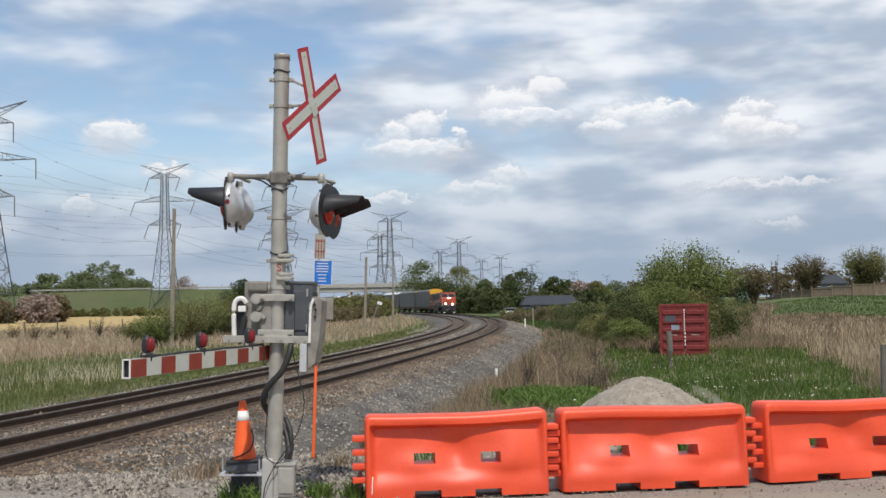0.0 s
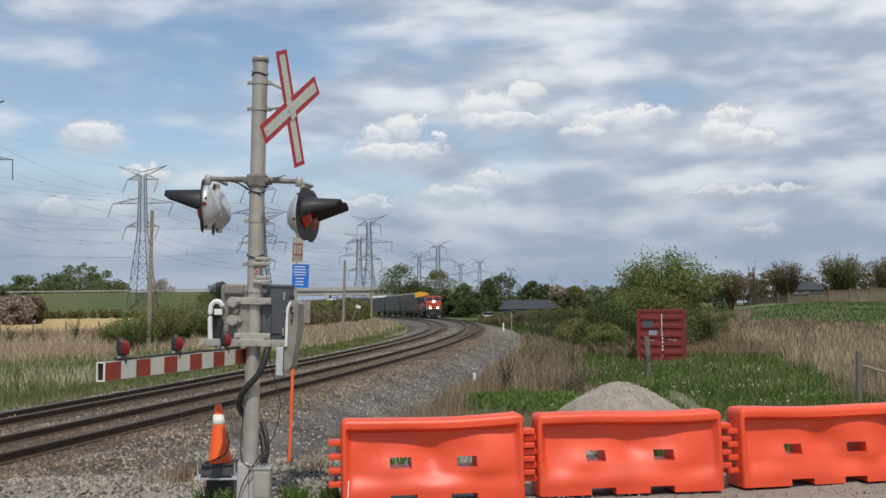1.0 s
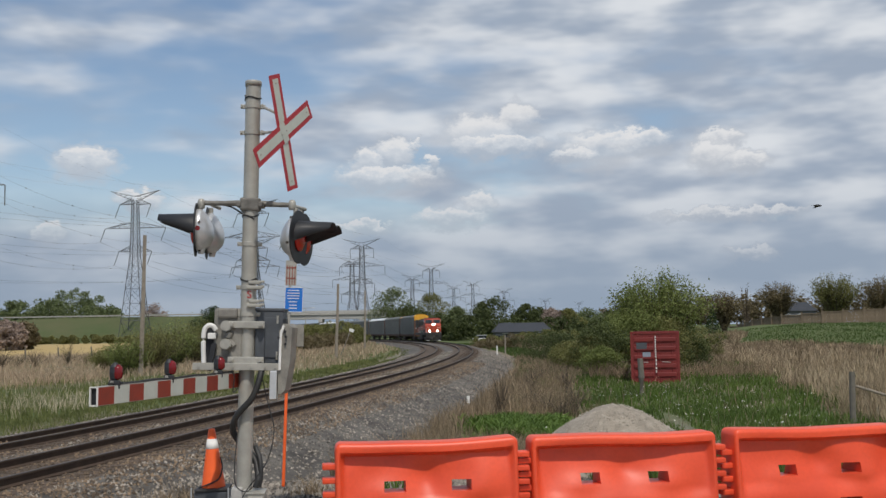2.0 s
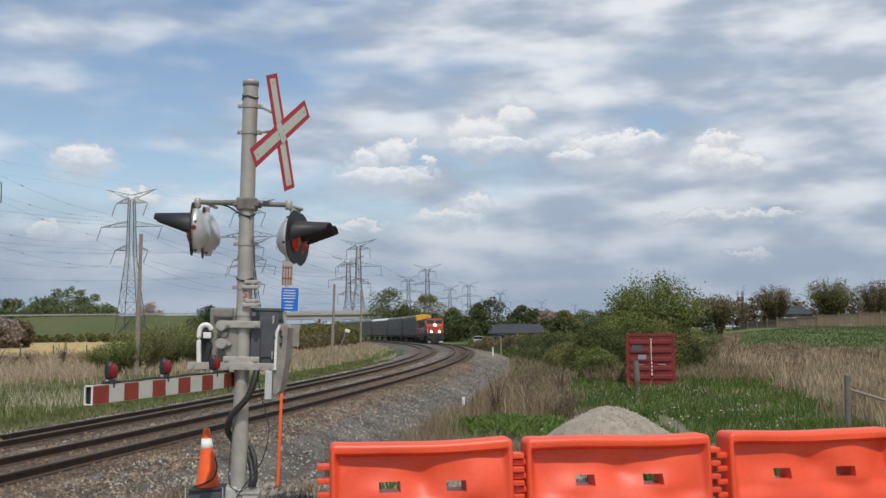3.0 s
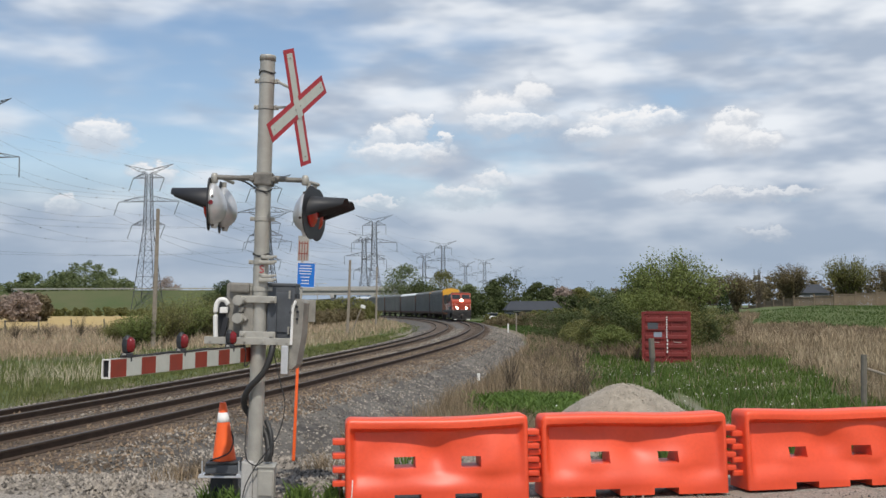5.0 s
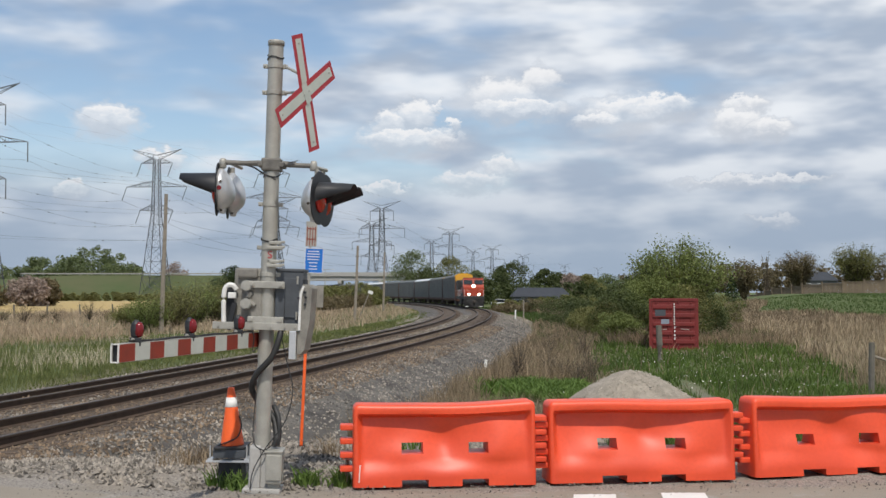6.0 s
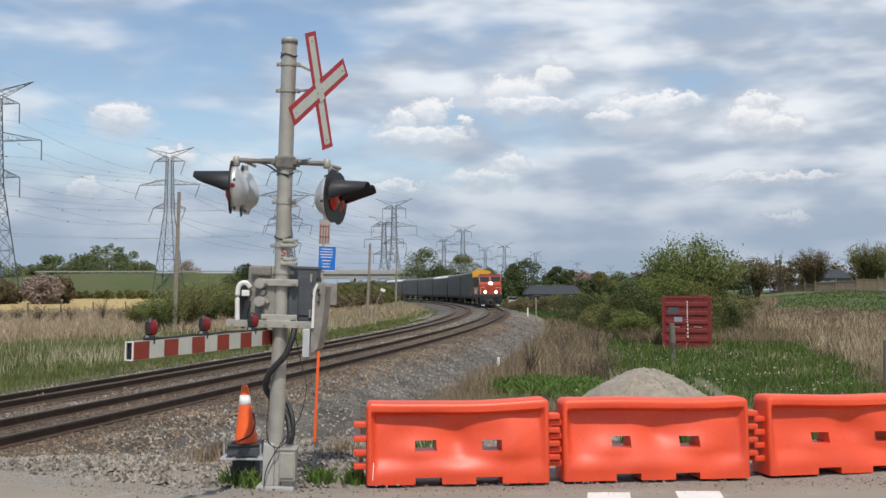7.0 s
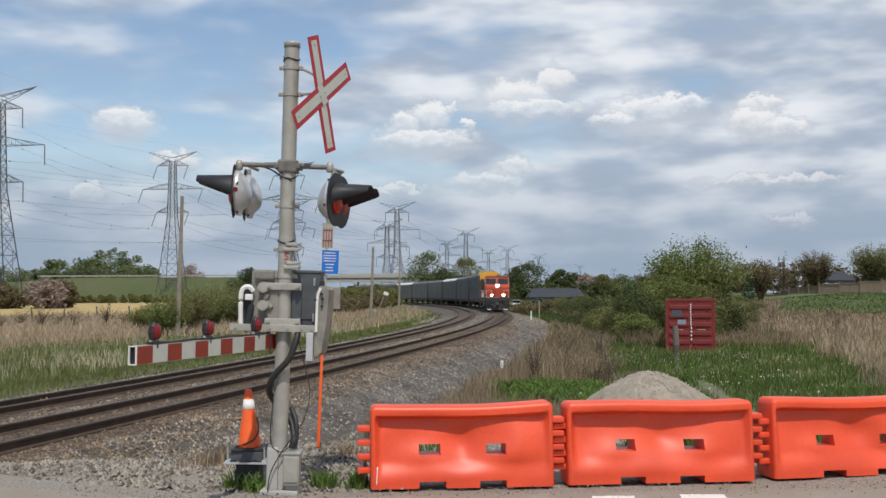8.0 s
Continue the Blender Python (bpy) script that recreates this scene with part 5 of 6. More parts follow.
    vs = [(.34, 2.00), (.37, 2.06), (.42, 2.06), (.46, 2.02), (.445, 1.70), (.40, 1.40), (.36, 1.36), (.33, 1.36), (.33, 1.62)]
    f1 = [bm.verts.new((x, -.13, z)) for x, z in vs]
    f2 = [bm.verts.new((x + .04, .03, z)) for x, z in vs]
    bm.faces.new(f1)
    bm.faces.new(f2[::-1])
    for i in range(len(vs)):
        bm.faces.new((f1[i], f2[i], f2[(i + 1) % len(vs)], f1[(i + 1) % len(vs)])[::-1])
    part("arm_plate", bm, GREYBOX, root, "grey steel arm bracket plate")
    part("plate_edge", tube(bmesh.new(), smooth_curve([(.345, -.145, 1.60), (.347, -.145, 1.8), (.352, -.145, 1.95), (.38, -.145, 2.04)], 10), .014, 6), WHITEPAINT, root, "white edge of the bracket")
    part("plate_foot", box(bmesh.new(), .07, .12, .28, .285, -.10, 1.45, bevel=.006), ALU, root, "bare metal foot of the bracket")
    bm = bmesh.new()
    for x, z in ((.39, 1.98), (.40, 1.93), (.395, 1.86), (.33, 1.92)):
        rod(bm, (x, -.13, z), (x, -.155, z), .014, seg=6)
    tagged(part("bracket_bolts", bm, BLACK, root), kind="stuff")
    part("tail_plate", box(bmesh.new(), .12, .02, .22, .50, .04, 1.94, bevel=.004), GREYBOX, root)
    gate_arm(root)
    # hoses and wires
    hose = [(.16, -.06, 1.66), (.15, -.13, 1.52), (.08, -.15, 1.32), (-.06, -.12, 1.16), (-.12, -.05, 1.02), (-.09, .05, .90), (.0, .12, .80), (.10, .06, .68), (.14, -.02, .52), (.12, -.03, .43)]
    part("conduit", tube(bmesh.new(), smooth_curve(hose, 48), .032, 10), RUBBER, root, "thick black flexible conduit wrapped round the mast", smooth=True)
    part("conduit", tube(bmesh.new(), smooth_curve([(.09, .10, .82), (.15, .02, .70), (.165, -.01, .55), (.15, -.02, .43)], 20), .026, 8), RUBBER, root, smooth=True)
    for pts in ([(.17, -.08, 1.5), (.25, -.10, 1.2), (.30, -.12, 1.0), (.24, -.14, .7), (.05, -.16, .42), (-.06, -.18, .2), (-.08, -.20, .02)], [(-.07, -.09, .95), (-.085, -.10, .6), (-.06, -.11, .45), (.03, -.12, .40), (.10, -.1, .44)], [(-.14, -.13, 1.6), (-.10, -.15, 1.52), (-.11, -.14, 1.38), (-.06, -.13, 1.42)]):
        part("wire", tube(bmesh.new(), smooth_curve(pts, 24), .006, 5), RUBBER, root, "thin loose black wire")
    # base
    bm = bmesh.new()
    box(bm, .12, .24, .44, -.055, 0, .22, bevel=.03)
    box(bm, .09, .22, .42, .03, .02, .21, bevel=.03)
    part("mast_foot", bm, CONCRETE, root, "cast mast foot")
    bm = bmesh.new()
    box(bm, .165, .17, .32, .135, -.06, .23, bevel=.012)
    box(bm, .18, .19, .02, .135, -.06, .395, bevel=.006, rot=(6, 0, 0))
    box(bm, .14, .02, .25, .135, -.15, .23, bevel=.008)
    box(bm, .12, .10, .08, .135, -.05, .04, bevel=.01)
    part("junction_box", bm, GALV, root, "grey junction box")
    part("foundation", box(bmesh.new(), .38, .36, .06, .02, .02, -.01, bevel=.02), CONCRETE, root, "low concrete footing")
    # the letter plate
    bm = box(bmesh.new(), .06, .004, .11, .02, -.082, 2.345)
    plate = part("letter_plate", bm, GALV, root)
    cu = bpy.data.curves.new("letter", "FONT")
    cu.body, cu.size, cu.align_x, cu.align_y, cu.extrude = "S", .11, "CENTER", "CENTER", .001
    cu.materials.append(REDSHEET)
    tx = new("letter", cu)
    tx.parent = plate
    tx.matrix_local = pose(.02, -.0865, 2.345, 90, 0, 0)
    for z, w in ((2.47, .12), (2.42, .16), (2.28, .10), (2.24, .15)):
        bm = bmesh.new()
        box(bm, w, .05, .035, .07, -.085, z, bevel=.008)
        rod(bm, (.07, -.10, z), (.17, -.10, z + .01), .012, seg=6)
        part("cable_clip", bm, GALV, root, "steel cable clip")


def build_sign_post():
    x, y = -1.70, 15.2
    z = float(land(x, y))
    root = thing("marker_post", pose(x, y, z + .03, 0, 2.3, 0), "slim marker post with a blue notice and an orange lower sleeve", "sign post")
    part("post", box(bmesh.new(), .035, .035, 2.1, 0, .03, 2.2, bevel=.006), GALV, root, "thin grey steel post")
    part("sleeve", lathe(bmesh.new(), [(.021, 0), (.022, .02), (.020, 1.5), (.015, 1.52)], None, 12), CONE, root, "fluorescent orange sleeve", smooth=True)
    sign = part("notice", box(bmesh.new(), .245, .006, .335, .06, .005, 2.50, bevel=.002), BLUE, root, "small blue notice with white lines")
    edge = bmesh.new()
    for sx, sz, px, pz in ((.245, .006, 0, .164), (.245, .006, 0, -.164), (.006, .32, -.119, 0), (.006, .32, .119, 0)):
        box(edge, sx, .003, sz, .06 + px, -.001, 2.50 + pz)
    part("border", edge, WHITEPAINT, sign)
    bm = bmesh.new()
    for z2, w in ((.125, .15), (.088, .17), (.052, .17), (.016, .16), (-.03, .12), (-.075, .10), (-.115, .11)):
        box(bm, w, .003, .011, .05, -.001, 2.50 + z2)
    part("writing_bars", bm, WHITEPAINT, sign, "unreadable white lines")
    pl = part("upper_plate", box(bmesh.new(), .15, .006, .34, .01, .01, 2.86, bevel=.002), GALV, root, "grey plate with faded red stripes")
    bm = bmesh.new()
    for i in range(4):
        box(bm, .010, .003, .26, -.045 + i * .036, .005, 2.83)
    box(bm, .13, .003, .012, .01, .0045, 2.93)
    box(bm, .13, .003, .012, .01, .0045, 2.79)
    part("stripes", bm, ARMRED, pl)


def build_cone():
    x, y = -2.02, 11.72
    root = thing("battery_stand", pose(x, y, 0, 0, 0, -4), "low metal stand with black blocks beside the mast", "stand")
    bm = bmesh.new()
    box(bm, .46, .05, .018, 0, -.16, .24, bevel=.003)
    box(bm, .46, .05, .018, 0, .16, .24, bevel=.003)
    for sx in (-1, 1):
        box(bm, .05, .36, .018, sx * .19, 0, .258, bevel=.003)
        rod(bm, (sx * .19, -.16, .25), (sx * .19, -.16, .40), .008, seg=6)
    part("frame", bm, ALU, root, "bare metal frame")
    part("base_block", box(bmesh.new(), .24, .24, .23, 0, 0, .115, bevel=.02), BLACK, root, "black plastic block")
    part("top_block", box(bmesh.new(), .34, .30, .09, 0, 0, .315, bevel=.015), DARKBOX, root, "dark grey lid")
    cone = thing("traffic_cone", pose(x, y, .362, 1.5, -1.5, 0), "orange traffic cone with one white band on a stand", "traffic cone")
    part("base", box(bmesh.new(), .33, .33, .03, 0, 0, .015, bevel=.01), RUBBER, cone, "black rubber base")
    part("body", lathe(bmesh.new(), [(.122, .03), (.120, .04), (.036, .60), (.030, .62), (.024, .622)], None, 32), CONE, cone, smooth=True)
    part("band", lathe(bmesh.new(), [(.0640, .422), (.0650, .423), (.0505, .522), (.0495, .521)], None, 32), WHITEPAINT, cone, "white reflective band", smooth=True)
    part("strap", tube(bmesh.new(), smooth_curve([(.085, -.02, .33), (.105, -.05, .22), (.07, -.105, .12), (-.04, -.125, .07), (-.12, -.08, .04), (-.17, -.02, .0)], 24), .008, 5), RUBBER, cone, "black elastic strap")


# ---- site things ----
def build_litter():
    ob = part("pipe_stub", rod(rod(bmesh.new(), (-.06, 0, 0), (.06, .01, .0), .045, seg=16), (-.066, 0, 0), (-.06, 0, 0), .036, seg=16), WHITEPAINT)
    ob.matrix_world = pose(-.83, 11.62, .29, 0, 0, 20)
    tagged(ob, "short white plastic pipe end resting in the weeds", "pipe")
    prop = part("pipe_prop", rod(bmesh.new(), (0, 0, -.02), (.01, 0, .25), .02, seg=8), WOODPOLE)
    prop.matrix_world = pose(-.83, 11.62, 0)
    tagged(prop, "thin stake holding up a pipe end", "stake")
    rng = np.random.default_rng(44)
    n = 900
    x = rng.uniform(-4, 6, n)
    y = road_edge(x) + rng.uniform(-.35, .45, n)
    c = np.column_stack([x, y, np.full(n, .012)])
    tagged(stones("road_grit", c, rng.uniform(.004, .016, n), STONEM, 12), "grit and small stones along the road's edge", "gravel", kind="stuff")


def build_mound():
    n, k = 40, 26
    bm = bmesh.new()
    rings = []
    for j in range(k):
        f = j / (k - 1)
        ring = []
        for i in range(n):
            a = 2 * math.pi * i / n
            r = 1.7 * f * (1 + .10 * math.sin(a * 2 + .6) + .05 * math.sin(a * 5))
            x, y = r * math.cos(a) * 1.02, r * math.sin(a) * .85
            h = 1.15 * (1 - f ** 1.6) ** 1.15
            h += (.05 * noise.noise((x * 2.1, y * 2.1, 1)) + .022 * noise.noise((x * 9, y * 9, 4))) * (1 - f * .6)
            ring.append(bm.verts.new((x, y, h - .06)))
        rings.append(ring)
    for a, b in zip(rings, rings[1:]):
        for i in range(n):
            bm.faces.new((a[i], b[i], b[(i + 1) % n], a[(i + 1) % n]))
    bmesh.ops.remove_doubles(bm, verts=bm.verts, dist=.002)
    x, y = 3.13, 17.2
    ob = part("mound", bm, GRAVELMOUND, None, smooth=True)
    ob.location = (x, y, float(land(x, y)))
    tagged(ob, "heap of pale crushed stone dumped behind the barriers", "gravel heap")
    rng = np.random.default_rng(31)
    m = 2600
    a, f = rng.uniform(0, 6.28, m), rng.uniform(0, 1, m) ** .55
    r = 1.7 * f * (1 + .10 * np.sin(a * 2 + .6) + .05 * np.sin(a * 5))
    xx, yy = r * np.cos(a) * 1.02, r * np.sin(a) * .85
    h = 1.15 * (1 - f ** 1.6) ** 1.15 - .05 + float(land(x, y))
    tagged(stones("heap_stone", np.column_stack([x + xx, y + yy, h]), rng.uniform(.006, .017, m), island("pale_stone", (.42, .375, .31), (.27, .24, .195)), 9), "loose stones over the gravel heap", "gravel", kind="stuff")


def build_container():
    x0, x1, y0, h, dep = 11.19, 13.63, 56.5, 2.59, 6.06
    z = -.86
    w = x1 - x0
    root = thing("shipping_container", pose((x0 + x1) / 2, y0, z, 0, 0, -13.0), "weathered red steel shipping container with closed doors", "shipping container")
    bm = bmesh.new()
    for x in (-w / 2 + .06, w / 2 - .06):
        for y in (.06, dep - .06):
            box(bm, .12, .12, h, x, y, h / 2)
    for y in (.05, dep - .05):
        box(bm, w - .24, .10, .14, 0, y, .07)
        box(bm, w - .24, .10, .12, 0, y, h - .06)
    for x in (-w / 2 + .05, w / 2 - .05):
        box(bm, .10, dep - .24, .14, x, dep / 2, .07)
        box(bm, .10, dep - .24, .08, x, dep / 2, h - .05)
    part("frame", bm, CONTAINER, root)
    for sx in (-1, 1):
        bm = bmesh.new()
        pts = []
        k = 22
        for i in range(k * 4 + 1):
            ph = i % 4
            pts.append((.12 + (dep - .24) * i / (k * 4), .0 if ph in (0, 1) else .036))
        lo = [bm.verts.new((sx * (w / 2 - .02 - d), y, .14)) for y, d in pts]
        hi = [bm.verts.new((sx * (w / 2 - .02 - d), y, h - .09)) for y, d in pts]
        for i in range(len(pts) - 1):
            bm.faces.new((lo[i], lo[i + 1], hi[i + 1], hi[i]))
        part("side_panel", bm, CONTAINER, root, "corrugated side")
    part("roof", box(bmesh.new(), w - .2, dep - .2, .03, 0, dep / 2, h - .03), CONTAINER, root)
    part("back_panel", box(bmesh.new(), w - .24, .04, h - .26, 0, dep - .06, h / 2), CONTAINER, root)
    for sx in (-1, 1):
        bm = bmesh.new()
        dw = (w - .26) / 2
        cx = sx * (dw / 2 + .005)
        box(bm, dw, .04, h - .28, cx, .05, h / 2)
        for i in range(5):
            box(bm, dw - .12, .10, .22, cx, .014, .42 + i * .44, bevel=.04)
        door = part("door", bm, CONTAINER, root, "ribbed container door")
        for dx in (-.28, .28):
            bm = rod(bmesh.new(), (cx + dx * dw, -.012, .1), (cx + dx * dw, -.012, h - .1), .019, seg=8)
            for zz in (.2, .9, 1.7, 2.4):
                box(bm, .09, .03, .06, cx + dx * dw, -.005, zz)
            part("lock_bar", bm, CONTAINER, door)
        part("lock_handle", box(bmesh.new(), .42, .02, .035, cx, -.03, 1.05, rot=(0, 4, 0)), GALV, door, "steel lock handle")
    bm = bmesh.new()
    for i in range(9):
        box(bm, .06, .004, .07, .03, -.034, h - .28 - i * .125)
    for i in range(4):
        box(bm, .06, .004, .11, .05, -.034, h - 1.45 - i * .19)
    part("marking_bars", bm, WHITEPAINT, root, "unreadable white code marks")
    part("sticker", box(bmesh.new(), .52, .006, .32, -.66, -.036, h - .72), DARKBOX, root, "dark rectangular panel")
    part("sticker", box(bmesh.new(), .40, .006, .24, -.42, -.036, h - 1.16), surf("pale_label", (.26, .30, .36), rough=.6), root, "pale blue-grey label")


def build_posts():
    for x, y, z0, z1, r, tilt in ((11.9, 30.0, None, .66, .085, 1.5), (9.3, 45.0, None, .70, .125, -1)):
        b = float(land(x, y)) - .05
        root = part("fence_post", tube(bmesh.new(), [(0, 0, 0), (.01, 0, .5 * (z1 - b)), (.02 * tilt, .01, z1 - b)], [r, r * .97, r * .9], 10), OLDWOOD)
        root.location = (x, y, b)
        tagged(root, "short weathered grey timber post", "post", group="old timber posts")
    bm = rod(bmesh.new(), (0, 0, 0), (1.35, .1, -.42), .035, seg=6)
    ob = part("fallen_rail", bm, WOODPOLE)
    ob.location = (12.0, 30.0, .28)
    tagged(ob, "broken timber rail leaning from a post", "rail")
    for x, y, h, w, lab in ((2.27, 44, .34, .12, "short white marker stub beside the ballast"), (9.35, 120, 1.2, .14, "white marker post beside the track"), (6.2, 150, .8, .12, "white marker post beside the track")):
        b = max(float(land(x, y)), -.95)
        ob = part("marker_stake", box(bmesh.new(), w, w * .5, h, 0, 0, h / 2, bevel=.02), WHITEPAINT)
        ob.location = (x, y, b)
        tagged(ob, lab, "marker")
    ob = part("signal_stub", box(bmesh.new(), .13, .13, 2.4, 0, 0, 1.2, bevel=.02), WOODPOLE)
    ob.location = (10.4, 122, float(land(10.4, 122)))
    tagged(ob, "brown timber post beside the track", "post")
    for (x, y, top, lean) in ((-17.8, 75, 8.75, 1.6), (-7.2, 110, 6.8, 2.2), (-6.6, 165, 8.2, 1.0)):
        b = float(land(x, y))
        root = thing("utility_pole", pose(x, y, b - .1, 0, lean, 0), "weathered timber utility pole without wires", "utility pole", group="old line poles")
        part("shaft", tube(bmesh.new(), [(0, 0, 0), (.02, 0, (top - b) * .5), (0, 0, top - b)], [.17, .15, .12], 10), WOODPOLE, root)
        part("step_bolts", rod(rod(bmesh.new(), (-.2, 0, (top - b) * .86), (.2, 0, (top - b) * .86), .02, seg=6), (0, -.2, (top - b) * .93), (0, .2, (top - b) * .93), .02, seg=6), STEELDARK, root)
    # old wire fence along the field's edge
    rng = random.Random(4)
    for k in range(7):
        x, y = at(-396 + k * 29, 118 + 4 * k), 118 + 4 * k
        b = float(land(x, y))
        ob = part("field_post", tube(bmesh.new(), [(0, 0, 0), (rng.uniform(-.12, .12), 0, 1.5)], [.09, .08], 7), OLDWOOD)
        ob.location = (x, y, b)
        tagged(ob, "weathered fence post at the field's edge", "post", group="field fence posts")
    # mile board leaning over the reeds
    x, y = -7.0, 112
    b = float(land(x, y))
    root = thing("mile_board", pose(x, y, b, 0, 22, 0), "small white board on a leaning pole beside the track", "sign")
    part("pole", rod(bmesh.new(), (0, 0, 0), (0, 0, 3.2), .05, seg=8), WOODPOLE, root)
    part("board", box(bmesh.new(), .5, .04, .3, .1, -.06, 3.1, bevel=.006), WHITEPAINT, root)


def build_fence():
    pts = [(at(266, 172), 172, .1), (at(288, 166), 166, .35), (at(308, 160), 160, 1.3), (at(335, 154), 154, 1.75), (at(372, 150), 150, 2.15), (at(450, 146), 146, 2.6)]
    root = thing("board_fence", Matrix(), "stepped cedar board fence along the top of the bank", "fence")
    boards = {}
    k = 0
    for seg, ((xa, ya, za), (xb, yb, zb)) in enumerate(zip(pts, pts[1:])):
        L = math.hypot(xb - xa, yb - ya)
        n = max(1, round(L / 2.4))
        for i in range(n):
            f0, f1 = i / n, (i + 1) / n
            x0, y0, x1, y1 = xa + (xb - xa) * f0, ya + (yb - ya) * f0, xa + (xb - xa) * f1, ya + (yb - ya) * f1
            zz = za + (zb - za) * f0 - .45
            yaw = math.degrees(math.atan2(y1 - y0, x1 - x0))
            l = math.hypot(x1 - x0, y1 - y0)
            mt = GREYBOX if seg == 0 else FENCEWOOD
            part("post", box(bmesh.new(), .17, .17, 2.2, 0, -.05, 1.1), mt, root).matrix_local = pose(x0, y0, zz, 0, 0, yaw)
            part("rail", box(bmesh.new(), l, .07, .12, l / 2, -.05, 1.90), mt, root).matrix_local = pose(x0, y0, zz, 0, 0, yaw)
            nb = 15
            bw = (l - .13) / nb
            key = (seg == 0, round(bw, 3))
            if key not in boards:
                me = bpy.data.meshes.new("board")
                bm = box(bmesh.new(), bw * .86, .025, 1.85, 0, 0, .925)
                bm.to_mesh(me)
                bm.free()
                me.materials.append(mt)
                boards[key] = me
            for j in range(nb):
                o = new("board", boards[key])
                o.parent = root
                o.matrix_local = pose(x0, y0, zz, 0, 0, yaw) @ pose(.065 + bw * (j + .5), 0, .04)


def pylon(x, y, extra, swing, label, yaw):
    """A lattice tower with three pairs of arms and a pair of earth-wire horns; extra: longer legs, swing: how far its insulators hang to one side."""
    root = thing("power_pylon", pose(x, y, float(land(x, y)) - .3, 0, 0, yaw), label, "pylon", group="lattice power pylons")
    knee, top = 23.0 + extra, 42.0 + extra
    w = lambda z: 4.3 - 2.95 * z / knee if z < knee else 1.35 - .45 * (z - knee) / (top - knee)
    levels = [knee * f for f in (0, .25, .45, .62, .76, .89, 1)] + [knee + 19 * f for f in (.11, .22, .33, .44, .55, .66, .77, .88, 1)]
    bm = bmesh.new()
    for sx in (-1, 1):
        for sy in (-1, 1):
            for a, b in zip(levels, levels[1:]):
                rod(bm, (sx * w(a), sy * w(a), a), (sx * w(b), sy * w(b), b), .13, seg=4, cap=False)
    for a, b in zip(levels, levels[1:]):
        for ax in (0, 1):
            for s in (-1, 1):
                for d in (-1, 1):
                    p = [d * w(a), s * w(a)][::1 if ax == 0 else -1]
                    q = [-d * w(b), s * w(b)][::1 if ax == 0 else -1]
                    rod(bm, (*p, a), (*q, b), .065, seg=3, cap=False)
                p = [-w(b), s * w(b)][::1 if ax == 0 else -1]
                q = [w(b), s * w(b)][::1 if ax == 0 else -1]
                rod(bm, (*p, b), (*q, b), .06, seg=3, cap=False)
    part("lattice_body", bm, PYLON, root)
    for zb, reach in ARMS:
        zb += extra
        for s in (-1, 1):
            bm = bmesh.new()
            tip = Vector((s * reach, 0, zb))
            for sy in (-1, 1):
                lo, hi = Vector((s * w(zb), sy * w(zb), zb)), Vector((s * w(zb + 2), sy * w(zb + 2), zb + 2.0))
                rod(bm, lo, tip, .09, seg=3, cap=False)
                rod(bm, hi, tip, .09, seg=3, cap=False)
                for f in (.25, .5, .75):
                    rod(bm, lo.lerp(tip, f), hi.lerp(tip, f), .05, seg=3, cap=False)
                    rod(bm, lo.lerp(tip, f), hi.lerp(tip, f - .25), .05, seg=3, cap=False)
            part("crossarm", bm, PYLON, root)
            part("insulator", rod(bmesh.new(), tip, tip + Vector((swing, 0, -4.4)), .13, seg=5), WIRE, root)
    for s in (-1, 1):
        bm = bmesh.new()
        tip = Vector((s * 8.7, 0, 45.4 + extra))
        for sy in (-1, 1):
            a, b = Vector((s * .9, sy * .9, top)), Vector((0, sy * .5, top + 1.4))
            rod(bm, a, tip, .085, seg=3, cap=False)
            rod(bm, b, tip, .085, seg=3, cap=False)
            for f in (.2, .4, .6, .8):
                rod(bm, a.lerp(tip, f), b.lerp(tip, f - .1), .05, seg=3, cap=False)
        part("earth_horn", bm, PYLON, root)
    return root


# height and reach of the arms; then bearing, depth, longer legs, swing of the insulators
ARMS = ((40.7, 5.5), (32.6, 10.7), (24.6, 5.8))
PYLONS = [(-399, 243, 2.9, 0), (-242.5, 382, 6.0, -1.6), (-138, 382, 2.3, -1.6), (-41.5, 520, .4, 0), (-50.5, 600, -2, 0), (20, 716, 0, 0), (3, 850, 0, 0),
          (57, 968, 0, 0), (40, 1040, 0, 0), (85, 1167, 0, 0), (122, 1560, 0, 0), (-136, 490, 0, -1.0), (152, 1900, 0, 0)]


def build_pylons():
    for b, d, extra, swing in PYLONS:
        pylon(at(b, d), d, extra, swing, "grey steel lattice power pylon with swung insulators" if swing else "grey steel lattice power pylon", -8)
    # wires between neighbouring pylons of the two lines
    for ch in ([(-100, 96), 0, 1, 11, 4, 6, 8, 10], [(-150, 150), 2, 3, 5, 7, 9, 12]):
        for i, j in zip(ch, ch[1:]):
            wires(i, j)


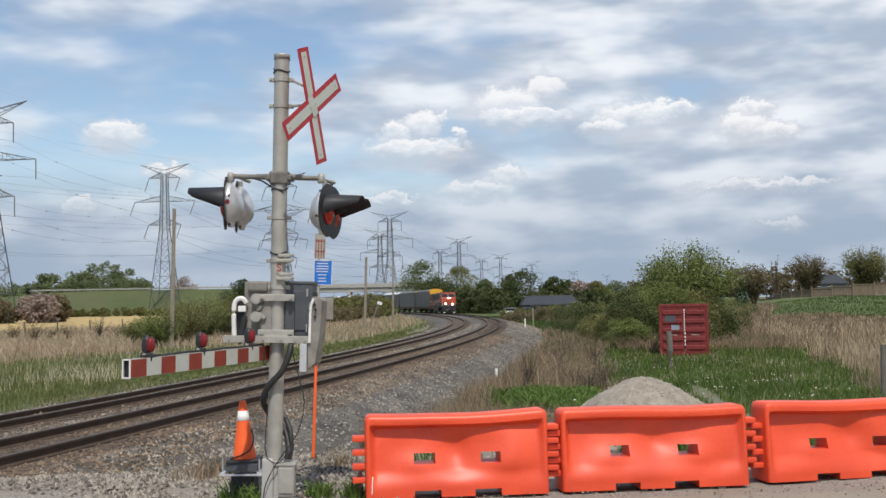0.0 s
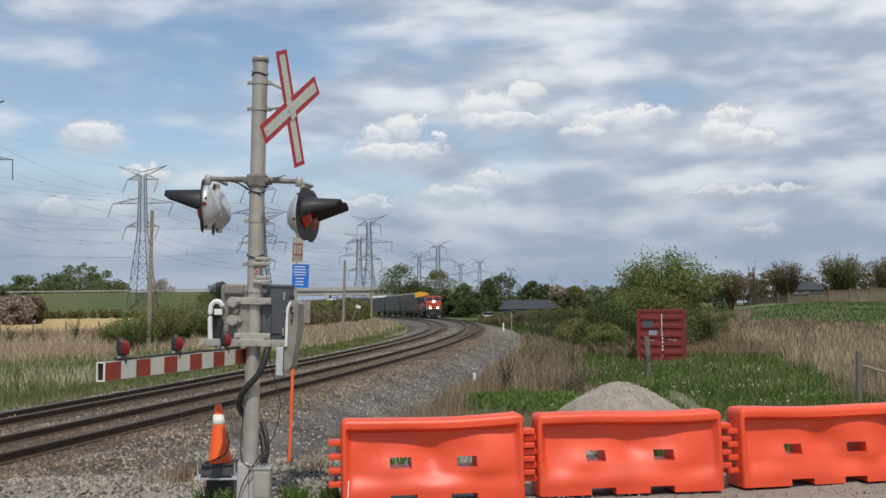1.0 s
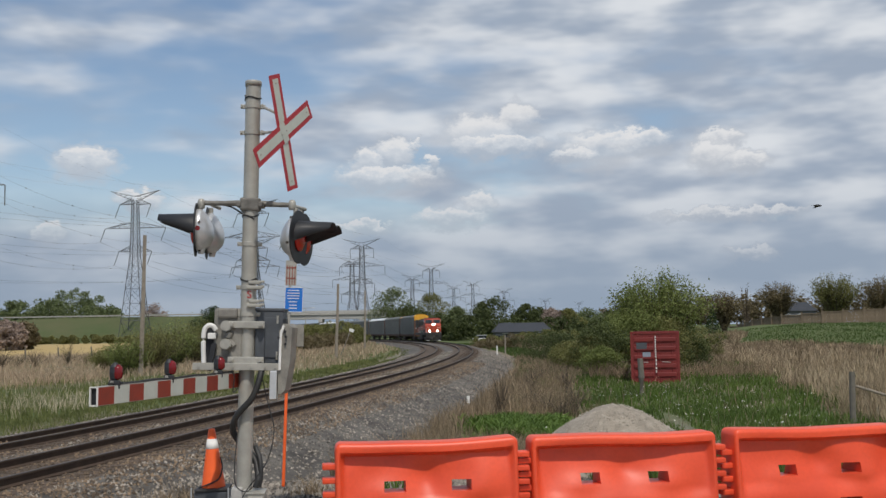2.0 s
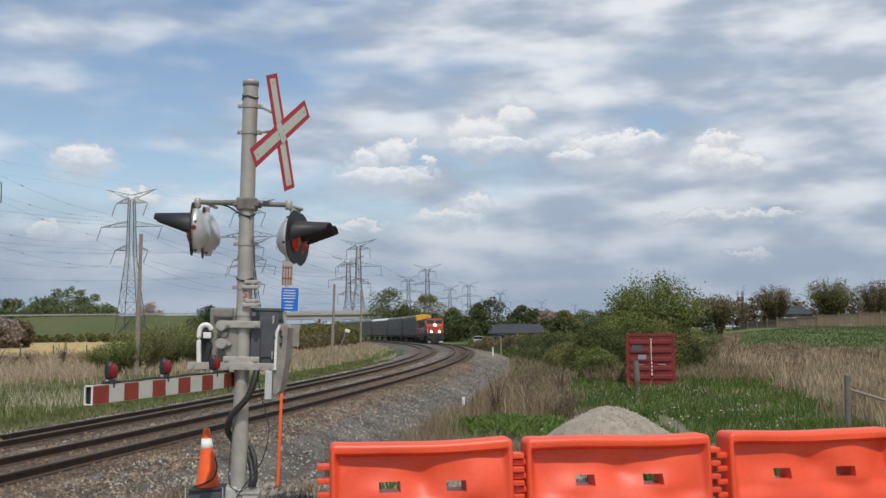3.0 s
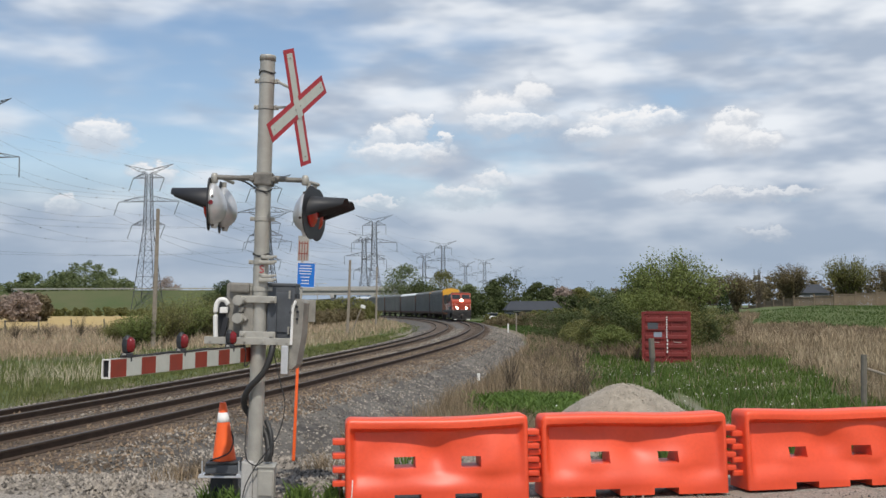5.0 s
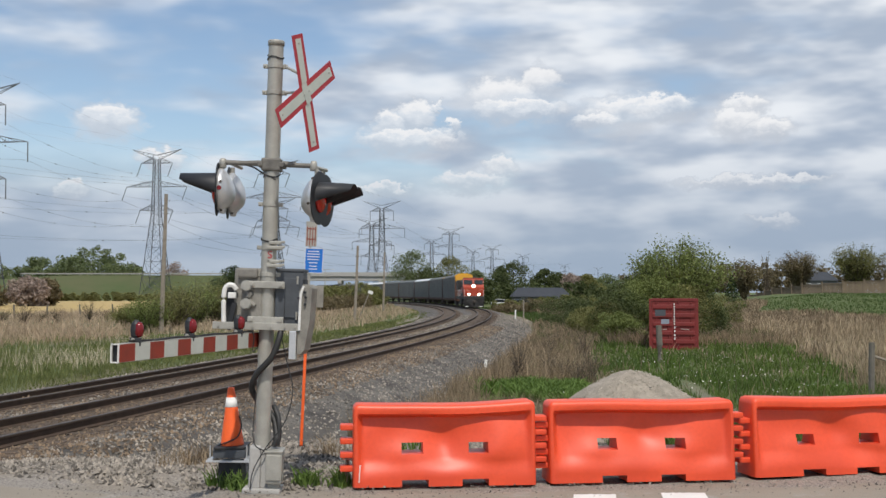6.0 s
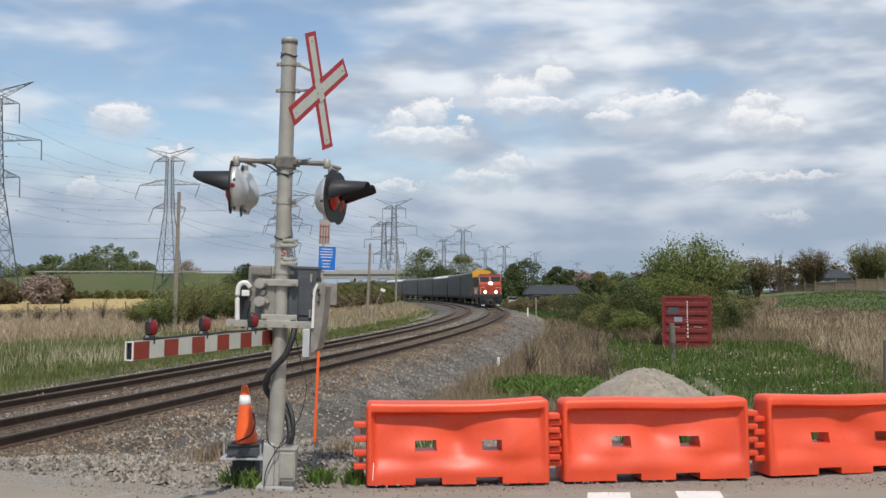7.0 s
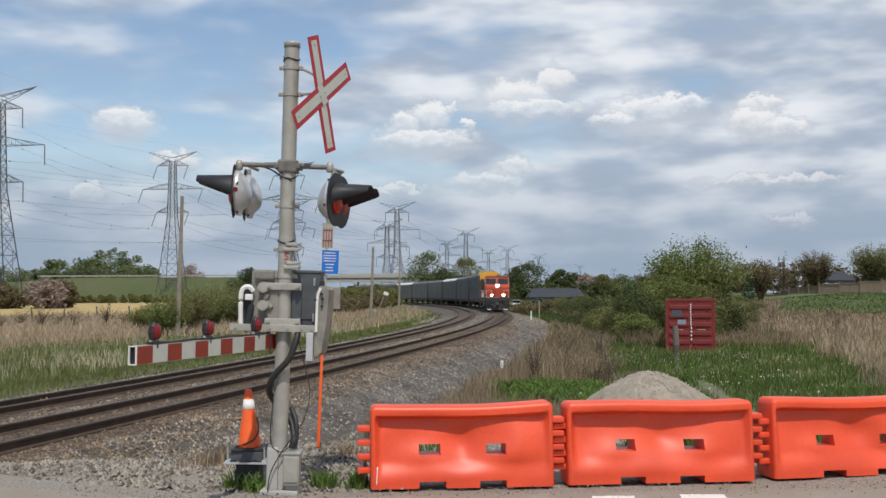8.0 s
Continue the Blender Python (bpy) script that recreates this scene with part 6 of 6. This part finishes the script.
def wires(i, j):
    def foot(k):
        if isinstance(k, tuple):
            return k[0], k[1], 0, 0
        b, d, extra, swing = PYLONS[k]
        return at(b, d), d, extra, swing
    (xa, ya, ea, wa), (xb, yb, eb, wb) = foot(i), foot(j)
    root = thing("power_line", Matrix(), "sagging high-voltage wires between two pylons", "power line", group="high-voltage wires")
    c, d = math.cos(radians(-8)), math.sin(radians(-8))
    near = max(ya, yb) < 400
    L = math.hypot(xb - xa, yb - ya)
    for off, z in [(s * r, h - 4.4) for h, r in ARMS for s in (-1, 1)] + [(-8.7, 45.4), (8.7, 45.4)]:
        earth = z > 44
        sag = (.014 if earth else .022) * L
        ka, kb = off + (0 if earth else wa), off + (0 if earth else wb)
        pts = []
        for t in range(17):
            f = t / 16
            k = ka + (kb - ka) * f
            pts.append((xa + (xb - xa) * f + k * c, ya + (yb - ya) * f + k * d, z - .3 + ea + (eb - ea) * f - sag * 4 * f * (1 - f)))
        wire = part("wire", tube(bmesh.new(), pts, (.010 if earth else .024) if near else (.02 if earth else .045), 3), WIRE, root)
        if near and not earth:
            bm = bmesh.new()
            for t in (3, 7, 11, 14):
                box(bm, .22, .22, .26, *pts[t])
            tagged(part("spacers", bm, STEELDARK, wire), kind="stuff")


def build_bridge():
    Y = 405
    root = thing("road_overpass", Matrix(), "long concrete road overpass across the railway", "bridge")
    x0, x1 = at(-160, Y), at(-2, Y)
    part("deck", box(bmesh.new(), x1 - x0, 12, .55, (x0 + x1) / 2, Y, 8.6), CONCRETE, root)
    for y in (Y - 5.2, Y, Y + 5.2):
        part("girder", box(bmesh.new(), x1 - x0, .5, 1.5, (x0 + x1) / 2, y, 7.55), CONCRETE, root)
    part("parapet", box(bmesh.new(), x1 - x0, .3, .9, (x0 + x1) / 2, Y - 5.9, 9.3), CONCRETE, root)
    for b in (-113, -78, -42):
        bm = bmesh.new()
        for y in (Y - 4, Y, Y + 4):
            rod(bm, (at(b, Y), y, -1), (at(b, Y), y, 6.2), .6, seg=10)
        box(bm, 1.4, 11, 1.2, at(b, Y), Y, 6.4)
        part("pier", bm, CONCRETE, root)
    # approach embankment
    bm = bmesh.new()
    rows = []
    xs = np.linspace(at(-430, Y), x0 + 6, 60)
    for x in xs:
        t = 8.6 * float(sstep(x, at(-440, Y), at(-300, Y))) * .3 + 8.6 * .7
        t = min(t, 8.6)
        rows.append([bm.verts.new((x, y + 1.2 * noise.noise((x * .05, y, 0)), z)) for y, z in ((Y - 30, -.5), (Y - 20, t * .42), (Y - 6.5, t), (Y + 6.5, t), (Y + 26, -.5))])
    for a, b in zip(rows, rows[1:]):
        for k in range(4):
            bm.faces.new((a[k], b[k], b[k + 1], a[k + 1]))
    bm.faces.new(rows[-1])
    g = surf("embankment_grass", (.055, .082, .024), (.082, .088, .036), rough=.95, scale=.08, fine=1.5, bump=.5, var=.8)
    tagged(part("embankment", bm, g, None, smooth=False), "grassy road embankment leading up to the overpass", "embankment", kind="structure")
    rail = thing("guard_rail", Matrix(), "steel guard rail along the embankment road", "guard rail")
    L = at(-160, Y) - at(-430, Y)
    part("beam", box(bmesh.new(), L - 30, .1, .45, (at(-160, Y) + at(-430, Y)) / 2 + 15, Y - 6.2, 9.2), GALV, rail)
    for i in range(24):
        part("post", box(bmesh.new(), .15, .15, .9, at(-160, Y) - i * 4.2, Y - 6.05, 8.95), GALV, rail)
    for b, h in ((-385, 22), (-365, 14), (-300, 16)):
        x = at(b, 480)
        lp = part("far_pole", rod(rod(bmesh.new(), (0, 0, 0), (0, 0, h), .16, seg=6), (-1, 0, h - 2), (1, 0, h - 2), .1, seg=5), WOODPOLE)
        lp.location = (x, 480, float(land(x, 480)))
        tagged(lp, "far utility pole above the trees", "utility pole", group="far poles")
    for b, d, h in ((-92, 330, 9), (-152, 300, 8.5)):
        lp = thing("street_lamp", pose(at(b, d), d, 0), "tall grey street lamp near the overpass", "street lamp", group="street lamps")
        part("pole", rod(bmesh.new(), (0, 0, 0), (0, 0, h), .14, .09, seg=8), GALV, lp)
        part("arm", rod(bmesh.new(), (-1.8, 0, h + .1), (1.8, 0, h + .3), .07, seg=6), GALV, lp)
        for s in (-1, 1):
            part("lamp_head", box(bmesh.new(), 1.1, .4, .2, s * 2.2, 0, h + .3), ALU, lp)


def build_house(x, y, w, d, h, rh, label, wallmat):
    z = float(land(x, y))
    root = thing("house", pose(x, y, z), label, "house", group="far houses")
    part("wall", box(bmesh.new(), w, d, h, 0, 0, h / 2), wallmat, root)
    bm = bmesh.new()
    v = [bm.verts.new(p) for p in ((-w / 2 - .5, -d / 2 - .5, h), (w / 2 + .5, -d / 2 - .5, h), (w / 2 + .5, d / 2 + .5, h), (-w / 2 - .5, d / 2 + .5, h), (-w / 2 + 1, 0, h + rh), (w / 2 - 1, 0, h + rh))]
    for f in ((0, 1, 5, 4), (1, 2, 5), (2, 3, 4, 5), (3, 0, 4), (3, 2, 1, 0)):
        bm.faces.new([v[i] for i in f])
    part("roof", bm, SHINGLE, root)
    for i in range(3):
        win = part("window", box(bmesh.new(), 1.2, .08, 1.3, -w / 3 + i * w / 3, -d / 2 - .03, h * .55), GLASS, root)
        for name, dz in (("lintel", .7), ("sill", -.7)):
            part(name, box(bmesh.new(), 1.4, .1, .1, -w / 3 + i * w / 3, -d / 2 - .05, h * .55 + dz), WHITEPAINT, win)


def far_car(x, y, m, label, yaw):
    z = float(land(x, y))
    root = thing("parked_car", pose(x, y, z, 0, 0, yaw), label, "car", group="far parked cars")
    bm = box(bmesh.new(), 4.5, 1.8, .75, 0, 0, .72, bevel=.12)
    part("body", bm, m, root)
    bm = box(bmesh.new(), 2.6, 1.6, .65, -.2, 0, 1.35, bevel=.2)
    part("cabin", bm, GLASS, root)
    part("roof", box(bmesh.new(), 1.9, 1.45, .06, -.2, 0, 1.69, bevel=.02), m, root)
    for sx in (-1.35, 1.35):
        for sy in (-.82, .82):
            part("wheel", rod(bmesh.new(), (sx, sy - .1, .33), (sx, sy + .1, .33), .33, seg=14), RUBBER, root)


# ---- the train ----
def bogie(root, x, wheels, y_w=.72):
    bm = bmesh.new()
    box(bm, wheels * 1.5, .25, .45, x, -1.05, .62, bevel=.05)
    box(bm, wheels * 1.5, .25, .45, x, 1.05, .62, bevel=.05)
    box(bm, .8, 2.0, .3, x, 0, .62)
    tr = part("truck", bm, STEELDARK, root, "dark steel truck")
    for i in range(wheels):
        wx = x + (i - (wheels - 1) / 2) * 1.75
        bm = bmesh.new()
        for s in (-1, 1):
            rod(bm, (wx, s * y_w - .07, .5), (wx, s * y_w + .07, .5), .5, seg=18)
        rod(bm, (wx, -y_w, .5), (wx, y_w, .5), .09, seg=8)
        part("wheelset", bm, STEELDARK, tr)


def build_loco():
    """A six-axle road locomotive; x ahead, origin at its middle on the rail."""
    root = thing("locomotive", Matrix(), "orange-red and black freight locomotive with lit headlights", "locomotive")
    part("frame", box(bmesh.new(), 21.8, 3.05, .45, 0, 0, 1.55, bevel=.04), LOCOBLACK, root)
    part("fuel_tank", box(bmesh.new(), 5.2, 2.7, .9, 0, 0, .9, bevel=.2), LOCOBLACK, root)
    # cab: bevelled block with sloped nose
    bm = bmesh.new()
    prof = [(10.35, 1.75), (10.45, 3.05), (10.15, 3.30), (9.55, 3.40), (9.27, 4.28), (9.07, 4.46), (6.6, 4.46), (6.6, 1.75)]
    l = [bm.verts.new((x, -1.52, z)) for x, z in prof]
    r = [bm.verts.new((x, 1.52, z)) for x, z in prof]
    bm.faces.new(l)
    bm.faces.new(r[::-1])
    for i in range(len(prof)):
        k = (i + 1) % len(prof)
        bm.faces.new((l[k], l[i], r[i], r[k]))
    bmesh.ops.bevel(bm, geom=list(bm.edges), offset=.08, segments=2, affect="EDGES")
    cab = part("cab", bm, LOCORED, root, "orange-red wide-nosed cab")
    for y in (-.78, .78):
        part("windshield", box(bmesh.new(), .03, 1.30, .70, 9.47, y, 3.87, rot=(0, -16.7, 0), bevel=.01), GLASS, cab, "dark windshield")
    for s in (-1, 1):
        part("side_window", box(bmesh.new(), 1.6, .04, .7, 8.0, s * 1.53, 3.85, bevel=.01), GLASS, cab)
        part("black_stripe", box(bmesh.new(), 3.6, .02, .5, 8.4, s * 1.535, 2.1), LOCOBLACK, cab)
    part("brow", box(bmesh.new(), .3, 2.95, .16, 9.10, 0, 4.42, bevel=.03), LOCORED, root)
    part("cab_roof", box(bmesh.new(), 2.6, 2.8, .12, 7.9, 0, 4.51, bevel=.05), LOCOBLACK, root)
    part("nose_door", box(bmesh.new(), .05, .7, 1.2, 10.46, .1, 2.3, bevel=.02), LOCORED, cab)
    bm = box(bmesh.new(), 12.4, 2.0, 2.45, .1, 0, 2.98, bevel=.12)
    part("hood", bm, LOCOBLACK, root, "long black engine hood")
    for s in (-1, 1):
        part("hood_panel", box(bmesh.new(), 10, .04, .9, .4, s * 1.01, 2.7, bevel=.01), LOCORED, root, "orange-red hood panel")
        for i in range(6):
            part("grille", box(bmesh.new(), 1.1, .05, .8, -5 + i * 1.7, s * 1.02, 3.65, bevel=.01), STEELDARK, root)
    part("radiator", box(bmesh.new(), 3.6, 2.9, 1.6, -8.2, 0, 3.6, bevel=.12), LOCOBLACK, root)
    part("rear_hood", box(bmesh.new(), 4.2, 2.0, 1.6, -8.4, 0, 2.5, bevel=.05), LOCORED, root)
    for i in range(3):
        part("roof_fan", lathe(bmesh.new(), [(.62, 4.40), (.62, 4.52), (.5, 4.55)], Matrix.Translation((-7.2 - i * .01 - (i - 1) * 1.3, 0, 0)), 18), STEELDARK, root)
    part("exhaust", box(bmesh.new(), 1.0, .5, .25, 1.5, 0, 4.4, bevel=.03), STEELDARK, root)
    part("horn", box(bmesh.new(), .5, .5, .25, 7.2, .3, 4.62, bevel=.04), STEELDARK, root)
    # lights
    house = part("headlight_housing", box(bmesh.new(), .25, .62, .36, 10.30, 0, 3.28, bevel=.03), LOCOBLACK, root)
    for y in (-.10, .10):
        part("headlight", rod(bmesh.new(), (10.40, y, 3.28), (10.47, y, 3.28), .15, seg=18), LAMPGLOW, house, "lit headlight")
    for y in (-.74, .74):
        b = part("ditch_light_box", box(bmesh.new(), .2, .34, .34, 10.78, y, 2.06, bevel=.03), LOCOBLACK, root)
        part("ditch_light", rod(bmesh.new(), (10.87, y, 2.06), (10.92, y, 2.06), .15, seg=18), LAMPGLOW, b, "lit ditch light")
    # pilot, steps, rails
    bm = bmesh.new()
    v = [bm.verts.new(p) for p in ((10.75, -1.5, 1.35), (10.75, 1.5, 1.35), (10.85, 1.45, .18), (11.25, 0, .18), (10.85, -1.45, .18), (10.9, 0, 1.35))]
    for f in ((0, 5, 3, 4), (5, 1, 2, 3)):
        bm.faces.new([v[i] for i in f])
    bmesh.ops.solidify(bm, geom=list(bm.faces), thickness=.06)
    part("plow", bm, LOCOBLACK, root, "black snow plow")
    part("pilot", box(bmesh.new(), .15, 3.0, .9, 10.75, 0, 1.35, bevel=.03), LOCOBLACK, root)
    part("plow_edge", box(bmesh.new(), .04, 2.6, .10, 11.0, 0, .26), WHITEPAINT, root, "pale lower edge of the plow")
    part("pilot_stripe", box(bmesh.new(), .02, 2.9, .12, 10.835, 0, 1.72), WHITEPAINT, root)
    part("coupler", box(bmesh.new(), .7, .35, .35, 11.15, 0, .95, bevel=.08), STEELDARK, root)
    for s in (-1, 1):
        bm = bmesh.new()
        for i in range(4):
            box(bm, .30, .5, .04, 10.55, s * 1.25, .45 + i * .33)
        part("step_ladder", bm, STEELDARK, root)
        bm = bmesh.new()
        for x in (6.2, 3.5, .8, -1.9, -4.6):
            rod(bm, (x, s * 1.48, 1.75), (x, s * 1.48, 2.75), .025, seg=5)
        rod(bm, (6.2, s * 1.48, 2.75), (-10.5, s * 1.48, 2.75), .025, seg=5)
        part("side_handrail", bm, WHITEPAINT, root)
        bm = tube(bmesh.new(), [(10.8, s * 1.42, 1.7), (10.8, s * 1.42, 2.7), (10.8, s * .75, 2.7), (10.8, s * .75, 1.7)], .025, 5)
        part("front_handrail", bm, WHITEPAINT, root)
    bogie(root, 7.0, 3)
    bogie(root, -7.0, 3)
    return root


def build_autorack(end, rooflabel, roof):
    """An enclosed car carrier, 27 m long; x ahead."""
    root = thing("autorack_car", Matrix(), rooflabel, "railcar", group="covered car carriers")
    L, W2, z0, z1 = 26.8, 1.55, 1.15, 5.02
    part("underframe", box(bmesh.new(), L, 2.6, .4, 0, 0, 1.15, bevel=.03), AUTOBROWN, root)
    n = 18
    for s in (-1, 1):
        for i in range(n):
            w = (L - .6) / n
            x = -L / 2 + .3 + w * (i + .5)
            part("side_panel", box(bmesh.new(), w - .10, .05, z1 - z0 - .35, x, s * (W2 - .03), (z0 + z1) / 2 + .1), AUTOGREY, root)
        for i in range(n + 1):
            part("side_post", box(bmesh.new(), .11, .10, z1 - z0, -L / 2 + .3 + (L - .6) / n * i, s * (W2 - .02), (z0 + z1) / 2), AUTOGREY, root)
        bm = bmesh.new()
        box(bm, L, .16, .28, 0, s * (W2 - .05), z0 + .12)
        part("sill", bm, AUTOBROWN, root)
    bm = bmesh.new()
    arc = [(W2 * math.cos(radians(a)), z1 - .05 + .62 * math.sin(radians(a))) for a in range(0, 181, 15)]
    A = [bm.verts.new((L / 2, y, z)) for y, z in arc]
    B = [bm.verts.new((-L / 2, y, z)) for y, z in arc]
    for i in range(len(arc) - 1):
        bm.faces.new((A[i], A[i + 1], B[i + 1], B[i]))
    bm.faces.new(A[::-1])
    bm.faces.new(B)
    part("roof", bm, roof, root, smooth=False)
    for s in (-1, 1):
        bm = bmesh.new()
        for y in (-.8, .8):
            box(bm, .10, 1.48, z1 - z0 - .1, s * (L / 2 - .02), y, (z0 + z1) / 2 + .05, bevel=.03)
        part("end_door", bm, AUTOBROWN, root, "folding end doors")
        if end is AUTOYELLOW:
            part("end_fascia", box(bmesh.new(), .06, 2.9, .75, s * (L / 2 + .04), 0, z1 - .35, bevel=.01), AUTOYELLOW, root, "yellow end panel")
        bm = bmesh.new()
        arc2 = [(W2 * 1.015 * math.cos(radians(a)), z1 - .05 + .66 * math.sin(radians(a))) for a in range(0, 181, 15)]
        P = [bm.verts.new((s * (L / 2 + .03), y, z)) for y, z in arc2]
        Q = [bm.verts.new((s * (L / 2 - 1.6), y, z)) for y, z in arc2]
        for i in range(len(arc2) - 1):
            bm.faces.new((P[i], P[i + 1], Q[i + 1], Q[i]))
        bm.faces.new(P)
        part("roof_end", bm, end if end is AUTOYELLOW else roof, root)
    bogie(root, 9.3, 2)
    bogie(root, -9.3, 2)
    return root


def build_bird():
    root = thing("bird", Matrix(), "small dark bird in level flight", "bird")
    part("body", lathe(bmesh.new(), [(.004, -.13), (.022, -.09), (.04, -.02), (.045, .03), (.032, .08), (.024, .10), (.026, .12), (.012, .145), (.002, .165)], turned(0, 0, 0, (1, 0, 0)), 14), BIRDMAT, root, smooth=True)
    bm = bmesh.new()
    v = [bm.verts.new(p) for p in ((-.10, -.015, .0), (-.10, .015, .0), (-.20, .045, .004), (-.20, -.045, .004))]
    bm.faces.new(v)
    bmesh.ops.solidify(bm, geom=list(bm.faces), thickness=.006)
    part("tail", bm, BIRDMAT, root)
    ws = []
    for s in (-1, 1):
        bm = bmesh.new()
        pts = [(.06, 0), (.075, s * .09), (.03, s * .21), (-.05, s * .235), (-.03, s * .13), (-.05, s * .05), (-.05, 0)]
        bm.faces.new([bm.verts.new((x, y, .0)) for x, y in pts][::s])
        bmesh.ops.solidify(bm, geom=list(bm.faces), thickness=.008)
        ws.append(part("wing", bm, BIRDMAT, root))
    return root, ws


# ---- build ----
build_ground()
build_road()
build_ballast()
build_stones()
build_track("near_track", 0.0, 0.0, .033, "railway track with rusty rails on timber ties, nearer the road")
build_track("far_track", -4.0, -.246, .099, "railway track with rusty rails on timber ties, beyond the first")
for k, (a, b, lab) in enumerate((((-.765, 11.36, .0), (1.105, 11.53, .0), "dented orange plastic water barrier, end of the row"), ((1.245, 11.585, .0), (3.235, 11.82, .0), "dented orange plastic water barrier with a glossy top"), ((3.45, 11.93, .0), (5.45, 12.35, .0), "dented orange plastic water barrier, slightly turned"), ((5.62, 12.40, .0), (7.6, 12.8, .0), "dented orange plastic water barrier, slightly turned"))):
    build_barrier(a, b, .84, 1.7 + 2.3 * k, lab)
build_signal()
build_sign_post()
build_cone()
build_mound()
build_litter()
build_container()
build_posts()
build_fence()
build_pylons()
build_bridge()
build_house(at(100, 250), 250, 12, 9, 2.2, 2.0, "low house with a dark roof beyond the scrub", SIDING)
build_house(at(346, 300), 300, 9, 9, 3.4, 2.4, "far house behind the fence", SIDING)
far_car(at(66, 235), 235, CARWHITE, "white car parked beyond the track", 10)
far_car(at(80, 238), 238, CARBLUE, "grey-blue car parked beyond the track", -15)
build_grass()
build_trees()
LOCO = build_loco()
CARS = [build_autorack(AUTOYELLOW if i == 0 else AUTOBROWN, "enclosed grey car carrier with yellow ends" if i == 0 else "enclosed grey car carrier with a white roof" if i in (2, 5) else "enclosed grey car carrier with brown ends", ROOFWHITE if i in (2, 5) else AUTOGREY) for i in range(9)]
BIRD, WINGS = build_bird()


# ---- what moves ----
SPEED, FRONT = 11.9, 226.5


def on_track(s_mid, half):
    """Pose of a car whose trucks stand half a wheelbase before and behind s_mid."""
    xa, ya, _ = track(s_mid - half, .12)
    xb, yb, _ = track(s_mid + half, .12)
    yaw = math.degrees(math.atan2(ya - yb, xa - xb))
    return pose((xa + xb) / 2, (ya + yb) / 2, float(rail_base(s_mid)) - .02, 0, 0, yaw)


def motions():
    times = [0.5 * i for i in range(17)]
    walk(LOCO, [(t, on_track(FRONT - SPEED * t + 11.2, 7.0)) for t in times])
    for i, car in enumerate(CARS):
        walk(car, [(t, on_track(FRONT - SPEED * t + 23.2 + 14.0 + i * 28.0, 9.3)) for t in times])
    rows = []
    for i in range(81):
        t = i * .1
        rows.append((t, pose(-22.66 + 17.84 * t, 35, .85 + 2.43 * min(t, 3.0), 0, 0, 4)))
    walk(BIRD, rows)
    for s, wing in zip((-1, 1), WINGS):
        walk(wing, [(i * .1, pose(0, 0, .01, s * (12 + 38 * math.sin(i * 2.4)), 0, 0)) for i in range(81)])


motions()
